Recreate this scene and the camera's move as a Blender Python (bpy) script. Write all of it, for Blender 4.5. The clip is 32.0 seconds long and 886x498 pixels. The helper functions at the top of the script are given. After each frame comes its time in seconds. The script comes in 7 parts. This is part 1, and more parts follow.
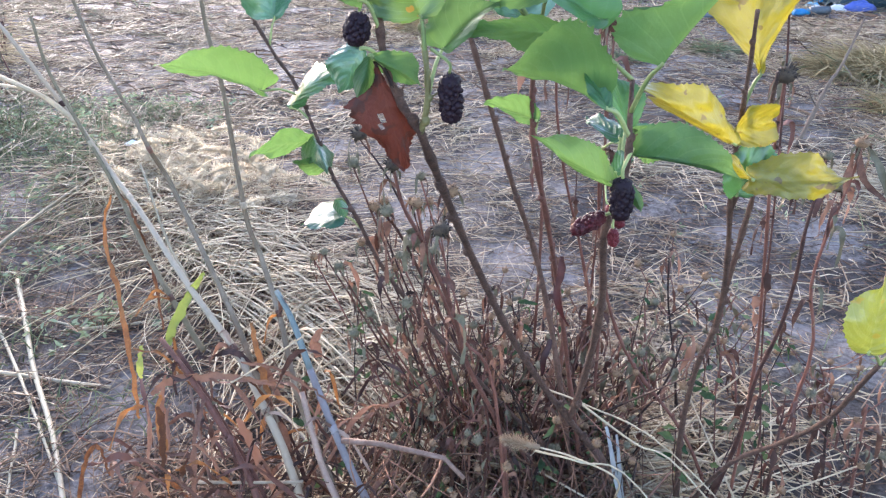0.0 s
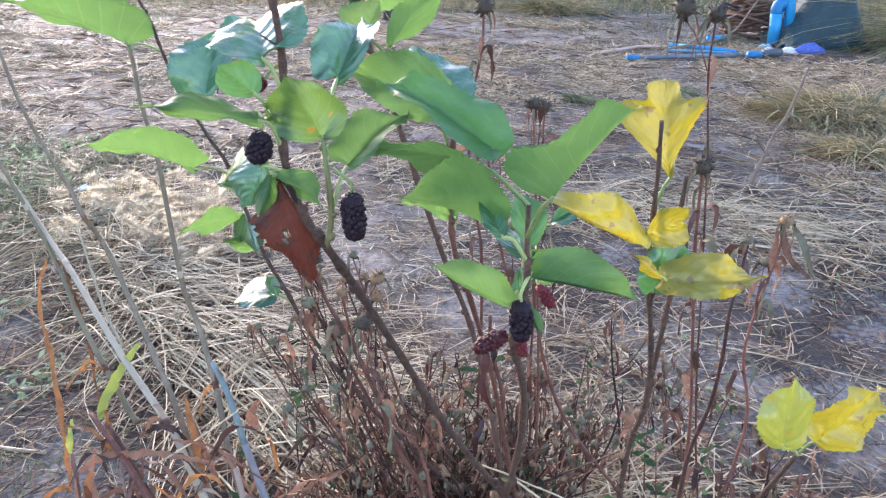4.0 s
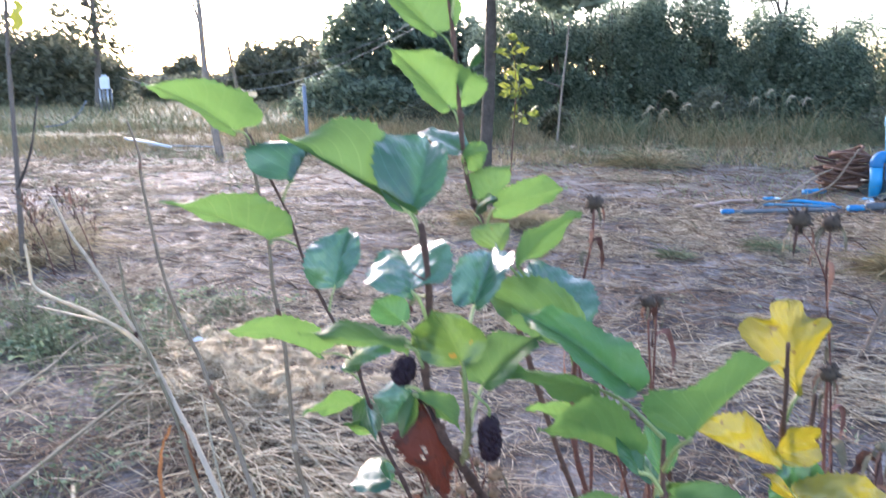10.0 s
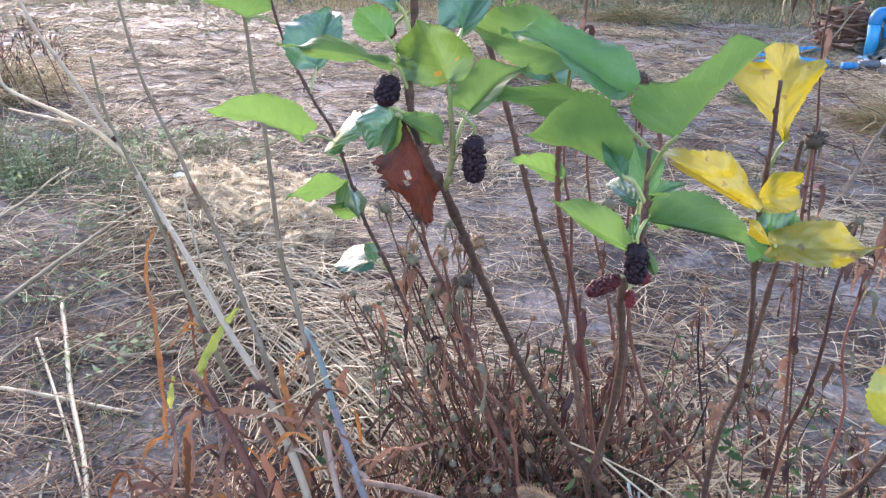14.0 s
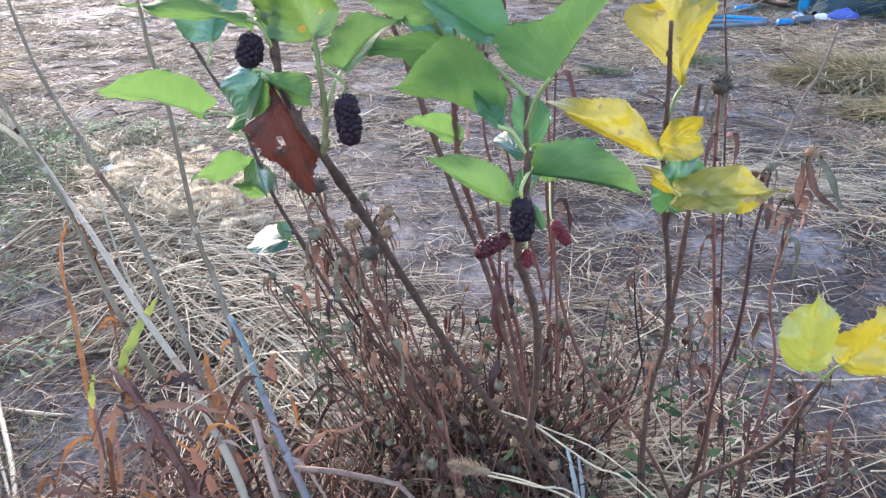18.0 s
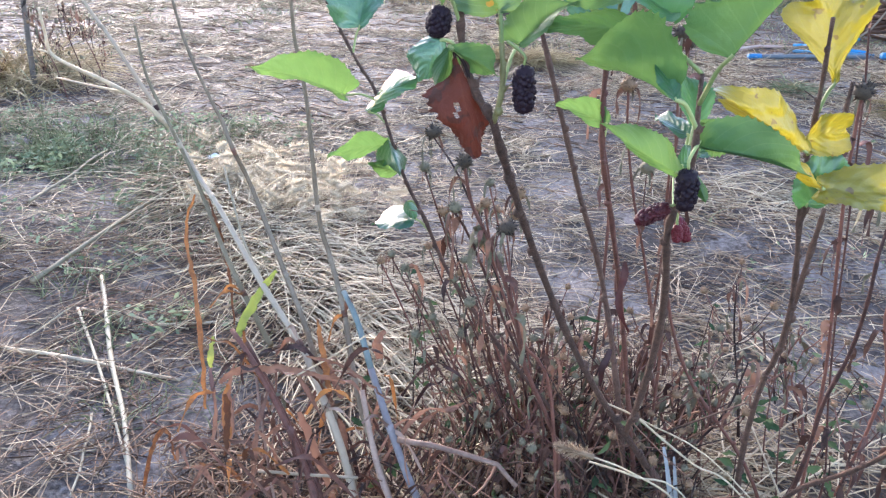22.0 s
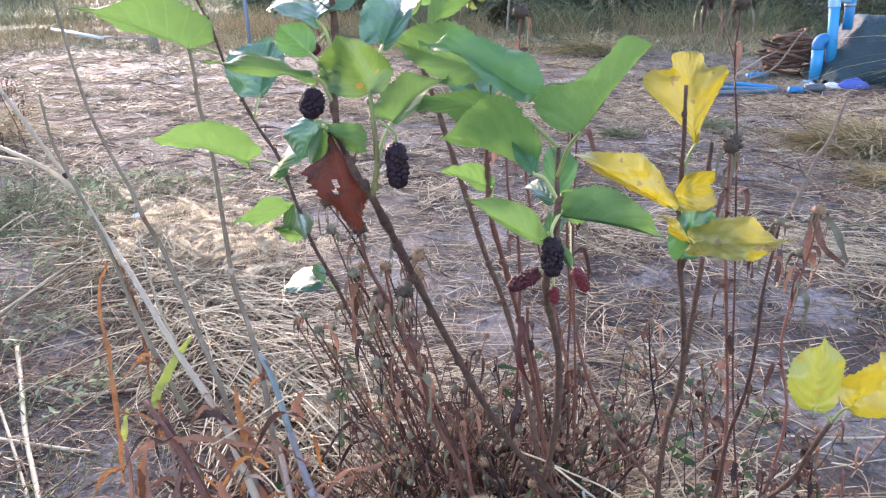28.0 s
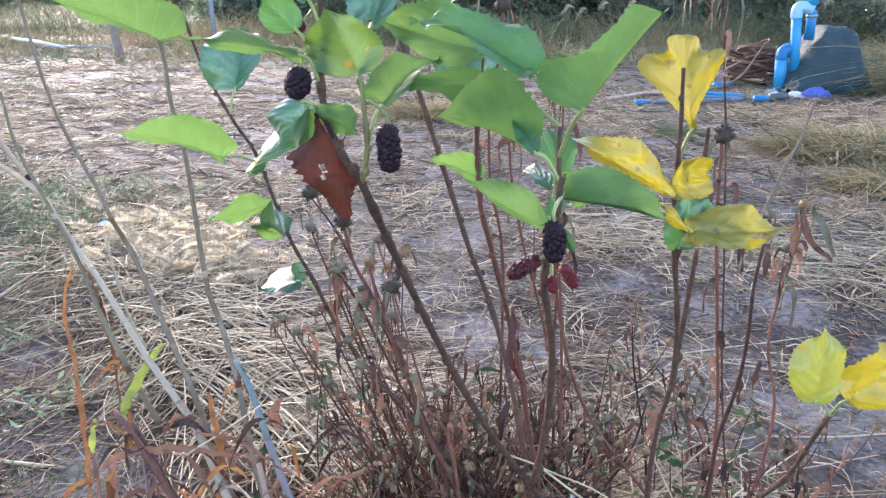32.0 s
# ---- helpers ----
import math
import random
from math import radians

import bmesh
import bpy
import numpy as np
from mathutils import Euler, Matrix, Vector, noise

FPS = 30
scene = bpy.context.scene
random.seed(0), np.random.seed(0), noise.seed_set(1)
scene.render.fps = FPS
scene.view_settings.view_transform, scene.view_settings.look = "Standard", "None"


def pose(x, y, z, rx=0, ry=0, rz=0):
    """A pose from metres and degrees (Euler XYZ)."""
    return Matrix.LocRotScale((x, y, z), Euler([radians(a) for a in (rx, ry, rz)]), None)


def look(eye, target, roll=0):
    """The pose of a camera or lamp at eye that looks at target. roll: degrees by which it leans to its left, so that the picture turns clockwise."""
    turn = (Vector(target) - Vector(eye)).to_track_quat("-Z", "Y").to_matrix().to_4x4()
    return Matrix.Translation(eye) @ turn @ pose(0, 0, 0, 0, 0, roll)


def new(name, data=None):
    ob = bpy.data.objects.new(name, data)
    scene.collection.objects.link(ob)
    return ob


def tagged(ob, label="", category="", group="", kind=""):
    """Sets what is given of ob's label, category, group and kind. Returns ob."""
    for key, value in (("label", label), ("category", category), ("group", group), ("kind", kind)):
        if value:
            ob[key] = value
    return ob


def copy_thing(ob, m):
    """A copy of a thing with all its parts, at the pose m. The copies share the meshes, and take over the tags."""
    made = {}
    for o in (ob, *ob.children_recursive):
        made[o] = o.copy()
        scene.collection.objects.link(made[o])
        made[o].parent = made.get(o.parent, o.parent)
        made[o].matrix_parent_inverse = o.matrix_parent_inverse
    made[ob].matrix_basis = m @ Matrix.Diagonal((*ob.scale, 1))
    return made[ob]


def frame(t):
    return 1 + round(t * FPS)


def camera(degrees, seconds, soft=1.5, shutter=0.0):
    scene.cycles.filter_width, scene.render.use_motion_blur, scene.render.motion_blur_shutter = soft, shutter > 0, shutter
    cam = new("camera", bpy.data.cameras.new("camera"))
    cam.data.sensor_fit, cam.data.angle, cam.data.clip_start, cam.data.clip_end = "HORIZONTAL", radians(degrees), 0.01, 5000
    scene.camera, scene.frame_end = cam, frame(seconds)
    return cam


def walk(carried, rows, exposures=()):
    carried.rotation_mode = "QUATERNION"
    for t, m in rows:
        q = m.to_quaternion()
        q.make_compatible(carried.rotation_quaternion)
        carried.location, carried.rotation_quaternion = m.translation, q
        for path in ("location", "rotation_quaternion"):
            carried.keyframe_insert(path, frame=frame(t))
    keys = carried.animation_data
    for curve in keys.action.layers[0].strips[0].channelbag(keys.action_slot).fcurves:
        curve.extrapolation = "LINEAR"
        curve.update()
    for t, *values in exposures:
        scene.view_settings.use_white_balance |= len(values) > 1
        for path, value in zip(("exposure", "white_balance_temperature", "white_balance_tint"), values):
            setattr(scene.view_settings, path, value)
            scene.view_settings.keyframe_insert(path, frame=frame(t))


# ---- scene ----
cam = camera(62.6, 32.0, soft=1.25, shutter=0.4)
PATH = [
    (0, (0.201, 0.175, 0.778), (0.015, 1.95, -0.124), -0.1),
    (0.5, (0.199, 0.172, 0.778), (-0.007, 1.941, -0.132), -0.1),
    (1, (0.203, 0.163, 0.775), (-0.018, 1.94, -0.116), -0.4),
    (1.5, (0.208, 0.161, 0.779), (0.01, 1.938, -0.118), 0.0),
    (2, (0.202, 0.159, 0.794), (-0.062, 1.936, -0.085), 0.2),
    (2.5, (0.211, 0.176, 0.807), (-0.001, 1.975, -0.041), 0.1),
    (3, (0.222, 0.192, 0.823), (0.057, 1.999, -0.018), 0.5),
    (3.5, (0.238, 0.204, 0.827), (0.134, 2.02, -0.004), 0.8),
    (5.5, (0.234, 0.185, 0.81), (0.108, 1.998, -0.026), 1.2),
    (6, (0.236, 0.182, 0.808), (0.092, 1.986, -0.044), 0.5),
    (6.5, (0.243, 0.187, 0.796), (0.121, 1.981, -0.079), 1.3),
    (7, (0.248, 0.187, 0.784), (0.12, 1.973, -0.107), 0.8),
    (7.5, (0.245, 0.177, 0.78), (0.103, 1.953, -0.128), 0.4),
    (8, (0.237, 0.167, 0.775), (0.064, 1.924, -0.163), -0.6),
    (8.5, (0.222, 0.164, 0.768), (-0.006, 1.91, -0.18), -0.6),
    (9, (0.216, 0.191, 0.788), (0.039, 1.981, -0.086), -0.5),
    (9.5, (0.223, 0.201, 0.831), (-0.048, 2.073, 0.181), 1.0),
    (10, (0.21, 0.187, 0.881), (-0.149, 2.099, 0.417), -0.5),
    (10.5, (0.193, 0.165, 0.916), (-0.256, 2.08, 0.552), -0.6),
    (11, (0.197, 0.16, 0.91), (-0.209, 2.086, 0.561), 0.8),
    (11.5, (0.218, 0.175, 0.84), (-0.1, 2.073, 0.298), 2.1),
    (12, (0.245, 0.186, 0.803), (0.042, 2.083, 0.203), 1.1),
    (12.5, (0.253, 0.194, 0.793), (0.065, 2.065, 0.111), 1.4),
    (13, (0.252, 0.185, 0.793), (0.013, 2.023, 0.041), -0.9),
    (13.5, (0.219, 0.182, 0.819), (-0.094, 2.008, 0.064), -0.9),
    (14, (0.213, 0.169, 0.793), (-0.082, 1.974, -0.016), 0.9),
    (14.5, (0.221, 0.161, 0.799), (-0.088, 1.955, -0.03), -0.6),
    (16.5, (0.22, 0.167, 0.787), (-0.062, 1.957, -0.059), -1.2),
    (17, (0.235, 0.183, 0.789), (0.021, 1.984, -0.054), -2.1),
    (17.5, (0.242, 0.181, 0.783), (0.014, 1.975, -0.07), -1.9),
    (18, (0.255, 0.196, 0.775), (0.069, 1.991, -0.088), -1.4),
    (18.5, (0.258, 0.191, 0.781), (0.065, 1.996, -0.059), -1.6),
    (19, (0.249, 0.182, 0.783), (0.023, 1.988, -0.046), -1.5),
    (19.5, (0.251, 0.173, 0.783), (-0.03, 1.976, -0.034), -1.3),
    (20, (0.245, 0.155, 0.791), (-0.086, 1.953, -0.021), -2.1),
    (20.5, (0.224, 0.155, 0.776), (-0.114, 1.942, -0.058), -1.2),
    (21, (0.213, 0.137, 0.771), (-0.15, 1.907, -0.086), 0.1),
    (21.5, (0.209, 0.135, 0.766), (-0.17, 1.913, -0.067), 0.6),
    (22, (0.204, 0.145, 0.758), (-0.161, 1.932, -0.063), 0.7),
    (22.5, (0.208, 0.154, 0.757), (-0.117, 1.948, -0.065), 0.3),
    (23, (0.2, 0.146, 0.758), (-0.185, 1.924, -0.075), -0.8),
    (23.5, (0.199, 0.135, 0.759), (-0.256, 1.897, -0.07), -1.3),
    (24, (0.215, 0.148, 0.762), (-0.162, 1.928, -0.067), -1.8),
    (24.5, (0.238, 0.17, 0.77), (-0.01, 1.972, -0.06), -2.2),
    (25, (0.255, 0.172, 0.784), (0.033, 2.005, 0.016), -3.7),
    (25.5, (0.261, 0.167, 0.788), (0.066, 2.015, 0.048), -3.3),
    (27.5, (0.246, 0.146, 0.785), (0.032, 2.005, 0.08), -0.8),
    (28, (0.244, 0.148, 0.781), (0.022, 2.001, 0.063), -0.4),
    (28.5, (0.243, 0.149, 0.777), (-0.012, 1.994, 0.05), -0.4),
    (29, (0.233, 0.14, 0.766), (-0.042, 1.975, 0.018), 1.3),
    (29.5, (0.204, 0.14, 0.743), (-0.086, 1.958, -0.038), 3.4),
    (30, (0.177, 0.14, 0.719), (-0.102, 1.948, -0.088), 6.4),
    (30.5, (0.173, 0.135, 0.73), (-0.122, 1.97, -0.007), 5.0),
    (31, (0.197, 0.14, 0.751), (-0.029, 2.006, 0.066), 2.3),
    (31.5, (0.217, 0.153, 0.758), (0.043, 2.025, 0.075), 0.9),
    (32, (0.227, 0.163, 0.759), (0.086, 2.035, 0.069), 0.0),
]
EXPOSURES = [(0.0, 2.53, 5950, 20), (3.0, 2.53, 5900, 19), (6.0, 2.53, 6250, 22), (8.0, 2.59, 6200, 22), (9.0, 2.59, 5850, 20), (10.0, 2.39, 5850, 23), (10.6, 0.98, 6000, 27), (11.5, 0.98, 6000, 27), (12.0, 2.01, 6150, 28), (12.6, 2.30, 6250, 27), (13.2, 2.53, 6300, 25), (14.0, 2.50, 6250, 24), (17.0, 2.53, 6000, 20), (20.0, 2.53, 5950, 20), (24.0, 2.53, 6000, 20), (28.0, 2.51, 6300, 26), (30.0, 2.53, 6250, 22), (31.0, 2.53, 6000, 19), (32.0, 2.53, 6100, 20)]
walk(cam, [(t, look(eye, target, roll)) for t, eye, target, roll in PATH], EXPOSURES)

# ---- world and sun ----
SUN_AZ, SUN_EL = radians(31), radians(16)      # sun stands left of straight ahead, low
world = bpy.data.worlds.new("evening_sky")
scene.world = world
world.use_nodes = True
wn, wl = world.node_tree.nodes, world.node_tree.links
sky = wn.new("ShaderNodeTexSky")
sky.sky_type, sky.sun_disc = "NISHITA", False
sky.sun_elevation, sky.sun_rotation = SUN_EL, -SUN_AZ
sky.air_density, sky.dust_density, sky.ozone_density = 1.0, 1.3, 1.0
wl.new(sky.outputs[0], wn["Background"].inputs[0])
wn["Background"].inputs[1].default_value = 0.15
sun_data = bpy.data.lights.new("sun", "SUN")
sun_data.energy, sun_data.angle, sun_data.color = 1.3, radians(25), (1.0, 0.88, 0.74)
sun = new("sun", sun_data)
sun_way = Vector((-math.sin(SUN_AZ) * math.cos(SUN_EL), math.cos(SUN_AZ) * math.cos(SUN_EL), math.sin(SUN_EL)))
sun.matrix_world = look(sun_way * 20, (0, 0, 0))


# ---- materials ----
def nodes_of(name):
    mat = bpy.data.materials.new(name)
    mat.use_nodes = True
    nt = mat.node_tree
    return mat, nt.nodes, nt.links, nt.nodes["Principled BSDF"]


def ramp(n, l, source, stops):
    node = n.new("ShaderNodeValToRGB")
    els = node.color_ramp.elements
    while len(els) < len(stops):
        els.new(0.5)
    for e, (p, c) in zip(els, stops):
        e.position, e.color = p, (*c, 1)
    l.new(source, node.inputs[0])
    return node.outputs[0]


def noise_out(n, l, coord, scale, detail=6, rough=0.6, out=0):
    node = n.new("ShaderNodeTexNoise")
    node.inputs["Scale"].default_value, node.inputs["Detail"].default_value, node.inputs["Roughness"].default_value = scale, detail, rough
    if coord is not None:
        l.new(coord, node.inputs["Vector"])
    return node.outputs[out]


def mixed(n, l, fac, a, b, mode="MIX"):
    node = n.new("ShaderNodeMix")
    node.data_type, node.blend_type = "RGBA", mode
    for sock, v in ((node.inputs[0], fac), (node.inputs[6], a), (node.inputs[7], b)):
        if isinstance(v, (int, float)):
            sock.default_value = v
        elif isinstance(v, tuple):
            sock.default_value = (*v, 1)
        else:
            l.new(v, sock)
    return node.outputs[2]


def calc(n, l, op, a, b=0.0, c=None):
    node = n.new("ShaderNodeMath")
    node.operation = op
    for sock, v in zip(node.inputs, (a, b, c)):
        if v is None:
            continue
        if isinstance(v, (int, float)):
            sock.default_value = v
        else:
            l.new(v, sock)
    return node.outputs[0]


def bumped(n, l, p, height, strength, distance):
    node = n.new("ShaderNodeBump")
    node.inputs["Strength"].default_value, node.inputs["Distance"].default_value = strength, distance
    l.new(height, node.inputs["Height"])
    l.new(node.outputs[0], p.inputs["Normal"])


def plain(name, dark, light, scale, rough=0.7, bump=0.4, dist=0.002, metal=0.0, spec=0.5, through_light=0.0, island=False, coat=0.0, vary=0.55):
    """A mottled surface: two tones by noise at two scales, varied by piece."""
    mat, n, l, p = nodes_of(name)
    co = n.new("ShaderNodeTexCoord").outputs["Object"]
    big = noise_out(n, l, co, scale)
    fine = noise_out(n, l, co, scale * 7, 4)
    fac = calc(n, l, "ADD", calc(n, l, "MULTIPLY", big, 0.65), calc(n, l, "MULTIPLY", fine, 0.35))
    if island:
        rnd = n.new("ShaderNodeNewGeometry").outputs["Random Per Island"]
    else:
        rnd = n.new("ShaderNodeObjectInfo").outputs["Random"]
    fac = calc(n, l, "ADD", fac, calc(n, l, "MULTIPLY", calc(n, l, "SUBTRACT", rnd, 0.5), vary))
    col = ramp(n, l, fac, ((0.28, dark), (0.74, light)))
    l.new(col, p.inputs["Base Color"])
    p.inputs["Roughness"].default_value, p.inputs["Metallic"].default_value = rough, metal
    p.inputs["Specular IOR Level"].default_value = spec
    p.inputs["Coat Weight"].default_value = coat
    bumped(n, l, p, fine, bump, dist)
    if through_light:
        tr = n.new("ShaderNodeBsdfTranslucent")
        l.new(col, tr.inputs[0])
        mx = n.new("ShaderNodeMixShader")
        mx.inputs[0].default_value = through_light
        l.new(p.outputs[0], mx.inputs[1])
        l.new(tr.outputs[0], mx.inputs[2])
        l.new(mx.outputs[0], n["Material Output"].inputs[0])
    return mat


def leaf_skin(name, base, vein, glow, spots=None, spot_amount=0.0, rough=0.33, through_light=0.40, spec=0.8, coat=0.8, gloss=0.22, quilt=1.1):
    """Leaf blade: midrib and side veins along the blade's own UV, mottling, light shining through."""
    mat, n, l, p = nodes_of(name)
    uv = n.new("ShaderNodeUVMap").outputs[0]
    sep = n.new("ShaderNodeSeparateXYZ")
    l.new(uv, sep.inputs[0])
    u, v = sep.outputs[0], sep.outputs[1]
    side = calc(n, l, "ABSOLUTE", calc(n, l, "SUBTRACT", v, 0.5))
    rib = calc(n, l, "LESS_THAN", side, 0.018)
    wave = calc(n, l, "FRACT", calc(n, l, "MULTIPLY", calc(n, l, "SUBTRACT", u, calc(n, l, "MULTIPLY", side, 0.75)), 7.0))
    dist = calc(n, l, "ABSOLUTE", calc(n, l, "SUBTRACT", wave, 0.5))
    lat = calc(n, l, "LESS_THAN", dist, 0.045)
    veins = calc(n, l, "MAXIMUM", rib, lat)
    soft = calc(n, l, "SUBTRACT", 1.0, calc(n, l, "MULTIPLY", dist, 2.0))
    co = n.new("ShaderNodeTexCoord").outputs["Object"]
    big = noise_out(n, l, co, 28)
    fine = noise_out(n, l, co, 190, 4)
    rnd = n.new("ShaderNodeObjectInfo").outputs["Random"]
    tone = mixed(n, l, big, tuple(c * 0.72 for c in base), tuple(min(1, c * 1.3) for c in base))
    tone = mixed(n, l, calc(n, l, "MULTIPLY", rnd, 0.35), tone, glow)
    tone = mixed(n, l, calc(n, l, "MULTIPLY", veins, 0.3), tone, vein)
    if spots:
        mask = ramp(n, l, noise_out(n, l, co, 75, 2), ((0.61 - spot_amount, (0, 0, 0)), (0.64 - spot_amount, (1, 1, 1))))
        tone = mixed(n, l, mask, tone, spots)
    l.new(tone, p.inputs["Base Color"])
    l.new(calc(n, l, "ADD", calc(n, l, "MULTIPLY", fine, 0.2), rough - 0.1), p.inputs["Roughness"])
    p.inputs["Specular IOR Level"].default_value = spec
    height = calc(n, l, "ADD", calc(n, l, "MULTIPLY", soft, -0.20 * quilt), calc(n, l, "MULTIPLY", fine, 0.35))
    height = calc(n, l, "ADD", height, calc(n, l, "MULTIPLY", noise_out(n, l, co, 85, 4), quilt))
    bumped(n, l, p, height, 0.75, 0.003)
    p.inputs["Coat IOR"].default_value = 1.65
    p.inputs["Coat Weight"].default_value, p.inputs["Coat Roughness"].default_value = coat, gloss
    tr = n.new("ShaderNodeBsdfTranslucent")
    l.new(mixed(n, l, 0.5, tone, glow), tr.inputs[0])
    mx = n.new("ShaderNodeMixShader")
    mx.inputs[0].default_value = through_light
    l.new(p.outputs[0], mx.inputs[1])
    l.new(tr.outputs[0], mx.inputs[2])
    l.new(mx.outputs[0], n["Material Output"].inputs[0])
    return mat


def mud_skin():
    mat, n, l, p = nodes_of("damp_mud")
    co = n.new("ShaderNodeTexCoord").outputs["Object"]
    big = noise_out(n, l, co, 0.9, 5)
    mid = noise_out(n, l, co, 7, 7, 0.65)
    fine = noise_out(n, l, co, 65, 5, 0.7)
    fac = calc(n, l, "ADD", calc(n, l, "MULTIPLY", mid, 0.6), calc(n, l, "MULTIPLY", fine, 0.4))
    soil = ramp(n, l, fac, ((0.36, (0.021, 0.016, 0.014)), (0.50, (0.064, 0.050, 0.046)), (0.68, (0.195, 0.162, 0.150))))
    crust = ramp(n, l, fac, ((0.34, (0.112, 0.096, 0.091)), (0.60, (0.345, 0.310, 0.297))))
    dried = ramp(n, l, calc(n, l, "ADD", calc(n, l, "MULTIPLY", noise_out(n, l, co, 3.4, 5), 0.75), calc(n, l, "MULTIPLY", fine, 0.25)), ((0.48, (0, 0, 0)), (0.58, (0.9, 0.9, 0.9))))
    soil = mixed(n, l, dried, soil, crust)
    litter = ramp(n, l, noise_out(n, l, co, 120, 3, 0.8), ((0.46, (0.075, 0.055, 0.045)), (0.62, (0.42, 0.34, 0.25))))
    mask = ramp(n, l, calc(n, l, "ADD", calc(n, l, "MULTIPLY", big, 0.7), calc(n, l, "MULTIPLY", mid, 0.3)), ((0.47, (0, 0, 0)), (0.64, (0.55, 0.55, 0.55))))
    near = mixed(n, l, mask, soil, litter)
    sep = n.new("ShaderNodeSeparateXYZ")
    l.new(co, sep.inputs[0])
    edge = calc(n, l, "ADD", sep.outputs[1], calc(n, l, "MULTIPLY", big, 5.0))
    verge = n.new("ShaderNodeMapRange")
    l.new(edge, verge.inputs[0])
    verge.inputs[1].default_value, verge.inputs[2].default_value = 8.5, 12.5
    grass = ramp(n, l, mid, ((0.35, (0.06, 0.075, 0.03)), (0.65, (0.19, 0.18, 0.09))))
    l.new(mixed(n, l, verge.outputs[0], near, grass), p.inputs["Base Color"])
    l.new(ramp(n, l, mid, ((0.35, (0.62,) * 3), (0.65, (0.92,) * 3))), p.inputs["Roughness"])
    p.inputs["Specular IOR Level"].default_value = 0.35
    height = calc(n, l, "ADD", calc(n, l, "MULTIPLY", mid, 1.0), calc(n, l, "MULTIPLY", fine, 0.6))
    bumped(n, l, p, height, 1.0, 0.028)
    return mat


MUD = mud_skin()
STRAW = plain("dry_straw", (0.25, 0.165, 0.095), (0.68, 0.54, 0.36), 40, 0.55, 0.3, 0.001, through_light=0.12, island=True)
DARK_STRAW = plain("rotten_straw", (0.05, 0.027, 0.018), (0.32, 0.19, 0.112), 40, 0.7, 0.3, 0.001, island=True)
PALE_STRAW = plain("bleached_straw", (0.40, 0.315, 0.20), (0.82, 0.715, 0.52), 40, 0.5, 0.3, 0.001, through_light=0.35, island=True)
FLUFF = plain("seed_fluff", (0.55, 0.46, 0.33), (0.86, 0.78, 0.62), 60, 0.8, 0.2, 0.001, through_light=0.55, island=True)
GRASS = plain("green_grass", (0.14, 0.175, 0.085), (0.40, 0.43, 0.25), 30, 0.5, 0.2, 0.001, through_light=0.5, island=True)
DRY_GRASS = plain("dry_grass", (0.33, 0.245, 0.12), (0.68, 0.56, 0.33), 30, 0.6, 0.2, 0.001, through_light=0.4, island=True)
BARK = plain("brown_bark", (0.036, 0.017, 0.012), (0.22, 0.118, 0.078), 120, 0.75, 1.0, 0.003, vary=0.14)
GREEN_BARK = plain("green_bark", (0.16, 0.14, 0.05), (0.34, 0.33, 0.14), 90, 0.6, 0.5, 0.001)
DEAD_BARK = plain("dead_stalk_skin", (0.026, 0.011, 0.009), (0.20, 0.090, 0.068), 80, 0.75, 0.6, 0.001, vary=0.65)
RED_STALK = plain("red_brown_stalk", (0.042, 0.015, 0.011), (0.21, 0.082, 0.055), 90, 0.7, 0.7, 0.0015, vary=0.4)
PETIOLE = plain("petiole_skin", (0.20, 0.26, 0.08), (0.45, 0.50, 0.20), 60, 0.45, 0.2, 0.001, through_light=0.2)
CANE = plain("dry_cane", (0.20, 0.152, 0.105), (0.43, 0.345, 0.25), 30, 0.7, 0.3, 0.001, spec=0.12)
CANE_GREEN = plain("fading_green_cane", (0.18, 0.145, 0.09), (0.37, 0.305, 0.205), 22, 0.7, 0.3, 0.001, spec=0.15)
CANE_TAN = plain("pinkish_tan_cane", (0.17, 0.10, 0.075), (0.44, 0.31, 0.24), 40, 0.65, 0.4, 0.001, spec=0.25)
CANE_BLUE = plain("bluish_waxy_cane", (0.15, 0.135, 0.14), (0.30, 0.27, 0.275), 22, 0.65, 0.3, 0.001, spec=0.15)
CANE_SKY = plain("pale_teal_waxy_cane", (0.12, 0.152, 0.145), (0.22, 0.258, 0.245), 22, 0.65, 0.3, 0.001, spec=0.15)
ORANGE = plain("orange_withered_blade", (0.09, 0.034, 0.014), (0.41, 0.175, 0.052), 55, 0.65, 0.5, 0.001, through_light=0.3, vary=0.7)
BROWN_BLADE = plain("brown_withered_leaf", (0.060, 0.028, 0.020), (0.27, 0.142, 0.095), 50, 0.75, 0.5, 0.001, through_light=0.25, vary=0.8)
DARK_BLADE = plain("dark_withered_leaf", (0.030, 0.012, 0.010), (0.14, 0.062, 0.045), 50, 0.7, 0.5, 0.001, through_light=0.15)
LIME_BLADE = plain("lime_blade", (0.25, 0.29, 0.05), (0.48, 0.48, 0.11), 40, 0.5, 0.3, 0.001, through_light=0.4)
SEED = plain("brown_seed", (0.10, 0.055, 0.03), (0.36, 0.22, 0.12), 160, 0.8, 0.6, 0.001, island=True)
DARK_SEED = plain("black_spent_head", (0.016, 0.012, 0.010), (0.10, 0.07, 0.045), 160, 0.8, 0.6, 0.001, island=True)
GREY_SEED = plain("grey_green_bract", (0.08, 0.072, 0.045), (0.22, 0.19, 0.12), 90, 0.8, 0.5, 0.001, island=True)
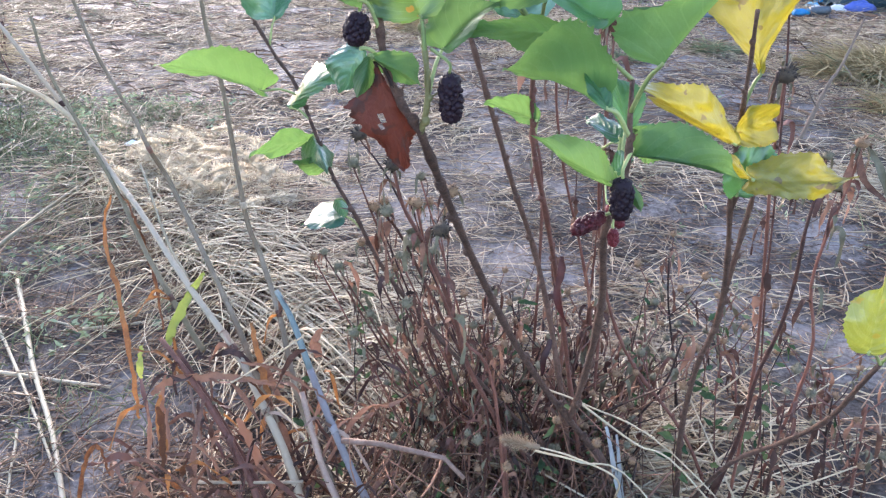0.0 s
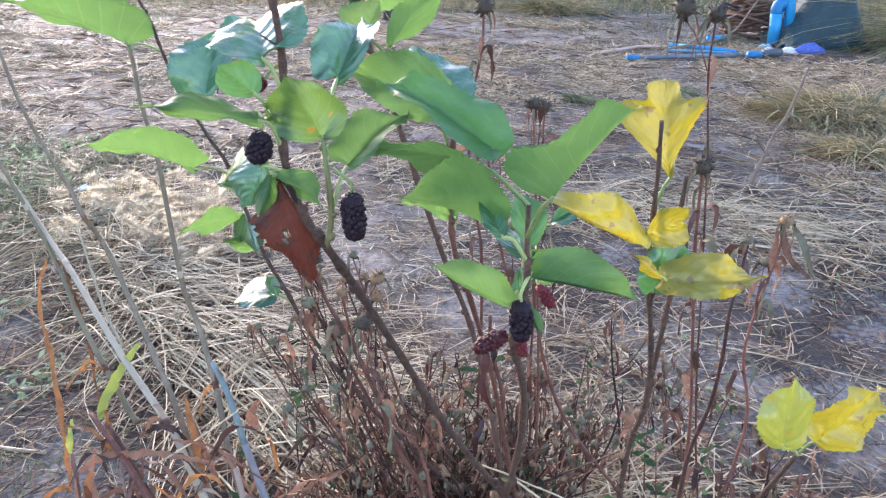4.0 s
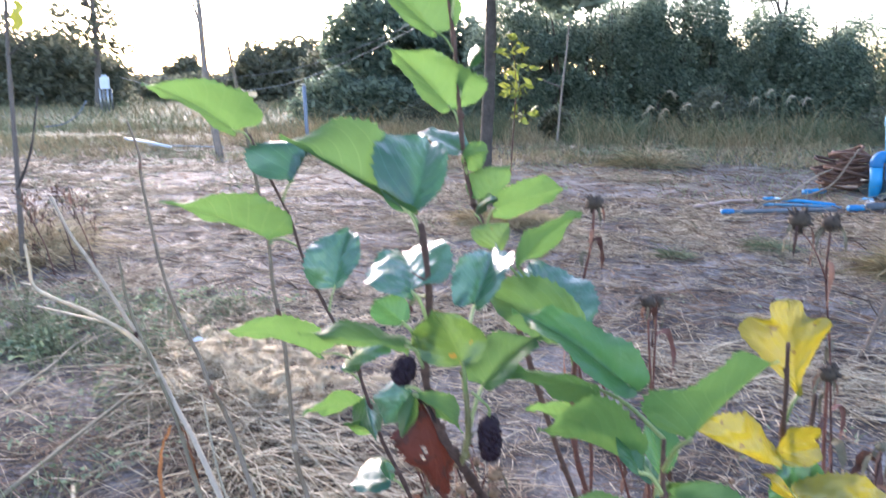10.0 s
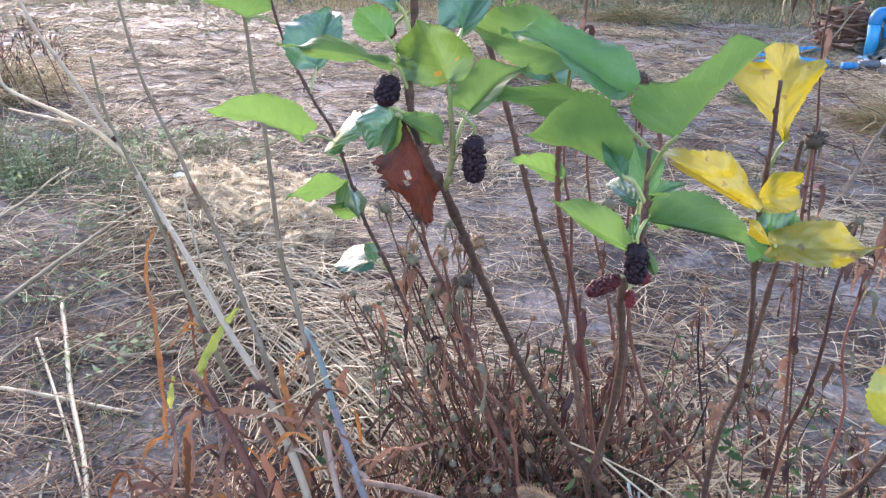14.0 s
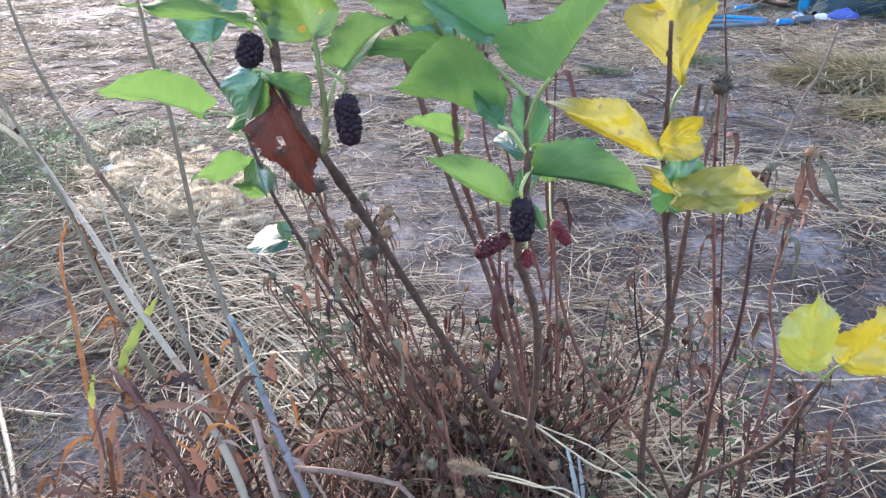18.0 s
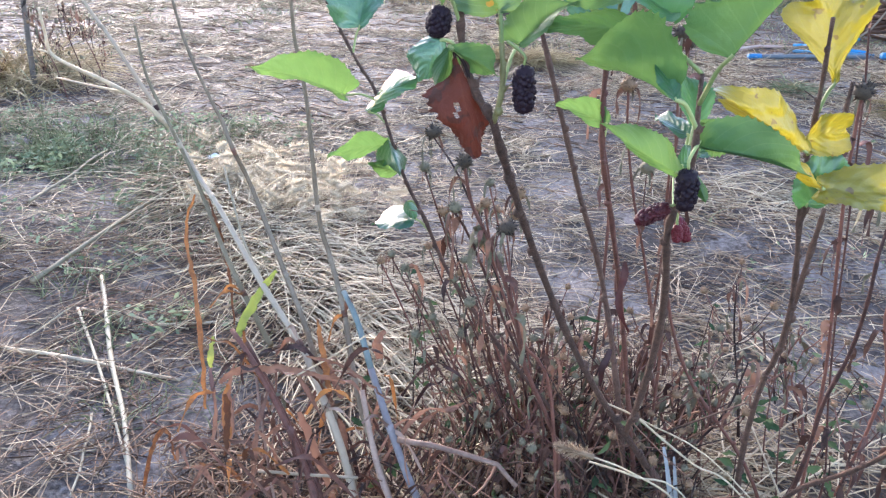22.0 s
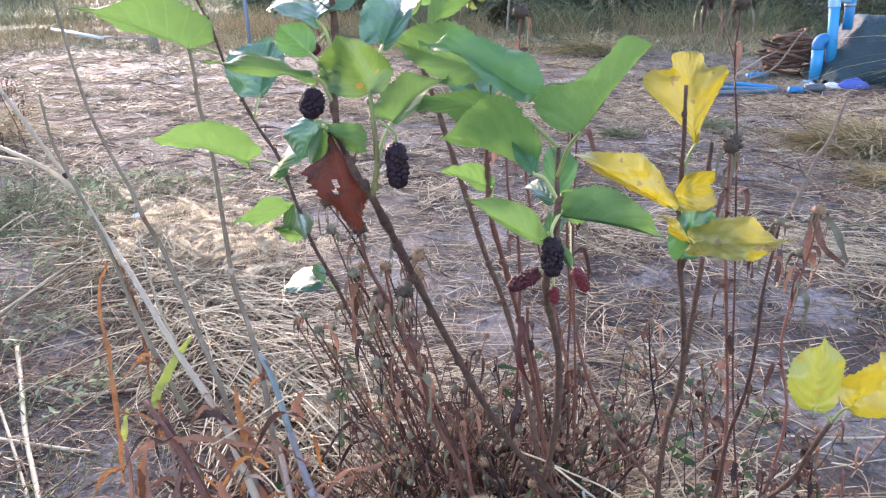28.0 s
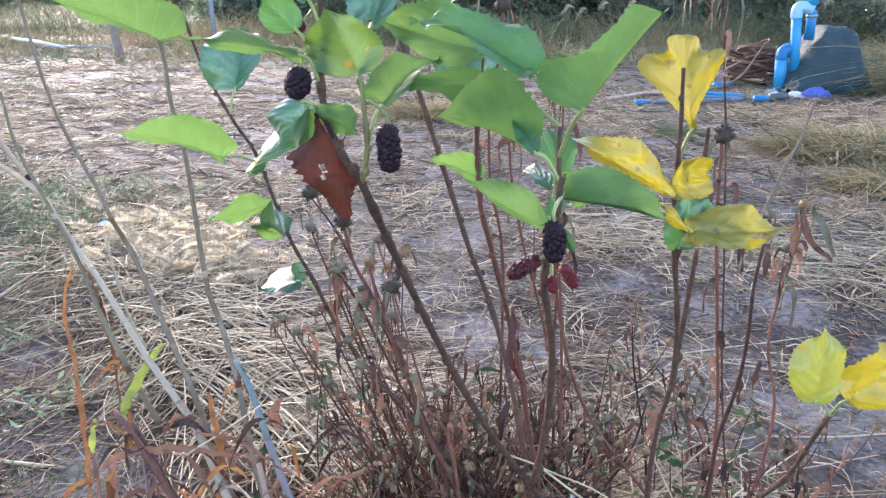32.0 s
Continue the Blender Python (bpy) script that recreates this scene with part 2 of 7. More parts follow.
BERRY_BLACK = plain("ripe_berry_skin", (0.005, 0.003, 0.005), (0.022, 0.010, 0.016), 130, 0.6, 0.2, 0.0006, spec=0.25)
BERRY_RED = plain("red_berry_skin", (0.04, 0.005, 0.008), (0.135, 0.015, 0.020), 130, 0.42, 0.2, 0.0006, spec=0.35)
LEAF_SKINS = {
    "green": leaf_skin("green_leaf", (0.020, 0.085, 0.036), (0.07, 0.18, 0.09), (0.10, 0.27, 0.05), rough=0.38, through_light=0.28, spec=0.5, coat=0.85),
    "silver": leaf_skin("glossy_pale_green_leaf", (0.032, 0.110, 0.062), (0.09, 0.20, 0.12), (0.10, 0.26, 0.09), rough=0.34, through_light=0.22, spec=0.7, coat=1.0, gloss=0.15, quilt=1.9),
    # lit and mid repeat the green leaf with backlight put into their colour
    "lit": leaf_skin("backlit_green_leaf", (0.064, 0.148, 0.048), (0.15, 0.25, 0.09), (0.205, 0.352, 0.082), rough=0.5, through_light=0.50, spec=0.35, coat=0.15),
    "mid": leaf_skin("half_lit_green_leaf", (0.044, 0.138, 0.054), (0.10, 0.23, 0.10), (0.165, 0.36, 0.085), rough=0.42, through_light=0.42, spec=0.4, coat=0.4),
    "spotted": leaf_skin("green_leaf_with_rust", (0.06, 0.13, 0.035), (0.16, 0.26, 0.09), (0.22, 0.35, 0.05), (0.42, 0.14, 0.02), -0.06, rough=0.42, through_light=0.48, coat=0.4),
    "yellow": leaf_skin("yellow_leaf", (0.29, 0.225, 0.012), (0.33, 0.28, 0.04), (0.36, 0.315, 0.016), (0.15, 0.075, 0.02), -0.03, coat=0.3),
    "yellowing": leaf_skin("yellowing_leaf", (0.22, 0.245, 0.03), (0.30, 0.33, 0.10), (0.33, 0.35, 0.04), (0.34, 0.24, 0.02), -0.02, coat=0.4),
    "dead": leaf_skin("dead_leaf", (0.085, 0.020, 0.010), (0.12, 0.04, 0.02), (0.16, 0.032, 0.014), (0.05, 0.020, 0.014), 0.03, 0.62, 0.14, 0.4, 0.0),
}
WEED_LEAF = plain("weed_leaf", (0.035, 0.07, 0.028), (0.12, 0.17, 0.065), 60, 0.7, 0.3, 0.001, through_light=0.3, spec=0.25)
TREE_BARK = plain("tree_bark", (0.05, 0.04, 0.034), (0.17, 0.14, 0.115), 14, 0.85, 0.9, 0.012)
GREY_BARK = plain("grey_brown_twig", (0.09, 0.066, 0.052), (0.27, 0.205, 0.16), 60, 0.8, 0.6, 0.003)
PALE_BARK = plain("pale_bark", (0.20, 0.16, 0.13), (0.42, 0.35, 0.29), 14, 0.8, 0.6, 0.01)
FOLIAGE = plain("tree_foliage", (0.12, 0.165, 0.115), (0.31, 0.37, 0.26), 3, 0.5, 0.2, 0.002, through_light=0.6, island=True, vary=0.8)
FAR_FOLIAGE = plain("far_foliage", (0.12, 0.13, 0.085), (0.27, 0.27, 0.18), 1.5, 0.6, 0.2, 0.002, through_light=0.55, island=True)
PVC = plain("blue_pvc", (0.008, 0.16, 0.38), (0.025, 0.29, 0.57), 6, 0.5, 0.1, 0.001)
PVC_LIGHT = plain("faded_light_blue_pvc", (0.22, 0.45, 0.62), (0.38, 0.60, 0.74), 6, 0.4, 0.1, 0.001)
PVC_PALE = plain("faded_pipe", (0.50, 0.53, 0.56), (0.72, 0.75, 0.78), 6, 0.45, 0.1, 0.001)
TARP = plain("dark_tarp", (0.018, 0.042, 0.050), (0.055, 0.105, 0.118), 9, 0.5, 0.8, 0.02)
BLUE_BAG = plain("blue_plastic", (0.02, 0.035, 0.22), (0.08, 0.12, 0.42), 14, 0.3, 0.6, 0.01)
WHITE_PLASTIC = plain("white_plastic", (0.6, 0.6, 0.6), (0.82, 0.82, 0.82), 12, 0.4, 0.4, 0.004)
HOSE = plain("brown_hose", (0.07, 0.035, 0.024), (0.20, 0.105, 0.068), 9, 0.8, 0.4, 0.003)
WIRE = plain("grey_wire", (0.22, 0.21, 0.2), (0.4, 0.39, 0.37), 6, 0.6, 0.2, 0.001)
STEEL = plain("grey_steel", (0.2, 0.21, 0.22), (0.42, 0.43, 0.44), 10, 0.4, 0.3, 0.002, metal=0.8)
TANK = plain("white_tank", (0.62, 0.64, 0.66), (0.8, 0.81, 0.83), 2, 0.5, 0.2, 0.004)


# ---- geometry helpers ----
class Geo:
    """Vertices, faces and leaf UVs of one mesh."""

    def __init__(self):
        self.v, self.f, self.uv = [], [], []

    def add(self, verts, faces, uv=None):
        k = len(self.v)
        self.v += [tuple(p) for p in verts]
        self.f += [tuple(i + k for i in q) for q in faces]
        if uv:
            self.uv += uv
        return self

    def mesh(self, name, origin=(0, 0, 0), smooth=True):
        me = bpy.data.meshes.new(name)
        o = Vector(origin)
        me.from_pydata([Vector(p) - o for p in self.v], [], self.f)
        if self.uv:
            lay = me.uv_layers.new(name="UVMap")
            idx = np.empty(len(me.loops), dtype=np.int32)
            me.loops.foreach_get("vertex_index", idx)
            lay.data.foreach_set("uv", np.array(self.uv, dtype=np.float32)[idx].ravel())
        if smooth:
            me.polygons.foreach_set("use_smooth", np.ones(len(me.polygons), dtype=bool))
        me.update()
        return me


def thing(name, at, label, category, group="", kind=""):
    ob = new(name)
    ob.location = at
    ob.empty_display_size = 0.05
    return tagged(ob, label, category, group, kind)




def part(name, geo, material, parent, label="", smooth=True):
    """Links geo, given in world places, as one mesh under a thing or a part."""
    root = parent
    while root.parent:
        root = root.parent
    me = geo.mesh(name, root.location, smooth)
    me.materials.append(material)
    ob = new(name, me)
    ob.parent = parent
    return tagged(ob, label)


def lone(name, geo, material, label, category, group="", kind="", smooth=True):
    me = geo.mesh(name, (0, 0, 0), smooth)
    me.materials.append(material)
    return tagged(new(name, me), label, category, group, kind)


def glide(pts, steps=5):
    """A smooth line through the points."""
    p = [Vector(q) for q in pts]
    p = [p[0] * 2 - p[1]] + p + [p[-1] * 2 - p[-2]]
    out = []
    for i in range(1, len(p) - 2):
        a, b, c, d = p[i - 1:i + 3]
        for k in range(steps):
            t = k / steps
            out.append(0.5 * (2 * b + (c - a) * t + (2 * a - 5 * b + 4 * c - d) * t * t + (3 * b - a - 3 * c + d) * t ** 3))
    return out + [p[-2]]


def tube(geo, pts, r0, r1, sides=7, knots=0.0, rng=None):
    """A tapering round stem along pts; knots swell it at random nodes."""
    n = len(pts)
    side = None
    rings = []
    for i, p in enumerate(pts):
        way = (pts[min(i + 1, n - 1)] - pts[max(i - 1, 0)]).normalized()
        if side is None:
            side = way.orthogonal().normalized()
        side = (side - way * side.dot(way)).normalized()
        other = way.cross(side)
        r = r0 + (r1 - r0) * i / max(1, n - 1)
        if knots and i % 3 == 1:
            r *= 1 + knots * (rng.random() if rng else 0.5)
        rings.append([p + (side * math.cos(a) + other * math.sin(a)) * r for a in (2 * math.pi * k / sides for k in range(sides))])
    verts = [q for ring in rings for q in ring]
    faces = [(i * sides + k, i * sides + (k + 1) % sides, (i + 1) * sides + (k + 1) % sides, (i + 1) * sides + k) for i in range(n - 1) for k in range(sides)]
    faces += [tuple(reversed(range(sides))), tuple((n - 1) * sides + k for k in range(sides))]
    return geo.add(verts, faces)


def ball(geo, at, r, squash=(1, 1, 1), rings=5, segs=8):
    c = Vector(at)
    verts = [c + Vector((0, 0, r * squash[2]))]
    for i in range(1, rings):
        a = math.pi * i / rings
        for k in range(segs):
            b = 2 * math.pi * k / segs
            verts.append(c + Vector((r * squash[0] * math.sin(a) * math.cos(b), r * squash[1] * math.sin(a) * math.sin(b), r * squash[2] * math.cos(a))))
    verts.append(c - Vector((0, 0, r * squash[2])))
    faces = [(0, 1 + k, 1 + (k + 1) % segs) for k in range(segs)]
    for i in range(rings - 2):
        for k in range(segs):
            a, b = 1 + i * segs + k, 1 + i * segs + (k + 1) % segs
            faces.append((a, a + segs, b + segs, b))
    last = len(verts) - 1
    faces += [(last, last - segs + (k + 1) % segs, last - segs + k) for k in range(segs)]
    return geo.add(verts, faces)


def blade_strip(geo, pts, width, face, rng, twist=0.6):
    """A flat withered blade along pts with a shallow channel."""
    n = len(pts)
    verts, faces = [], []
    turn0 = rng.uniform(-twist, twist)
    for i, p in enumerate(pts):
        way = (pts[min(i + 1, n - 1)] - pts[max(i - 1, 0)]).normalized()
        s = way.cross(Vector(face))
        s = (s.normalized() if s.length > 1e-4 else way.orthogonal().normalized())
        up = s.cross(way)
        a = turn0 + twist * math.sin(i * 0.9 + turn0 * 3)
        s, up = s * math.cos(a) + up * math.sin(a), up * math.cos(a) - s * math.sin(a)
        w = width * 0.5 * (0.35 + 0.65 * math.sin(math.pi * min(1.0, (i + 0.6) / n) ** 0.7)) * rng.uniform(0.85, 1.1)
        verts += [p - s * w + up * w * 0.35, p, p + s * w + up * w * 0.35]
    for i in range(n - 1):
        for k in range(2):
            faces.append((i * 3 + k, i * 3 + k + 1, i * 3 + k + 4, i * 3 + k + 3))
    return geo.add(verts, faces)


def outline(shape, u):
    """Half width of a blade along its midrib, 1 at its widest."""
    if shape == "heart":
        return (u ** 0.42) * ((1 - u) ** 0.72) * (1 + 0.25 * (1 - u)) / 0.66
    return ((u / 0.48) ** 0.75 if u < 0.48 else ((1 - u) / 0.52) ** 0.62)


def leaf_blade(base, tip, width, normal, fold, droop, rng, teeth=0.03, shape="heart", twist=0.0, nu=44, half=9):
    """A toothed blade, folded along its midrib, twisted, rippled and drooping at its tip."""
    b, t = Vector(base), Vector(tip)
    x = (t - b)
    length = x.length
    x.normalize()
    z = Vector(normal)
    z = (z - x * z.dot(x)).normalized()
    y = z.cross(x)
    geo = Geo()
    phase, wob = rng.uniform(0, 6), rng.uniform(0.6, 1.4)
    verts, uv, faces = [], [], []
    lean, sway = rng.uniform(-0.14, 0.14), rng.uniform(-0.10, 0.10)
    curl = rng.uniform(-0.1, 0.45)
    for i in range(nu + 1):
        u = i / nu
        prof = outline(shape, u)
        turn = twist * (u - 0.4)
        tooth = [1 + teeth * (rng.uniform(-0.2, 1.4) if i % 2 else -rng.uniform(-0.2, 1.1)) for _ in (0, 1)]
        for j in range(-half, half + 1):
            v = j / half
            w = width * 0.5 * prof * (1 + lean * (1 if v > 0 else -1))
            if abs(v) == 1:
                w *= tooth[0 if v > 0 else 1] + 0.06 * math.sin(u * 9 + phase + v)
            s = v * w
            back = (-0.10 * length * v * v * (1 - u) ** 5 if shape == "heart" else 0.0) - 0.02 * length * abs(v)
            ripple = (0.062 * math.sin(u * 11 * wob + phase + (2 if v > 0 else 0)) + 0.018 * math.sin(u * 23 + phase * 2 + v)) * length * v * v
            f = fold * (1 - 0.3 * u)
            px = u * length + back
            py = s * math.cos(f)
            quilt = 0.0045 * length * math.cos(2 * math.pi * 7 * (u - 0.375 * abs(v))) * abs(v) * (1 - abs(v) * 0.6) * (1 - u)
            pz = quilt + abs(s) * math.sin(f) - curl * abs(s) * abs(v) - droop * length * (u - 0.5) ** 2 * (1 if u > 0.5 else 0.3) + ripple
            py, pz = py * math.cos(turn) - pz * math.sin(turn), pz * math.cos(turn) + py * math.sin(turn)
            py += sway * length * math.sin(math.pi * u)
            verts.append(b + x * px + y * py + z * pz)
            uv.append((u, 0.5 + v * 0.5))
    row = 2 * half + 1
    for i in range(nu):
        for j in range(2 * half):
            a = i * row + j
            faces.append((a, a + 1, a + row + 1, a + row))
    geo.add(verts, faces, uv)
    return geo


def strand_field(starts, ways, lengths, radii, bends, rng, segs=3):
    """Many thin straws at once: three-sided bent tapering rods, one mesh."""
    n = len(starts)
    t = np.linspace(0, 1, segs + 1)
    side = np.cross(ways, np.array([0, 0, 1.0]))
    norm = np.linalg.norm(side, axis=1, keepdims=True)
    side = np.where(norm > 1e-3, side / np.maximum(norm, 1e-6), np.array([1.0, 0, 0]))
    up = np.cross(side, ways)
    line = starts[:, None] + ways[:, None] * (lengths[:, None] * t)[..., None] + bends[:, None] * (t * t)[None, :, None]
    ang = np.array([0, 2.094, 4.189])
    rad = radii[:, None] * np.linspace(1, 0.45, segs + 1)[None]
    ring = side[:, None, None] * np.cos(ang)[None, None, :, None] + up[:, None, None] * np.sin(ang)[None, None, :, None]
    verts = line[:, :, None] + ring * rad[:, :, None, None]
    per = (segs + 1) * 3
    faces = []
    for i in range(segs):
        for k in range(3):
            faces.append((i * 3 + k, i * 3 + (k + 1) % 3, (i + 1) * 3 + (k + 1) % 3, (i + 1) * 3 + k))
    faces = np.array(faces)
    allf = (faces[None] + (np.arange(n) * per)[:, None, None]).reshape(-1, 4)
    return verts.reshape(-1, 3), allf


def array_mesh(name, verts, faces, smooth=True):
    me = bpy.data.meshes.new(name)
    k = faces.shape[1]
    me.vertices.add(len(verts))
    me.vertices.foreach_set("co", np.asarray(verts, dtype=np.float32).ravel())
    me.loops.add(len(faces) * k)
    me.loops.foreach_set("vertex_index", faces.astype(np.int32).ravel())
    me.polygons.add(len(faces))
    me.polygons.foreach_set("loop_start", np.arange(0, len(faces) * k, k, dtype=np.int32))
    me.polygons.foreach_set("loop_total", np.full(len(faces), k, dtype=np.int32))
    me.polygons.foreach_set("use_smooth", np.full(len(faces), smooth))
    me.update(calc_edges=True)
    return me


def clump_leaves(centres, size, rng, squash=0.6):
    """Leaf blades at the given places: a bent pair of quads each, random turn."""
    n = len(centres)
    a = rng.normal(size=(n, 3))
    a[:, 2] *= squash
    a /= np.linalg.norm(a, axis=1, keepdims=True)
    b = np.cross(a, rng.normal(size=(n, 3)))
    b /= np.linalg.norm(b, axis=1, keepdims=True)
    c = np.cross(a, b)
    s = (size * rng.uniform(0.6, 1.35, n))[:, None]
    v = np.stack([centres - a * s, centres - a * s * 0.1 + b * s * 0.42 + c * s * 0.14, centres + a * s, centres - a * s * 0.1 - b * s * 0.42 + c * s * 0.14], axis=1)
    return v.reshape(-1, 3), np.arange(n * 4).reshape(-1, 4)




# ---- ground ----
def axis_lines(lo, hi, step, far):
    mid = np.arange(lo, hi + step / 2, step)
    out = []
    d = step
    x = 0.0
    while x < far:
        d *= 1.22
        x += d
        out.append(x)
    out = np.array(out)
    return np.concatenate([lo - out[::-1], mid, hi + out])


def rise(x, y):
    """Height of the ground: clods, shallow ruts and slow swells."""
    near = max(0.0, min(1.0, (14 - y) / 8)) * max(0.0, min(1.0, (7 - abs(x)) / 3))
    h = 0.010 * noise.noise((x * 2.1, y * 2.1, 3.0)) + 0.007 * noise.noise((x * 6.5, y * 6.5, 7.0)) + 0.0045 * noise.noise((x * 17, y * 17, 1.0))
    h += 0.022 * math.exp(-((y - 2.25 + 0.35 * x) / 0.18) ** 2) * math.exp(-((x - 1.15) / 0.9) ** 2)
    return h * near + 0.05 * noise.noise((x * 0.12, y * 0.12, 0.0)) * max(0.0, min(1.0, (y - 6) / 12))


gx, gy = axis_lines(-2.6, 2.6, 0.045, 1600), axis_lines(0.3, 5.0, 0.045, 1600)
gv = np.array([(x, y, rise(x, y)) for y in gy for x in gx])
nx, ny = len(gx), len(gy)
gi = np.arange(nx * ny).reshape(ny, nx)
gf = np.stack([gi[:-1, :-1], gi[:-1, 1:], gi[1:, 1:], gi[1:, :-1]], axis=-1).reshape(-1, 4)
gm = array_mesh("ground", gv, gf)
gm.materials.append(MUD)
tagged(new("ground", gm), "damp grey-brown mud field with trampled litter", "ground", kind="structure")


# ---- straw and grass lying on the field ----
def lay(name, count, sampler, length, radius, tilt, material, label, category, seed, spread=math.pi, heading=0.0, lift=0.004, sag=0.03, segs=2):
    """Straws thrown on the ground: sampler(rng, n) gives x and y."""
    r = np.random.default_rng(seed)
    xy = sampler(r, count)
    n = len(xy)
    z = np.array([rise(x, y) for x, y in xy]) + r.uniform(0.0, 1.0, n) * lift + 0.001
    a = heading + r.uniform(-spread, spread, n)
    e = np.abs(r.normal(0, tilt, n))
    ways = np.stack([np.cos(a) * np.cos(e), np.sin(a) * np.cos(e), np.sin(e)], axis=1)
    ln = length * r.lognormal(0, 0.45, n)
    bends = r.normal(0, 1, (n, 3)) * (ln * 0.13)[:, None]
    bends[:, 2] = -np.sin(e) * ln * r.uniform(0.4, 1.0, n) - ln * sag * 0.2
    v, f = strand_field(np.column_stack([xy, z]), ways, ln, radius * r.uniform(0.6, 1.4, n), bends, r, segs)
    me = array_mesh(name, v, f)
    me.materials.append(material)
    return tagged(new(name, me), label, category, kind="stuff")


def box_area(x0, x1, y0, y1, power=1.0):
    def pick(r, n):
        return np.column_stack([r.uniform(x0, x1, n), y0 + (y1 - y0) * r.uniform(0, 1, n) ** power])
    return pick


def band_area(ax, ay, bx, by, wide):
    def pick(r, n):
        t = r.uniform(0, 1, n)
        return np.column_stack([ax + (bx - ax) * t + r.normal(0, wide, n), ay + (by - ay) * t + r.normal(0, wide, n)])
    return pick


def blob_area(cx, cy, sx, sy):
    """A loose round patch, thinning out towards its rim."""
    return lambda r, n: np.column_stack([r.normal(cx, sx, n), r.normal(cy, sy, n)])


def patchy(area, scale, cut, seed):
    def pick(r, n):
        xy = area(r, n * 2)
        keep = np.array([noise.noise((x * scale, y * scale, seed)) > cut for x, y in xy])
        return xy[keep][:n]
    return pick


def twice(area, s1, c1, s2, c2, seed):
    inner = patchy(patchy(area, s1, c1, seed), s2, c2, seed + 3.3)

    def pick(r, n):      # the mud left of the reeds is barer
        xy = inner(r, n)
        return xy[~((xy[:, 0] < -0.12) & (xy[:, 1] < 1.75) & (r.uniform(0, 1, len(xy)) < 0.82))]
    return pick


lay("trampled_straw", 12000, twice(box_area(-2.6, 2.8, 0.6, 5.0, 1.35), 1.6, -0.02, 6.0, -0.05, 5.0), 0.075, 0.0012, 0.22, STRAW, "short tan straw trampled into the damp mud", "straw", 21)
lay("fine_chaff", 16000, twice(box_area(-2.6, 2.8, 0.6, 4.6, 1.3), 2.3, -0.05, 9.0, 0.0, 6.0), 0.03, 0.0012, 0.35, STRAW, "fine pale chaff scattered over the mud", "straw", 35, segs=1)
lay("bright_chaff", 3200, twice(box_area(-2.6, 2.8, 0.6, 5.2, 1.3), 1.8, -0.1, 6.0, 0.0, 7.0), 0.05, 0.0014, 0.4, PALE_STRAW, "bleached straw bits on the mud", "straw", 36)
lay("rotten_litter", 17000, box_area(-2.8, 2.8, 0.55, 5.5, 1.3), 0.045, 0.0013, 0.28, DARK_STRAW, "dark rotting straw litter on the mud", "straw", 22, segs=1)
lay("middle_straw", 15000, twice(box_area(-3.4, 3.4, 2.3, 5.6), 1.3, 0.0, 4.0, 0.0, 17.0), 0.07, 0.0022, 0.42, STRAW, "tan straw trampled over the middle of the field", "straw", 31)
lay("far_straw", 24000, twice(box_area(-6, 5.5, 4.2, 10.0, 1.2), 0.9, -0.02, 2.6, -0.05, 9.0), 0.10, 0.0032, 0.42, STRAW, "scattered dry straw on the far field", "straw", 23, segs=1)
lay("far_litter", 20000, box_area(-7, 6, 2.8, 11.5, 1.2), 0.08, 0.0034, 0.42, DARK_STRAW, "brown litter on the far field", "straw", 24, segs=1)
lay("back_litter", 7000, box_area(-5, 5, -4.5, 0.62), 0.07, 0.0016, 0.25, DARK_STRAW, "brown litter on the mud behind", "straw", 39, segs=1)
lay("back_straw", 9000, patchy(box_area(-5, 5, -4.5, 0.62), 1.5, -0.1, 25.0), 0.08, 0.0015, 0.25, STRAW, "tan straw on the mud behind", "straw", 40, segs=1)
lay("straw_heap", 1500, band_area(-1.0, 2.15, 0.04, 1.15, 0.10), 0.19, 0.0013, 0.38, PALE_STRAW, "pale bleached straw heaped beside the bush", "straw", 25, 1.3, -0.75, 0.05, segs=5)
lay("straw_heap_under", 800, band_area(-0.95, 2.2, 0.06, 1.15, 0.13), 0.18, 0.0013, 0.15, STRAW, "tan straw under the bleached heap", "straw", 26, 1.6, -0.8, 0.03)
lay("heap_chaff", 3500, band_area(-0.95, 2.15, 0.15, 1.05, 0.16), 0.05, 0.0012, 0.2, DARK_STRAW, "dark chaff between the heaped straws", "straw", 32, math.pi, 0.0, 0.045, segs=1)
lay("bush_chaff", 2400, box_area(0.0, 0.50, 0.80, 1.35), 0.05, 0.0012, 0.2, STRAW, "short chaff round the foot of the bush", "straw", 33, math.pi, 0.0, 0.02, segs=1)
lay("straw_row", 420, band_area(0.40, 2.45, 1.25, 2.2, 0.12), 0.13, 0.0016, 0.10, PALE_STRAW, "row of pale straw along a low ridge", "straw", 27, 1.4, -0.25, 0.03)
lay("straw_row_under", 900, band_area(0.45, 2.4, 1.6, 2.05, 0.2), 0.08, 0.0016, 0.12, STRAW, "tan straw under the pale row", "straw", 28, 3.1, -0.25, 0.02)
lay("straw_under_bush", 180, band_area(0.10, 1.12, 0.50, 0.92, 0.09), 0.18, 0.0013, 0.15, PALE_STRAW, "pale straw around the foot of the bush", "straw", 29, 0.9, -0.4, 0.02)
lay("foot_straw", 170, box_area(0.12, 0.52, 0.74, 1.0), 0.22, 0.0017, 0.3, PALE_STRAW, "long pale straws crossing the bush foot", "straw", 38, math.pi, 0.0, 0.07)
lay("straw_left", 130, box_area(-1.3, -0.1, 0.75, 1.7), 0.16, 0.0012, 0.10, STRAW, "loose tan straws on bare mud", "straw", 30, math.pi, 0.0, 0.01, segs=5)
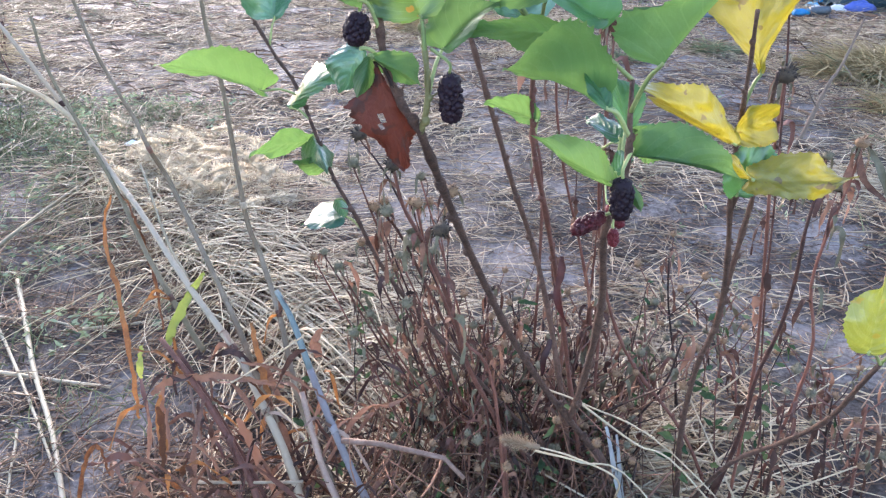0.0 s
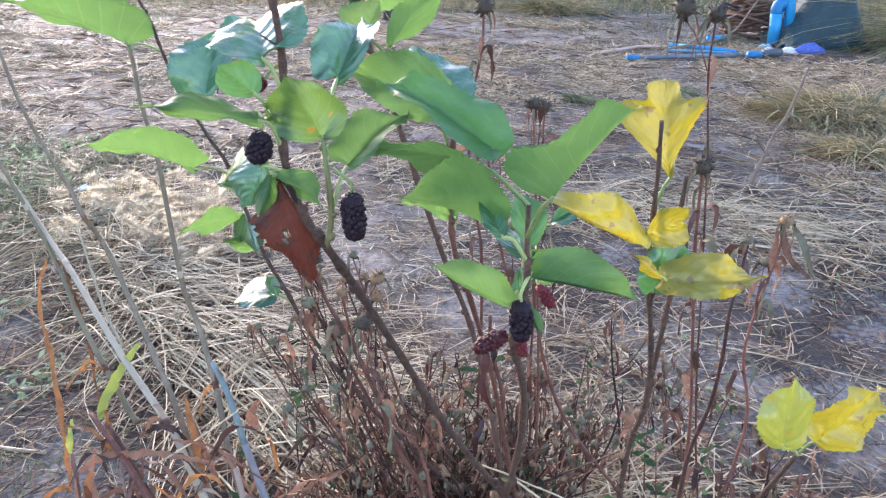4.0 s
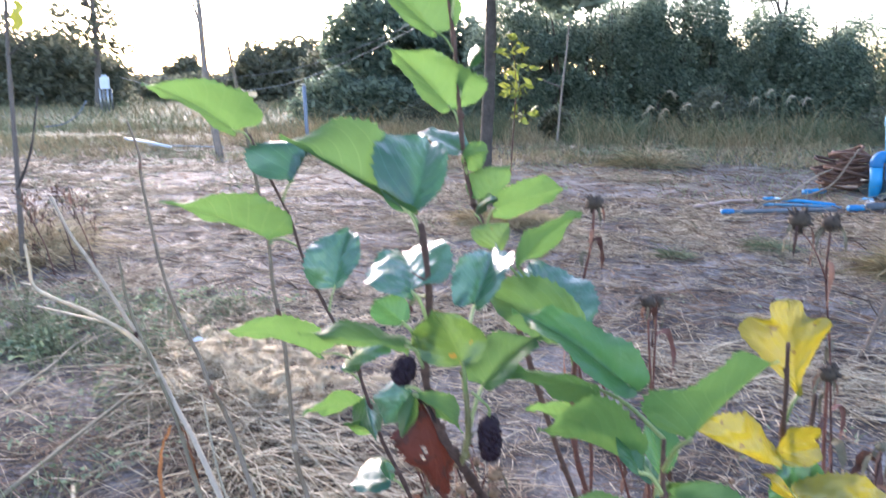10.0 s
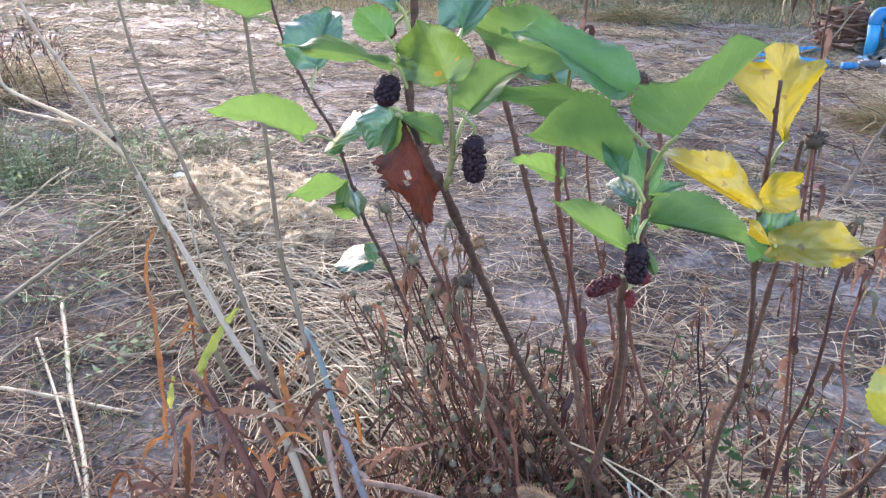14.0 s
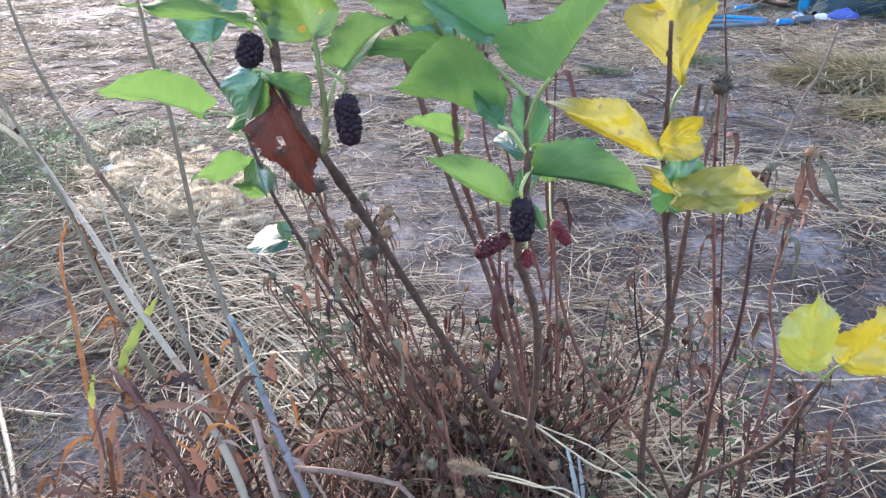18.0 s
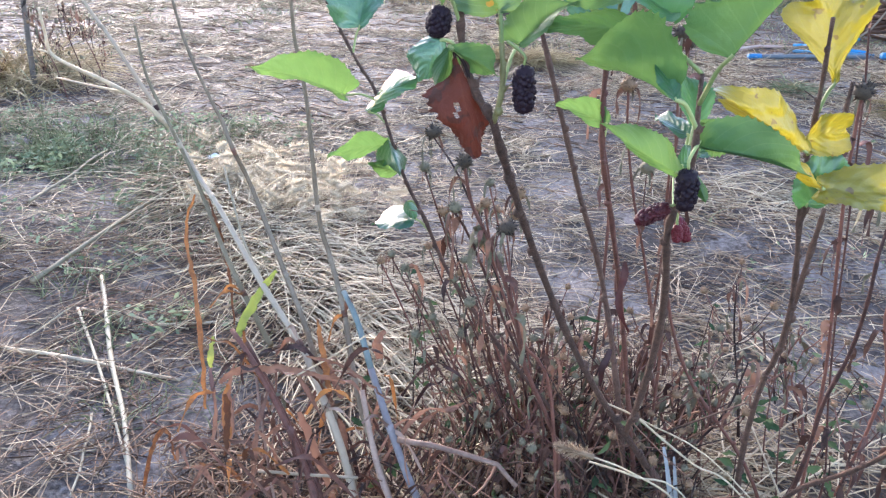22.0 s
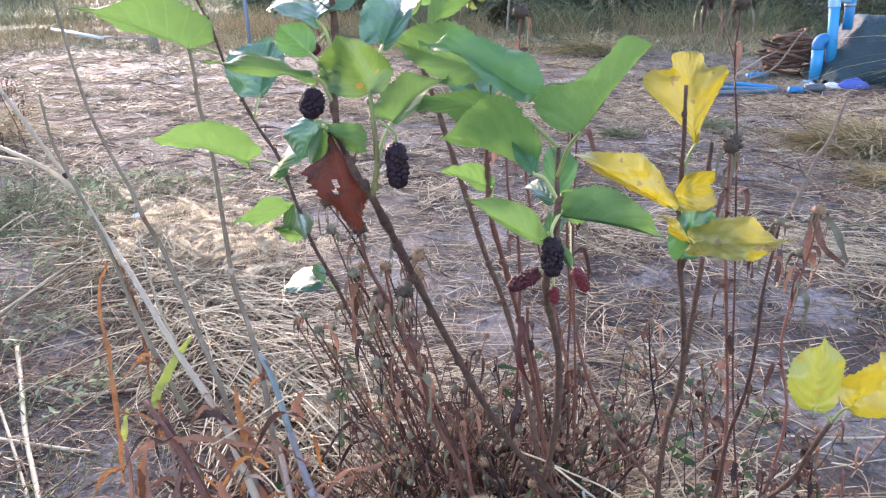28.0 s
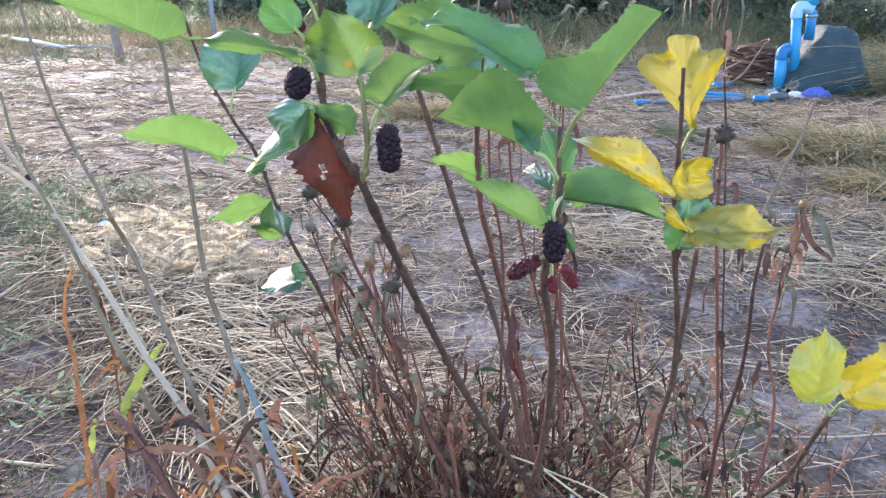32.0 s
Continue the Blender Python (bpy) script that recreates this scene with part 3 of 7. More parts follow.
lay("left_litter", 4200, patchy(box_area(-1.5, -0.08, 0.7, 1.75), 5.0, -0.12, 31.0), 0.038, 0.0013, 0.35, DARK_STRAW, "dark rotting litter on the wet mud", "straw", 131, math.pi, 0.0, 0.012)
lay("reed_foot_litter", 1500, box_area(-0.34, 0.06, 0.70, 0.98), 0.06, 0.0016, 0.5, DARK_STRAW, "dark rotting leaves and twigs at the reed foot", "straw", 133, math.pi, 0.0, 0.02, segs=3)
lay("right_crumbs", 7000, patchy(box_area(0.25, 2.4, 0.95, 3.2, 1.2), 6.0, -0.05, 51.0), 0.026, 0.0014, 0.35, DARK_STRAW, "brown crumbs of rotten straw on the mud", "straw", 134, math.pi, 0.0, 0.01, segs=1)
lay("right_straw", 1500, twice(box_area(0.3, 2.3, 1.0, 2.9, 1.1), 2.5, 0.02, 7.0, 0.05, 52.0), 0.11, 0.0014, 0.25, STRAW, "tan straw in loose drifts on the mud", "straw", 135, math.pi, 0.0, 0.02, segs=3)
lay("left_chaff", 900, patchy(box_area(-1.5, -0.08, 0.7, 1.75), 4.0, 0.0, 33.0), 0.05, 0.0010, 0.3, STRAW, "short tan chaff on the wet mud", "straw", 132, math.pi, 0.0, 0.01)


def grow(name, count, sampler, height, width, material, label, category, seed, lean=0.45, segs=3):
    """Standing blades of grass."""
    r = np.random.default_rng(seed)
    xy = sampler(r, count)
    n = len(xy)
    z = np.array([rise(x, y) for x, y in xy]) - 0.003
    a, e = r.uniform(0, 2 * math.pi, n), np.abs(r.normal(0, lean, n))
    ways = np.stack([np.cos(a) * np.sin(e), np.sin(a) * np.sin(e), np.cos(e)], axis=1)
    ln = height * r.lognormal(-0.1, 0.4, n)
    bends = np.stack([np.cos(a), np.sin(a), -0.6 * np.ones(n)], axis=1) * (ln * r.uniform(0.1, 0.55, n))[:, None]
    v, f = strand_field(np.column_stack([xy, z]), ways, ln, width * r.uniform(0.6, 1.4, n), bends, r, segs)
    me = array_mesh(name, v, f)
    me.materials.append(material)
    return tagged(new(name, me), label, category, kind="stuff")


grow("patch_grass", 1500, patchy(blob_area(-1.68, 2.28, 0.21, 0.17), 7.0, -0.05, 71.0), 0.075, 0.0016, GRASS, "thick green grass and weeds beside the straw heap", "grass", 141, 0.7)
grow("green_grass", 2600, twice(box_area(-2.1, -0.8, 1.45, 2.8), 3.0, -0.1, 9.0, 0.0, 2.0), 0.05, 0.0014, GRASS, "low green grass and weeds in the mud", "grass", 41, 0.7)
lay("straw_on_grass", 900, box_area(-2.1, -0.8, 1.4, 2.8), 0.10, 0.0013, 0.3, STRAW, "loose tan straw over the low weeds", "straw", 37, math.pi, 0.0, 0.03)
def leafy(name, count, area, tall, size, material, label, seed):
    """Low leafy weeds: small blades close above the mud."""
    r = np.random.default_rng(seed)
    xy = area(r, count)
    z = np.array([rise(x, y) for x, y in xy]) + r.uniform(0.003, tall, len(xy))
    v, f = clump_leaves(np.column_stack([xy, z]), size, r, 0.4)
    me = array_mesh(name, v, f)
    me.materials.append(material)
    return tagged(new(name, me), label, "weeds", kind="stuff")


LOW_WEED = plain("low_weed_leaf", (0.15, 0.20, 0.11), (0.37, 0.44, 0.27), 30, 0.6, 0.2, 0.001, through_light=0.4, island=True, spec=0.3)
leafy("patch_weeds", 1000, patchy(blob_area(-1.68, 2.26, 0.21, 0.17), 6.0, 0.0, 72.0), 0.05, 0.012, LOW_WEED, "patch of leafy green weeds beside the straw heap", 144)
leafy("low_weeds", 1700, twice(box_area(-2.2, -0.85, 1.5, 2.9), 2.4, -0.05, 7.0, -0.05, 2.0), 0.04, 0.011, LOW_WEED, "low leafy green weeds beside the straw heap", 141)
leafy("near_weeds", 1300, patchy(box_area(-1.3, -0.45, 1.0, 1.75), 4.0, 0.12, 3.0), 0.03, 0.009, LOW_WEED, "sparse leafy weeds on the bare mud", 142)
leafy("right_weeds", 500, patchy(box_area(0.5, 2.2, 1.2, 3.2), 4.0, 0.22, 4.0), 0.025, 0.008, LOW_WEED, "sparse leafy weeds between the straw", 143)
grow("green_sprouts", 1100, patchy(box_area(-1.3, -0.35, 0.9, 1.7), 5.0, 0.12, 3.0), 0.045, 0.0013, GRASS, "sparse green sprouts in the mud", "grass", 42, 0.8)
grow("right_sprouts", 700, patchy(box_area(0.5, 2.4, 0.8, 2.9), 4.0, 0.22, 4.0), 0.04, 0.0013, GRASS, "sparse green sprouts beside the bush", "grass", 43, 0.8)
grow("field_tufts", 6000, patchy(box_area(-7, 6, 4.2, 9.0, 0.7), 1.3, 0.12, 6.0), 0.055, 0.003, GRASS, "small green tufts on the field", "grass", 44, 0.7)
grow("verge_grass", 16000, patchy(box_area(-10, 7, 7.4, 12.8), 0.6, -0.1, 8.0), 0.10, 0.004, DRY_GRASS, "dry grass along the edge of the field", "grass", 45, 0.5, 2)
grow("verge_green", 13000, patchy(box_area(-10, 7, 7.6, 13.2), 0.5, -0.12, 12.0), 0.075, 0.005, GRASS, "green grass along the edge of the field", "grass", 46, 0.5, 2)
grow("wild_grass", 13000, patchy(box_area(-26, 12, 11.5, 30, 1.4), 0.4, -0.05, 14.0), 0.20, 0.006, DRY_GRASS, "tall wild dry grass beyond the field", "grass", 47, 0.4, 2)
grow("wild_green", 14000, patchy(box_area(-26, 12, 11.0, 30, 1.4), 0.45, -0.1, 15.0), 0.19, 0.007, GRASS, "tall green weeds beyond the field", "grass", 48, 0.4, 2)


grow("hedge_weeds", 7000, patchy(box_area(-1.5, 6.5, 9.6, 11.6), 1.1, -0.05, 19.0), 0.27, 0.004, GRASS, "tall green weeds at the foot of the hedge", "grass", 49, 0.35, 2)
grow("hedge_straw", 4500, patchy(box_area(-4.5, 6.5, 9.2, 11.4), 1.3, 0.0, 23.0), 0.27, 0.0035, DRY_GRASS, "tall dry stalks at the foot of the hedge", "grass", 50, 0.4, 2)


def grass_mound(at, rx, ry, count, height, seed, label, green=0.3):
    """A collapsed clump of grass: blades bending outwards from a mound."""
    r = np.random.default_rng(seed)
    root = thing("grass_mound", (at[0], at[1], rise(*at)), label, "grass clump", "grass mounds")
    for mat, name, share in ((DRY_GRASS, "dry_grass", 1 - green), (GRASS, "green_grass", green)):
        n = int(count * share)
        a, d = r.uniform(0, 2 * math.pi, n), np.sqrt(r.uniform(0, 1, n))
        xy = np.column_stack([np.cos(a) * d * rx, np.sin(a) * d * ry])
        z = height * 0.45 * (1 - d ** 2) * r.uniform(0, 1, n)
        e = r.uniform(0.3, 1.4, n)
        b = a + r.normal(0, 1.0, n)
        ways = np.stack([np.cos(b) * np.sin(e), np.sin(b) * np.sin(e), np.cos(e)], axis=1)
        ln = height * r.lognormal(-0.1, 0.35, n)
        bends = np.stack([np.cos(b), np.sin(b), -1.1 * np.ones(n)], axis=1) * (ln * r.uniform(0.3, 0.7, n))[:, None]
        v, f = strand_field(np.column_stack([xy, z]), ways, ln, 0.0028 * r.uniform(0.5, 1.6, n), bends, r, 4)
        me = array_mesh(name, v, f)
        me.materials.append(mat)
        ob = new(name, me)
        ob.parent = root
        tagged(ob, kind="stuff")
    return root


grass_mound((1.94, 3.62), 0.40, 0.20, 3800, 0.135, 51, "collapsed mound of yellowed grass on the mud", 0.12)
grass_mound((0.69, 3.82), 0.07, 0.05, 160, 0.06, 57, "small green grass tuft on the mud", 0.9)
grass_mound((1.18, 4.04), 0.08, 0.06, 180, 0.09, 58, "small green grass tuft on the mud", 0.8)
grass_mound((0.86, 7.5), 0.25, 0.15, 500, 0.28, 59, "dry grass tuft before the hedge", 0.3)
grass_mound((1.72, 3.0), 0.18, 0.12, 420, 0.12, 52, "low clump of dry grass on the mud", 0.1)
grass_mound((3.42, 5.62), 0.28, 0.3, 1700, 0.48, 53, "tall yellow-green grass clump beside the tarp", 0.45)
grass_mound((-0.22, 4.5), 0.26, 0.13, 800, 0.14, 54, "small brown heap of pulled-up weeds", 0.0)
grass_mound((-2.55, 3.3), 0.24, 0.35, 800, 0.26, 56, "clump of reddish dead weeds", 0.05)

# pale feathery seed heads on the heap
rng = random.Random(5)
for k in range(92):
    t = rng.random() ** 1.1
    x = -0.96 + 0.54 * t + rng.gauss(0, 0.07)
    y = 2.20 - 0.28 * t + rng.gauss(0, 0.11)
    h = rise(x, y) + rng.uniform(0.03, 0.12)
    a = rng.uniform(-2.4, 1.0)
    ln = rng.uniform(0.045, 0.08)
    way = Vector((math.cos(a), math.sin(a) * 0.7, rng.uniform(-0.7, 0.3))).normalized()
    c0 = Vector((x, y, h))
    ge = Geo()
    for j in range(300):
        u = rng.random()
        p = c0 + way * (u * ln) + Vector((rng.gauss(0, 1), rng.gauss(0, 1), rng.gauss(0, 1))).normalized() * 0.002
        out = (Vector((rng.gauss(0, 1), rng.gauss(0, 1), rng.gauss(0, 1))).normalized() + way * 0.8).normalized() * (0.024 * math.sin(math.pi * (0.15 + 0.8 * u)))
        s = out.orthogonal().normalized() * 0.0009
        ge.add([p - s, p + s, p + out], [(0, 1, 2)])
    tube(ge, glide([c0, c0 + way * ln * 0.5, c0 + way * ln], 3), 0.003, 0.0015, 7)
    head = thing("foxtail_head", (x, y, rise(x, y)), "cream feathery grass seed head lying on straw", "seed head", "feathery seed heads on the heap")
    part("bristles", ge, FLUFF, head)
    gs = tube(Geo(), glide([c0 - way * 0.01 - Vector((0.02, 0.03, h - rise(x, y) - 0.002)), c0 - way * 0.02 + Vector((0, 0, 0.008)), c0, c0 + way * ln]), 0.0011, 0.0006, 4)
    part("stalk", gs, PALE_STRAW, head)

# longer single straws that lie apart
LONG = [
    ((-0.862, 1.456), (-0.384, 0.835), 0.0055, "wide bleached straw leaf lying on bare mud"),
    ((-0.81, 1.306), (-0.43, 0.90), 0.0034, "bleached split straw lying on bare mud"),
    ((-0.64, 1.27), (-0.394, 1.364), 0.0036, "pale straw lying across the mud"),
    ((-0.865, 1.153), (-0.47, 1.108), 0.0042, "pale straw lying across the mud"),
    ((-0.857, 1.145), (-0.817, 1.453), 0.0020, "tan straw lying across the mud"),
    ((-0.966, 1.418), (-0.70, 1.60), 0.0018, "dark wet stalk lying across the mud"),
    ((-0.96, 1.62), (-0.30, 1.32), 0.0022, "tan straw lying across the mud"),
    ((-0.95, 1.345), (-1.0, 2.36), 0.0058, "grey-green reed lying on the mud"),
    ((-0.568, 1.0), (-0.472, 0.827), 0.0024, "short bleached straw on bare mud"),
    ((-1.302, 1.77), (-1.41, 2.27), 0.0044, "grey-green reed lying on the weeds"),
    ((-0.81, 1.306), (-0.551, 1.281), 0.0026, "pale straw lying across the mud"),
]
LONG += [      # about the bush and on the heap
    ((0.30, 0.90), (0.58, 0.70), 0.0020, "cream straw beside the bush foot"),
    ((0.20, 1.02), (0.52, 0.80), 0.0018, "cream straw under the bush"),
    ((0.58, 1.60), (1.10, 1.42), 0.0018, "thin pale straw on the mud"),
    ((0.80, 2.40), (1.25, 2.15), 0.0030, "thick pale stalk on the straw row"),
    ((0.70, 1.28), (1.20, 1.34), 0.0018, "thin pale straw on the mud"),
    ((0.46, 1.52), (0.95, 1.70), 0.0018, "thin pale straw on the mud"),
    ((-0.70, 1.95), (0.02, 1.22), 0.0040, "thick bleached stalk on the heap"),
    ((-0.60, 1.72), (0.08, 1.10), 0.0034, "thick bleached stalk on the heap"),
    ((-0.48, 1.80), (0.14, 1.20), 0.0028, "bleached stalk on the heap"),
]
for k in range(46):
    sx = rng.uniform(-0.72, 0.0)
    sy = 1.26 - 1.0 * (sx + 0.12) + rng.gauss(0, 0.10)
    reach = rng.uniform(0.22, 0.5)
    LONG.append(((sx, sy), (sx + reach, sy - reach * rng.uniform(0.7, 1.05)), rng.uniform(0.0013, 0.0030), "bleached stalk on the heap"))
for (x0, y0), (x1, y1), r0, label in LONG:
    lifted = 0.035 if "heap" in label or "row" in label else 0.03 if "reed" in label else 0.004
    pts = []
    for k in range(5):
        t = k / 4
        x, y = x0 + (x1 - x0) * t + rng.gauss(0, 0.003), y0 + (y1 - y0) * t + rng.gauss(0, 0.003)
        pts.append((x, y, rise(x, y) + lifted * (1 if 0 < k < 4 or "reed" in label else 0.4) + r0))
    lone("straw", tube(Geo(), glide(pts, 4), r0, r0 * 0.7, 6), CANE_GREEN if "grey-green" in label else DARK_STRAW if "dark" in label else PALE_STRAW, label, "straw", "long straws on the mud")

# cream straws and a broken cane that lean through the foot of the bush
for pts, r0 in (([(0.2469, 0.84, 0.2707), (0.2931, 0.835, 0.2552), (0.3903, 0.82, 0.2074)], 0.0011), ([(0.2809, 0.82, 0.2716), (0.3459, 0.81, 0.2268), (0.4017, 0.80, 0.1981)], 0.0013), ([(0.2356, 0.77, 0.2428), (0.2832, 0.765, 0.236), (0.345, 0.76, 0.2116)], 0.0012)):
    pts = pts + [(pts[-1][0] * 2.4 - pts[0][0] * 1.4, pts[-1][1] - 0.03, 0.0)]
    lone("straw", tube(Geo(), glide(pts, 5), r0, r0 * 0.7, 6), PALE_STRAW, "cream straw leaning through the bush foot", "straw", "long straws on the mud")
broken = [Vector(p) for p in [(0.0134, 0.8208, 0.1921), (0.0598, 0.8167, 0.1946), (0.1026, 0.8106, 0.1925), (0.1357, 0.8056, 0.1905), (0.1597, 0.7939, 0.1728)]]
lone("broken_cane", tube(Geo(), broken, 0.0036, 0.0026, 8), CANE_TAN, "broken pinkish-tan cane lying over the bush foot", "cane")

# small chips of bleached bark and leaf
for x, y, s, lab, mat in ((-0.99, 2.27, 0.035, "white curled leaf scrap on the straw", WHITE_PLASTIC), (-0.52, 2.12, 0.04, "dark scrap of plastic in the straw", TARP), (-1.66, 2.47, 0.05, "grey leaf scrap on grass", CANE), (1.38, 1.9, 0.03, "pale scrap on the mud", CANE)):
    ge = leaf_blade((x - s, y, rise(x, y) + 0.035), (x + s, y + 0.01, rise(x, y) + 0.03), s * 0.8, (0, -0.3, 1), 0.4, 0.3, rng)
    lone("scrap", ge, mat, lab, "litter")


# ---- mulberry bush ----
STEMS = {}
STEMS["main"] = ([(0.308, 0.86, 0.172), (0.274, 0.83, 0.238), (0.219, 0.79, 0.344), (0.177, 0.74, 0.461), (0.159, 0.69, 0.539), (0.149, 0.65, 0.59), (0.143, 0.6, 0.641)], 0.0044, 0.003)
STEMS["left_arm"] = ([(0.143, 0.6, 0.641), (0.132, 0.6, 0.657), (0.121, 0.605, 0.684), (0.119, 0.61, 0.714), (0.122, 0.612, 0.746), (0.117, 0.61, 0.794)], 0.0032, 0.0021)
STEMS["right_arm"] = ([(0.143, 0.6, 0.641), (0.148, 0.595, 0.659), (0.148, 0.595, 0.678), (0.1455, 0.6, 0.698), (0.1445, 0.6, 0.7075)], 0.0024, 0.0014)
STEMS["left_shoot"] = ([(0.237, 0.9, 0.153), (0.161, 0.9, 0.24), (0.107, 0.89, 0.315), (0.058, 0.88, 0.393), (0.037, 0.87, 0.457), (0.011, 0.88, 0.496), (-0.008, 0.89, 0.544), (-0.03, 0.91, 0.589), (-0.051, 0.92, 0.613), (-0.083, 0.94, 0.658), (-0.1, 0.95, 0.693), (-0.112, 0.955, 0.73), (-0.141, 0.96, 0.782), (-0.158, 0.965, 0.818)], 0.0029, 0.0015)
STEMS["back_shoot"] = ([(0.312, 0.90, -0.01), (0.290, 0.90, 0.10), (0.274, 0.9, 0.199), (0.252, 0.92, 0.307), (0.228, 0.923, 0.404), (0.204, 0.9, 0.476), (0.186, 0.88, 0.542), (0.171, 0.87, 0.593), (0.156, 0.86, 0.648), (0.124, 0.85, 0.741), (0.109, 0.85, 0.786), (0.102, 0.85, 0.846), (0.098, 0.855, 0.899), (0.089, 0.86, 0.957), (0.085, 0.86, 1.003), (0.079, 0.86, 1.053)], 0.0042, 0.0016)
STEMS["mid_shoot"] = ([(0.322, 0.92, -0.01), (0.296, 0.90, 0.14), (0.274, 0.88, 0.264), (0.255, 0.84, 0.385), (0.229, 0.76, 0.523), (0.216, 0.72, 0.585), (0.212, 0.72, 0.619), (0.211, 0.715, 0.657), (0.214, 0.71, 0.68)], 0.0032, 0.002)
STEMS["berry_shoot"] = ([(0.274, 0.83, 0.238), (0.282, 0.8, 0.314), (0.278, 0.7, 0.467), (0.265, 0.64, 0.538), (0.258, 0.59, 0.588), (0.263, 0.565, 0.629), (0.262, 0.565, 0.661), (0.262, 0.575, 0.682)], 0.0045, 0.0013)
STEMS["right_main"] = ([(0.438, 0.92, -0.02), (0.427, 0.90, 0.08), (0.414, 0.88, 0.17), (0.407, 0.86, 0.243), (0.402, 0.83, 0.328), (0.403, 0.8, 0.385), (0.394, 0.77, 0.464), (0.375, 0.735, 0.54), (0.363, 0.71, 0.603), (0.358, 0.695, 0.661), (0.353, 0.685, 0.703)], 0.0045, 0.0014)
STEMS["right_fork"] = ([(0.403, 0.8, 0.385), (0.401, 0.78, 0.465), (0.398, 0.76, 0.52), (0.396, 0.75, 0.548)], 0.0034, 0.002)
STEMS["dead_side"] = ([(0.375, 0.735, 0.54), (0.3796, 0.715, 0.5981), (0.3812, 0.71, 0.6194), (0.3805, 0.705, 0.6588)], 0.0026, 0.0016)
STEMS["low_branch"] = ([(0.425, 0.90, -0.02), (0.434, 0.865, 0.09), (0.454, 0.82, 0.202), (0.485, 0.8, 0.245), (0.498, 0.74, 0.328), (0.492, 0.702, 0.388), (0.4975, 0.685, 0.4335)], 0.0034, 0.0022)
STEMS["straight_back"] = ([(0.50, 0.96, -0.02), (0.44, 0.95, 0.129), (0.362, 0.97, 0.216), (0.322, 0.97, 0.315), (0.306, 0.95, 0.387), (0.295, 0.93, 0.454), (0.288, 0.9, 0.532)], 0.003, 0.0015)
bush = thing("mulberry_bush", (0.36, 0.92, 0.0), "young mulberry bush with green and yellow leaves and berries", "bush")
STEMS["foot"] = ([(0.365, 0.93, -0.02), (0.345, 0.90, 0.08), (0.312, 0.86, 0.168)], 0.0075, 0.0055)
STEMS["foot_left"] = ([(0.33, 0.94, -0.02), (0.29, 0.92, 0.08), (0.24, 0.90, 0.149)], 0.0055, 0.004)
LINES = {}
for name, (pts, r0, r1) in STEMS.items():
    line = glide(pts, 4)
    line = [line[0]] + [p + Vector((rng.gauss(0, 1), rng.gauss(0, 1), rng.gauss(0, 1))) * 0.00045 for p in line[1:-1]] + [line[-1]]
    for _ in range(3):       # even out the bends
        line = [line[0]] + [(line[k - 1] + line[k] * 2 + line[k + 1]) / 4 for k in range(1, len(line) - 1)] + [line[-1]]
    LINES[name] = line
    r0, r1 = r0 * 0.82, r1 * 0.9
    ge = tube(Geo(), line, r0, r1, 8, 0.5, rng)
    for k in range(2, len(line) - 2, 3):     # buds at the nodes
        way = (line[k + 1] - line[k - 1]).normalized()
        side = way.orthogonal().normalized()
        side.rotate(Matrix.Rotation(k * 2.4, 3, way))
        r = r0 + (r1 - r0) * k / len(line)
        ball(ge, line[k] + side * r * 0.7, r * rng.uniform(1.15, 1.6), (1, 1, 1.2), 5, 8)
        spur = line[k] + side * r + (side + way * 0.8).normalized() * rng.uniform(0.003, 0.012)
        if k % 2:
            tube(ge, [line[k], line[k] + side * r, spur], r * 0.5, r * 0.22, 5)
    part("stem", ge, GREEN_BARK if name == "right_arm" else (RED_STALK if name in ("straight_back", "mid_shoot") else BARK), bush)


def edge_curve(shape, s):
    """A blade's rim by the way s along it: (place along the midrib, share of the full half width)."""
    knots = {
        "ovate": ((0, 0), (-0.07, 0.42), (0.06, 0.84), (0.28, 1.0), (0.50, 0.86), (0.70, 0.56), (0.85, 0.22), (1, 0)),
        "narrow": ((0, 0), (0.02, 0.36), (0.14, 0.78), (0.34, 1.0), (0.58, 0.82), (0.78, 0.46), (0.91, 0.16), (1, 0)),
        "tongue": ((0, 0), (-0.02, 0.42), (0.10, 0.90), (0.30, 1.0), (0.48, 0.60), (0.74, 0.46), (0.96, 0.38), (1, 0)),
        "blunt": ((0, 0), (0.0, 0.45), (0.16, 0.85), (0.36, 1.0), (0.62, 1.0), (0.86, 0.86), (0.99, 0.44), (1, 0)),
        "trident": ((0, 0), (0.10, 0.16), (0.34, 0.58), (0.58, 1.0), (0.72, 0.90), (0.76, 0.46), (0.92, 0.40), (1, 0)),
        "ragged": ((0, 0), (0.14, 0.20), (0.24, 0.50), (0.40, 1.0), (0.60, 0.70), (0.78, 0.38), (0.90, 0.26), (1, 0)),
    }[shape]
    k = min(int(s * 7), 6)
    f = s * 7 - k
    a, b, c, d = (knots[min(max(k + i, 0), 7)] for i in (-1, 0, 1, 2))
    return tuple(0.5 * (2 * q + (r - p) * f + (2 * p - 5 * q + 4 * r - e) * f * f + (3 * q - p - 3 * r + e) * f ** 3) for p, q, r, e in zip(a, b, c, d))


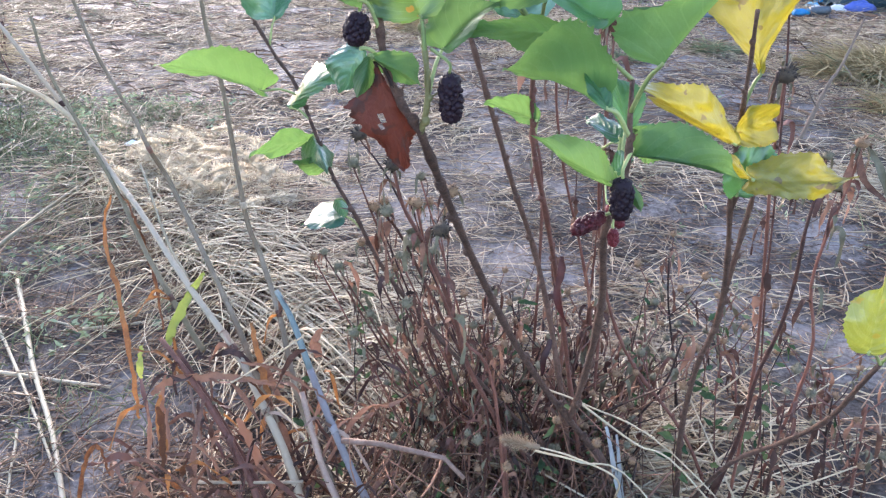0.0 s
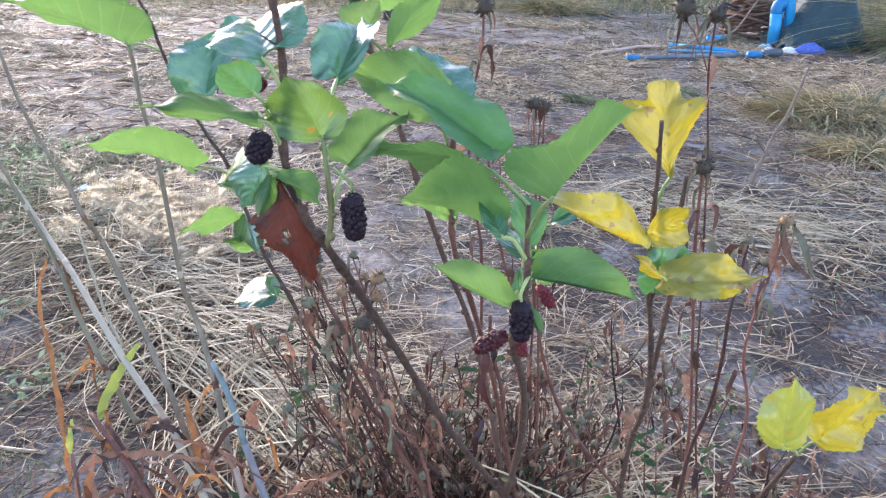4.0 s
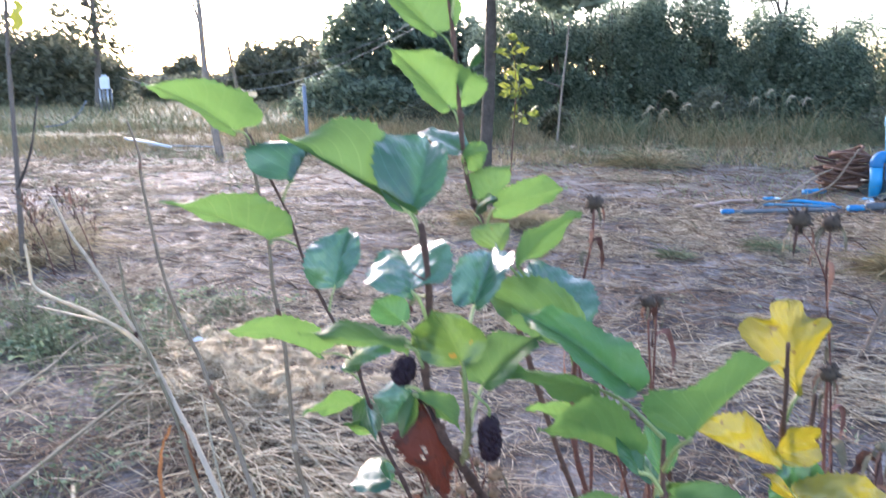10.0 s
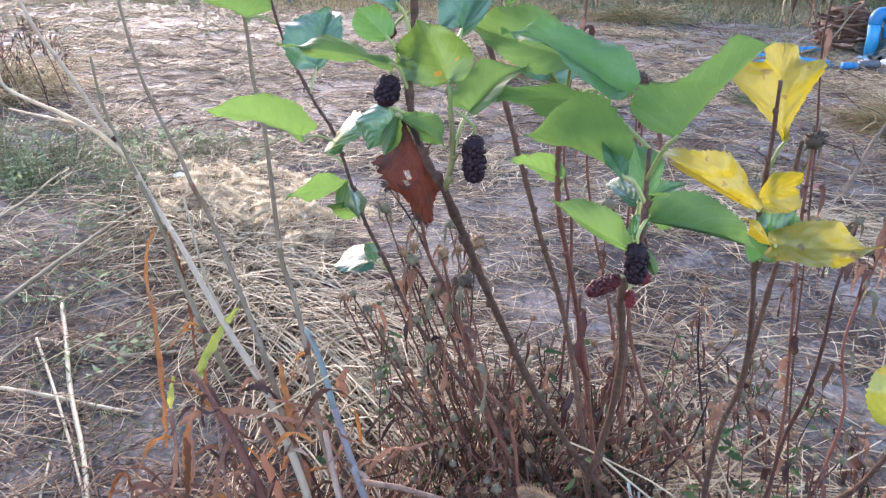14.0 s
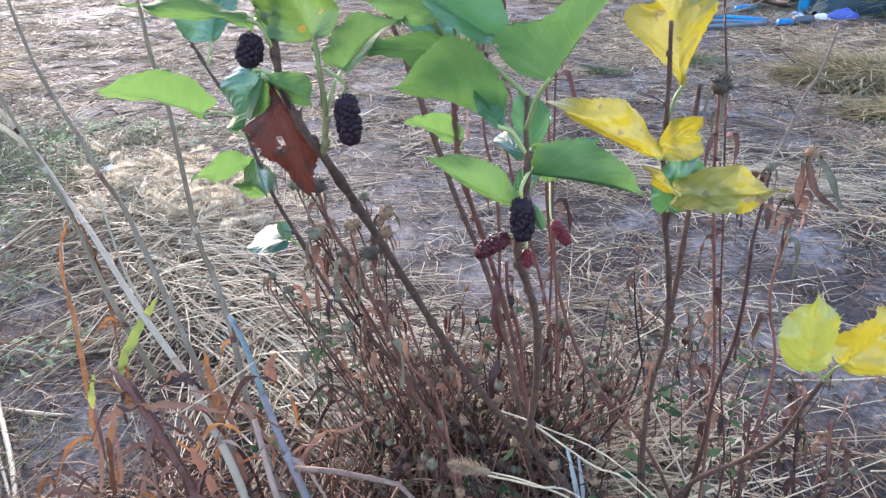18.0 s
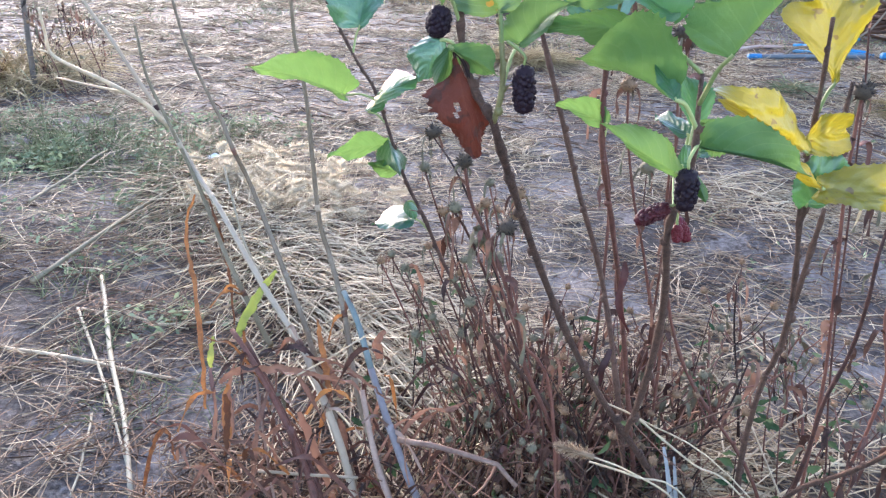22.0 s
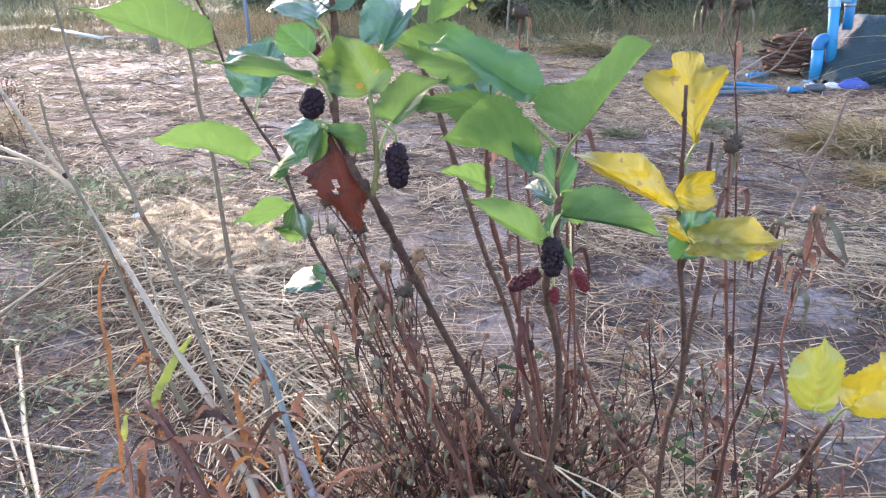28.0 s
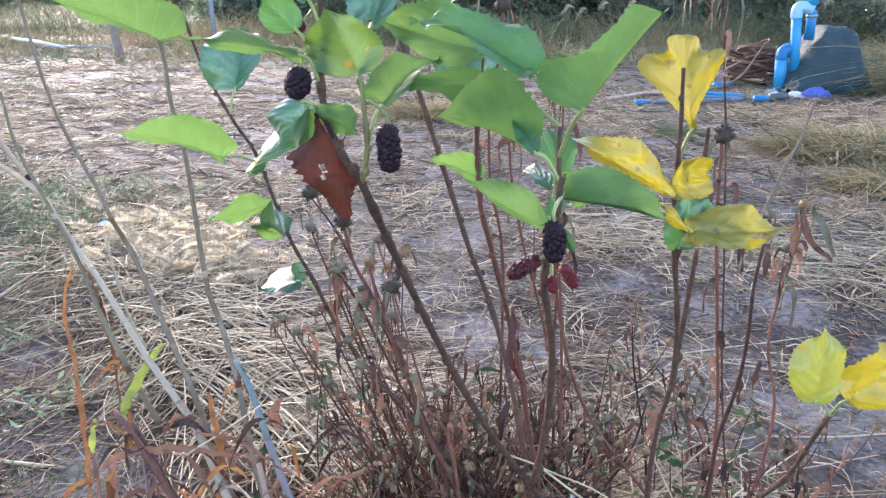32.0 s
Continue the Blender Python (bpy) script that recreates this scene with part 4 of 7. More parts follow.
def mulberry_blade(base, tip, upper, lower, bow, rng, shape, holes=(), crumple=1.0, nu=64, half=7):
    """A serrate mulberry blade spread between its base, its tip and its two widest rim places; each half has its own slope."""
    b, t, up, low = Vector(base), Vector(tip), Vector(upper), Vector(lower)
    spine = t - b
    length = spine.length
    x = spine.normalized()
    wide_at = {"trident": 0.60, "ragged": 0.40, "narrow": 0.34}.get(shape, 0.30)
    halves = []
    for rim in (up, low):
        side = rim - (b + spine * wide_at)
        lean = side.dot(x) / length
        halves.append((side - x * side.dot(x), max(-0.22, min(0.22, lean))))
    z = x.cross(halves[0][0] - halves[1][0]).normalized()
    if z.z < 0:
        z = -z
    verts, uv, faces = [], [], []
    phase, wob = rng.uniform(0, 6), rng.uniform(0.8, 1.25)
    sway = rng.uniform(-0.05, 0.05)
    deep = 0.055 if shape in ("ovate", "narrow", "tongue") else 0.03
    rough = 0.30 if shape == "ragged" else 0.0
    bulge = [(rng.uniform(-0.10, 0.10), rng.uniform(0, 6)) for _ in (0, 1)]
    for i in range(nu + 1):
        s = i / nu
        ex, ew = edge_curve(shape, s)
        tooth = [1 + (deep * (0.9 if i % 3 == 1 else -0.5) * rng.uniform(0.5, 1.3) + rough * rng.uniform(-0.6, 0.4)) * min(1.0, 8 * s * (1 - s)) for _ in (0, 1)]
        for j in range(-half, half + 1):
            v = j / half
            k = 0 if v < 0 else 1
            a = abs(v)
            side, lean = halves[k]
            w = ew * a * (tooth[k] if a == 1 else 1.0) * (1 + bulge[k][0] * math.sin(7 * s + bulge[k][1]) + 0.04 * math.sin(15 * s + bulge[k][1]))
            along = s + (ex - s) * a + lean * ew * a * a
            span = side.length
            arc = 4 * (along - 0.45) ** 2 if along > 0.45 else 0.0
            lift = bow * length * (math.sin(math.pi * min(1, max(0, along))) * 0.35 - 0.55 * arc)
            lift += span * 0.10 * math.sin(math.pi * a) * ew                                              # cupped halves
            lift += a * a * length * crumple * (0.040 * math.sin(s * 11 * wob + phase + 2.4 * k) + 0.012 * math.sin(s * 31 + phase * 2 + k))
            lift += (crumple - 1) * length * 0.02 * math.sin(9 * s + 5 * v + phase) * math.sin(13 * v - 6 * s + phase) * ew
            lift += length * 0.010 * math.cos(2 * math.pi * 7 * (s - 0.33 * a)) * math.sin(math.pi * a) * (1 - s)   # quilted between side veins
            p = b + spine * along + side * w + z * lift + (halves[1][0].normalized()) * (sway * length * math.sin(math.pi * s))
            verts.append(p)
            uv.append((s, 0.5 + v * 0.5))
    row = 2 * half + 1
    for i in range(nu):
        for j in range(2 * half):
            cu, cv = (i + 0.5) / nu, (j + 0.5) / (2 * half)
            if any((cu - hu) ** 2 + (cv - hv) ** 2 < hr * hr for hu, hv, hr in holes):
                continue
            q = i * row + j
            faces.append((q, q + 1, q + row + 1, q + row))
    return Geo().add(verts, faces, uv)


def leaf(stem, base, tip, upper, lower, bow, kind, shape="ovate", holes=(), label=""):
    own = random.Random(int(1e5 * (base[0] + 7 * base[2])))
    ge = mulberry_blade(base, tip, upper, lower, bow, own, shape, holes, {"yellow": 2.2, "silver": 1.8, "dead": 1.5}.get(kind, 1.15))
    names = {"yellow": "bright yellow leaf with brown spots", "yellowing": "yellow-green fading leaf", "dead": "withered rust-brown leaf with a hole", "lit": "green leaf painted in a brighter backlit yellow-green", "silver": "glossy pale green leaf"}
    ob = part("leaf", ge, LEAF_SKINS[kind], bush, label or names.get(kind, ""))
    b = Vector(base)
    line = LINES[stem]
    k = min(range(len(line)), key=lambda i: (line[i] - b + Vector((0, 0, 0.022))).length)
    node = line[k]
    reach = (b - node)
    if reach.length < 0.16:
        mid = node + reach * 0.55 + Vector((0, 0, 0.004))
        inward = b + (Vector(tip) - b) * 0.05
        part("petiole", tube(Geo(), glide([node, mid, b, inward], 4), 0.0014, 0.001, 6), PETIOLE if kind != "dead" else DEAD_BARK, ob)


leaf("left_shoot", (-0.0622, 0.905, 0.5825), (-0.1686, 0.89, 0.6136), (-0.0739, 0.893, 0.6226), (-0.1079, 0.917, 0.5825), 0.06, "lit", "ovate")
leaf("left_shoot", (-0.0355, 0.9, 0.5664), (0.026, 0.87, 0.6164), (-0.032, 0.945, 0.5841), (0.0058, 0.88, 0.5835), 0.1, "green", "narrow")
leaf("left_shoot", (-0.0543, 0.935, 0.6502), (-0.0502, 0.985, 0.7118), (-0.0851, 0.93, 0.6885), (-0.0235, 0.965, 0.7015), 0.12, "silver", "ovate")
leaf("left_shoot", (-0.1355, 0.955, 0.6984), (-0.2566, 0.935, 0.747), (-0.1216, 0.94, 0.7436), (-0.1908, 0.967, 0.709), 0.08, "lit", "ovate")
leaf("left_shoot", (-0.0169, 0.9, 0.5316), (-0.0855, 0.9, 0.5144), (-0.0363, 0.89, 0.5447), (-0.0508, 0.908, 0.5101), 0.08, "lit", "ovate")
leaf("left_shoot", (-0.0138, 0.9, 0.5381), (0.0139, 0.85, 0.5183), (-0.0282, 0.905, 0.5108), (-0.0029, 0.93, 0.5135), 0.1, "green", "ovate")
leaf("left_shoot", (0.0, 0.885, 0.5056), (-0.03, 0.875, 0.5175), (-0.0128, 0.879, 0.5192), (-0.0188, 0.891, 0.497), 0.06, "lit", "ovate")
leaf("left_shoot", (0.0206, 0.872, 0.4577), (-0.0241, 0.862, 0.4523), (-0.0111, 0.932, 0.4486), (0.0072, 0.852, 0.4509), 0.1, "green", "ovate")
leaf("left_shoot", (0.0151, 0.875, 0.4763), (0.0251, 0.865, 0.4587), (0.009, 0.879, 0.4612), (0.0243, 0.879, 0.4654), 0.1, "green", "ovate")
leaf("left_shoot", (-0.1734, 0.965, 0.8209), (-0.2615, 0.935, 0.8792), (-0.1466, 0.95, 0.8604), (-0.2313, 0.975, 0.8379), 0.1, "lit", "ovate")
leaf("left_shoot", (-0.1058, 0.955, 0.7665), (-0.0925, 1.015, 0.8126), (-0.1516, 0.945, 0.7965), (-0.105, 1.005, 0.8146), 0.12, "green", "ovate")
leaf("left_arm", (0.109, 0.6, 0.691), (0.0946, 0.596, 0.6649), (0.0844, 0.604, 0.68), (0.1083, 0.602, 0.6728), 0.12, "silver", "ovate")
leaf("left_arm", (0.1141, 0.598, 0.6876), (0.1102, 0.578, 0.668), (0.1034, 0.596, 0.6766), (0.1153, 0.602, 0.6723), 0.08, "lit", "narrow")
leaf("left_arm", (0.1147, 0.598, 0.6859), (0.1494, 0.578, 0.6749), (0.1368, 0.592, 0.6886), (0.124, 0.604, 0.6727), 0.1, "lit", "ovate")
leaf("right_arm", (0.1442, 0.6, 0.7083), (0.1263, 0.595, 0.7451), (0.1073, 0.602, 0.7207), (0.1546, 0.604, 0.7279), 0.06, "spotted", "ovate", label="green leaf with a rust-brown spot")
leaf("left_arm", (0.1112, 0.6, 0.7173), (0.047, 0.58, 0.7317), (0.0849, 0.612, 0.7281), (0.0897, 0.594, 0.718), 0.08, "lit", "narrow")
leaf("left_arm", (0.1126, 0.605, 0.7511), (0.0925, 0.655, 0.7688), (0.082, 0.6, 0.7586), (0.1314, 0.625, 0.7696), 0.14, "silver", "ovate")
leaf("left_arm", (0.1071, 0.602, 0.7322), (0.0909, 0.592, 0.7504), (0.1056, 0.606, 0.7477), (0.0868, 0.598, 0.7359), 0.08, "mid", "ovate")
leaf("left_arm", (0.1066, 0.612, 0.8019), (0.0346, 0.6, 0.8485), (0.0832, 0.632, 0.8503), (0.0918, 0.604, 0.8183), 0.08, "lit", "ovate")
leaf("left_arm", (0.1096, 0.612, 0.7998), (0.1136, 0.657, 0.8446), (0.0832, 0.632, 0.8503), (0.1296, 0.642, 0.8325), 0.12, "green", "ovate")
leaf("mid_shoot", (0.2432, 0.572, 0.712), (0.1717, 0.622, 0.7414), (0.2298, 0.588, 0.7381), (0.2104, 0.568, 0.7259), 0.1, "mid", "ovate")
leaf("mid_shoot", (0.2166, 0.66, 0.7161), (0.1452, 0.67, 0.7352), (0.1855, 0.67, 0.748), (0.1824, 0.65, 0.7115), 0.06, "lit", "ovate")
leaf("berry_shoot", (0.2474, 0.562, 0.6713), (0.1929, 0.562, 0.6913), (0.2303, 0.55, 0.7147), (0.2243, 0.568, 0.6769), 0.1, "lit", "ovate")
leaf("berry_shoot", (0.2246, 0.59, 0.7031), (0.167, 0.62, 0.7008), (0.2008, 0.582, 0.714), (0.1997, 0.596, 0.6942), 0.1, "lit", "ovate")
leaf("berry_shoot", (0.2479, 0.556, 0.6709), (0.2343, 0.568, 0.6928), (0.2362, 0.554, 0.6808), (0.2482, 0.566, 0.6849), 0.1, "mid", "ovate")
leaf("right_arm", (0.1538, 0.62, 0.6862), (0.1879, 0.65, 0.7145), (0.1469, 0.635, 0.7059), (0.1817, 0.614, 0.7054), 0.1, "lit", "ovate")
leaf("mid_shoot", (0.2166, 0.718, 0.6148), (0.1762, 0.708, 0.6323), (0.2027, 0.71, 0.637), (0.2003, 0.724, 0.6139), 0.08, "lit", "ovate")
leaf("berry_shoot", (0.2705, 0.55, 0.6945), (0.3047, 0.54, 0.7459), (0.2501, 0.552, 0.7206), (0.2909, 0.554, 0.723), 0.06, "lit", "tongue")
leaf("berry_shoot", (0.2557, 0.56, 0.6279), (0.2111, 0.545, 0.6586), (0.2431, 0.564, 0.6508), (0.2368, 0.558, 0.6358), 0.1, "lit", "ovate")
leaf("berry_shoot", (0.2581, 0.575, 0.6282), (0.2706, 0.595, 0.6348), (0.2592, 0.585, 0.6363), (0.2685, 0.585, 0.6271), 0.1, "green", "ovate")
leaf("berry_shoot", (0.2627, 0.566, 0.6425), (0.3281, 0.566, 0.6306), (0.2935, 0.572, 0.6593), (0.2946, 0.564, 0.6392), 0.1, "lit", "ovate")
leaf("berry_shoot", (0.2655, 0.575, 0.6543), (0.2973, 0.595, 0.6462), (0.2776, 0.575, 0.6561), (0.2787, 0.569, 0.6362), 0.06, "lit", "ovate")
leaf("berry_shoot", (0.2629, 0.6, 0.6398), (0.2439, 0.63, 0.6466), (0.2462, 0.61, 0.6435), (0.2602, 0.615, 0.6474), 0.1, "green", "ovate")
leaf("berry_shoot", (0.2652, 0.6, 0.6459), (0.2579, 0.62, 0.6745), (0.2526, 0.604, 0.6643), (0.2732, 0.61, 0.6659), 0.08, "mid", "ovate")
leaf("straight_back", (0.3036, 0.88, 0.5454), (0.3404, 0.9, 0.5602), (0.3177, 0.89, 0.5617), (0.3246, 0.87, 0.5524), 0.08, "green", "narrow")
leaf("right_main", (0.3688, 0.705, 0.5649), (0.3745, 0.715, 0.6141), (0.3547, 0.705, 0.5847), (0.3945, 0.711, 0.5943), 0.06, "green", "ovate")
leaf("right_main", (0.3692, 0.705, 0.6572), (0.3603, 0.72, 0.7238), (0.3302, 0.709, 0.7032), (0.3892, 0.711, 0.7066), 0.03, "yellow", "trident")
leaf("right_main", (0.3541, 0.68, 0.613), (0.2791, 0.64, 0.6607), (0.3247, 0.686, 0.6532), (0.3102, 0.678, 0.6318), 0.08, "yellow", "ovate")
leaf("right_main", (0.3515, 0.69, 0.616), (0.3812, 0.7, 0.6266), (0.3647, 0.69, 0.6364), (0.3765, 0.696, 0.6084), 0.06, "yellow", "blunt")
leaf("right_main", (0.3705, 0.69, 0.5842), (0.4481, 0.695, 0.5875), (0.3999, 0.704, 0.6014), (0.3959, 0.680, 0.5745), 0.08, "yellow", "ovate")
leaf("right_main", (0.3718, 0.685, 0.5856), (0.3449, 0.675, 0.6094), (0.3574, 0.689, 0.6006), (0.3597, 0.685, 0.5897), 0.06, "yellow", "narrow")
leaf("low_branch", (0.4697, 0.655, 0.4623), (0.4704, 0.661, 0.5233), (0.4459, 0.655, 0.4939), (0.4896, 0.659, 0.492), 0.06, "yellowing", "ovate")
leaf("low_branch", (0.5068, 0.68, 0.4513), (0.5585, 0.7, 0.4906), (0.5087, 0.68, 0.4881), (0.5537, 0.69, 0.4516), 0.06, "yellow", "ovate")
leaf("berry_shoot", (0.2628, 0.562, 0.6294), (0.2716, 0.552, 0.6154), (0.2655, 0.562, 0.618), (0.2732, 0.562, 0.6184), 0.1, "lit", "narrow")
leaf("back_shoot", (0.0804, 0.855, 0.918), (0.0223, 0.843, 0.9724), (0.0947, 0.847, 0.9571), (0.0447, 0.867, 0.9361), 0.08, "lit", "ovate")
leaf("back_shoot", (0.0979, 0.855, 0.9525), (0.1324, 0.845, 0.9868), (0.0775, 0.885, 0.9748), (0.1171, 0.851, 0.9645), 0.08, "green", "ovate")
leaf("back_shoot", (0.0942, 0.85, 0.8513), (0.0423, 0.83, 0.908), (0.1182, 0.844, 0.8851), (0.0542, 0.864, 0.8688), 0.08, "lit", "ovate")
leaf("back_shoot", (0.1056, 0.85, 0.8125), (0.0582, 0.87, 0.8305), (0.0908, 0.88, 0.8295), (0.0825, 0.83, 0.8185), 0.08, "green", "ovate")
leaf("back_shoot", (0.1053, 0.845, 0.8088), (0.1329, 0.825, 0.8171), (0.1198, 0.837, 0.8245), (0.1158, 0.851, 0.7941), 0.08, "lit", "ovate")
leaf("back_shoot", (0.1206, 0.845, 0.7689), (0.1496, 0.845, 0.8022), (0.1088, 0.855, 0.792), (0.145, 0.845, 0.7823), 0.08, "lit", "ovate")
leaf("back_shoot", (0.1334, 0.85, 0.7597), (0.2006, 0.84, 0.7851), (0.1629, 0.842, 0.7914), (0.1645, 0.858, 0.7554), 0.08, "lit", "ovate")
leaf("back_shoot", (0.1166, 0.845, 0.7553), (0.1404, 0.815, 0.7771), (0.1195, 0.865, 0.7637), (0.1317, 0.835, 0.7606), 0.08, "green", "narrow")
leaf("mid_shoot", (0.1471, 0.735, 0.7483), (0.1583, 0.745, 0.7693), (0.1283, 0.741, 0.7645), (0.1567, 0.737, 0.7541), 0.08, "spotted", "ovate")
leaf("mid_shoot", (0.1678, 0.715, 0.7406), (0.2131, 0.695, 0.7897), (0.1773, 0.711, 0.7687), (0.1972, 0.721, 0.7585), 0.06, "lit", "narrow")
leaf("right_arm", (0.1454, 0.64, 0.7331), (0.1534, 0.69, 0.7655), (0.1304, 0.64, 0.7506), (0.1713, 0.67, 0.7662), 0.14, "silver", "ovate")
leaf("mid_shoot", (0.2033, 0.715, 0.689), (0.1743, 0.765, 0.7361), (0.166, 0.725, 0.7234), (0.2258, 0.745, 0.719), 0.12, "silver", "ovate")
leaf("back_shoot", (0.0684, 0.86, 0.9829), (0.0266, 0.85, 1.023), (0.0768, 0.852, 1.0083), (0.0454, 0.87, 0.9947), 0.08, "lit", "ovate")
leaf("back_shoot", (0.0757, 0.86, 0.9972), (0.0771, 0.88, 1.0309), (0.0594, 0.87, 1.0204), (0.0883, 0.88, 1.0173), 0.08, "green", "ovate")
leaf("back_shoot", (0.1087, 0.852, 0.8868), (0.1232, 0.832, 0.904), (0.1047, 0.872, 0.897), (0.1209, 0.846, 0.8935), 0.08, "green", "narrow")
leaf("left_arm", (0.1167, 0.6, 0.6836), (0.1329, 0.6, 0.6149), (0.0959, 0.602, 0.6526), (0.1391, 0.612, 0.643), 0.08, "dead", "ragged", holes=((0.50, 0.36, 0.036), (0.46, 0.41, 0.028), (0.545, 0.32, 0.024)))


def berry(at, length, wide, way, material, label, hang):
    """A cluster of round drupelets about a core, on a thin stalk."""
    c, ax = Vector(at), Vector(way).normalized()
    s1 = ax.orthogonal().normalized()
    s2 = ax.cross(s1)
    ge = Geo()
    count = 96
    for k in range(count):
        u = (k + 0.5) / count + rng.gauss(0, 0.012)
        a = k * 2.39996 + rng.gauss(0, 0.16)
        z = (u - 0.5) * length * 0.88
        r = wide * rng.uniform(0.36, 0.42) * math.sqrt(max(0.12, 1 - abs(2 * u - 1) ** 3))
        ball(ge, c + ax * z + (s1 * math.cos(a) + s2 * math.sin(a)) * r, wide * 0.135 * rng.uniform(0.75, 1.2), (1, 1, 1), 4, 7)
    core = [c + ax * (length * q) for q in (-0.42, -0.2, 0, 0.2, 0.42)]
    tube(ge, core, wide * 0.40, wide * 0.36, 12)
    ob = part("berry", ge, material, bush, label)
    top = c - ax * length * 0.48
    part("berry_stalk", tube(Geo(), glide([top, top - ax * 0.006, Vector(hang)], 4), 0.0009, 0.0011, 6), PETIOLE, ob)


berry((0.162, 0.592, 0.6645), 0.031, 0.0150, (0.05, 0, -1), BERRY_BLACK, "ripe black mulberry", (0.150, 0.597, 0.692))
berry((0.106, 0.602, 0.7015), 0.019, 0.0155, (-0.2, -0.3, -1), BERRY_BLACK, "ripe black mulberry", (0.122, 0.606, 0.722))
berry((0.2607, 0.5565, 0.620), 0.026, 0.0135, (0.05, 0, -1), BERRY_BLACK, "ripe black mulberry", (0.265, 0.565, 0.647))
berry((0.2445, 0.563, 0.6015), 0.023, 0.0105, (-0.85, -0.1, -0.5), BERRY_RED, "unripe red mulberry", (0.259, 0.566, 0.622))
berry((0.3035, 0.856, 0.478), 0.030, 0.0135, (0.5, -0.1, -0.8), BERRY_RED, "unripe red mulberry", (0.293, 0.905, 0.520))
berry((0.265, 0.600, 0.5757), 0.012, 0.0075, (0.1, -0.2, -1), BERRY_RED, "small withered red mulberry", (0.2615, 0.600, 0.592))
berry((0.102, 0.628, 0.7322), 0.009, 0.008, (-0.5, -0.2, -0.6), BERRY_RED, "small dark red unripe mulberry", (0.120, 0.612, 0.748))


# dark red leaves withered on their shoots
WITHERED = plain("dark_red_withered_leaf", (0.030, 0.007, 0.007), (0.10, 0.022, 0.018), 60, 0.5, 0.5, 0.001, through_light=0.15)
for pts in ([(0.245, 0.735, 0.4915), (0.2445, 0.73, 0.4744), (0.2428, 0.725, 0.4531), (0.2546, 0.725, 0.4283)], [(0.2448, 0.8, 0.3635), (0.2393, 0.79, 0.3483), (0.2379, 0.79, 0.3245)]):
    part("withered_leaf", blade_strip(Geo(), glide(pts, 5), 0.0075, (0, -1, 0.2), rng, 0.5), WITHERED, bush, "curled dark red withered leaf")


# ---- dry reeds on the left of the bush ----
CANES, BLADES, STALKS = {}, {}, {}
CANES["tall_a"] = ([(-0.0108, 0.785, 0.0381), (-0.0298, 0.8, 0.0727), (-0.0644, 0.8375, 0.1507), (-0.0979, 0.8675, 0.2024), (-0.1162, 0.8839, 0.2273), (-0.1389, 0.9032, 0.2545), (-0.2183, 0.9671, 0.306), (-0.3272, 1.0728, 0.3637), (-0.392, 1.1323, 0.3925), (-0.4578, 1.18, 0.4503), (-0.5004, 1.19, 0.5076), (-0.5452, 1.2, 0.5712), (-0.5754, 1.21, 0.6051), (-0.5981, 1.21, 0.6402), (-0.6303, 1.22, 0.6954)], 0.0058, 0.0024)
CANES["bent"] = ([(-0.4578, 1.18, 0.4503), (-0.4846, 1.17, 0.4858), (-0.5081, 1.16, 0.5063), (-0.5516, 1.16, 0.526), (-0.5898, 1.15, 0.5451), (-0.6251, 1.15, 0.5641), (-0.6279, 1.15, 0.5936), (-0.6303, 1.15, 0.6316)], 0.0042, 0.002)
CANES["bent2"] = ([(-0.5081, 1.16, 0.5063), (-0.5812, 1.17, 0.5136), (-0.6505, 1.18, 0.5207)], 0.0026, 0.0012)
CANES["bent_fork"] = ([(-0.6097, 1.15, 0.5536), (-0.6287, 1.15, 0.5656), (-0.6478, 1.15, 0.5691)], 0.0024, 0.0012)
CANES["side_a"] = ([(-0.1949, 0.9332, 0.2271), (-0.2159, 0.9506, 0.2415), (-0.2989, 1.0256, 0.31), (-0.3758, 1.1114, 0.3694), (-0.435, 1.15, 0.454), (-0.485, 1.18, 0.529), (-0.506, 1.2, 0.604)], 0.0042, 0.002)
CANES["tall_b"] = ([(-0.0739, 0.8689, 0.1299), (-0.1207, 0.915, 0.2111), (-0.1473, 0.9417, 0.2615), (-0.2067, 1.0077, 0.3229), (-0.2747, 1.0774, 0.4022), (-0.281, 1.05, 0.461), (-0.3, 1.06, 0.502), (-0.312, 1.06, 0.529), (-0.348, 1.07, 0.612), (-0.373, 1.08, 0.741), (-0.376, 1.085, 0.779), (-0.392, 1.09, 0.825)], 0.0046, 0.0014)
CANES["tall_c"] = ([(0.0184, 0.82, 0.0318), (0.0057, 0.83, 0.0561), (-0.0181, 0.8539, 0.1075), (-0.0497, 0.8835, 0.1694), (-0.0696, 0.9094, 0.212), (-0.0962, 0.9582, 0.2738), (-0.134, 1.015, 0.33), (-0.148, 1.02, 0.378), (-0.153, 1.02, 0.476), (-0.156, 1.02, 0.552), (-0.166, 1.02, 0.624), (-0.169, 1.02, 0.685), (-0.188, 1.02, 0.815), (-0.203, 1.02, 0.917)], 0.0052, 0.0018)
CANES["thin_green"] = ([(-0.2402, 1.0115, 0.2906), (-0.2877, 1.0622, 0.3207), (-0.3525, 1.1459, 0.405)], 0.0022, 0.0015)
CANES["blue"] = ([(0.0574, 0.795, 0.0845), (0.044, 0.8067, 0.1086), (0.0187, 0.8272, 0.1482), (-0.0101, 0.8535, 0.1989), (-0.0374, 0.8839, 0.2447)], 0.0052, 0.0044)
CANES["sky"] = ([(-0.0374, 0.8839, 0.2447), (-0.0659, 0.9217, 0.2878), (-0.0931, 0.9514, 0.3128)], 0.0042, 0.0034)
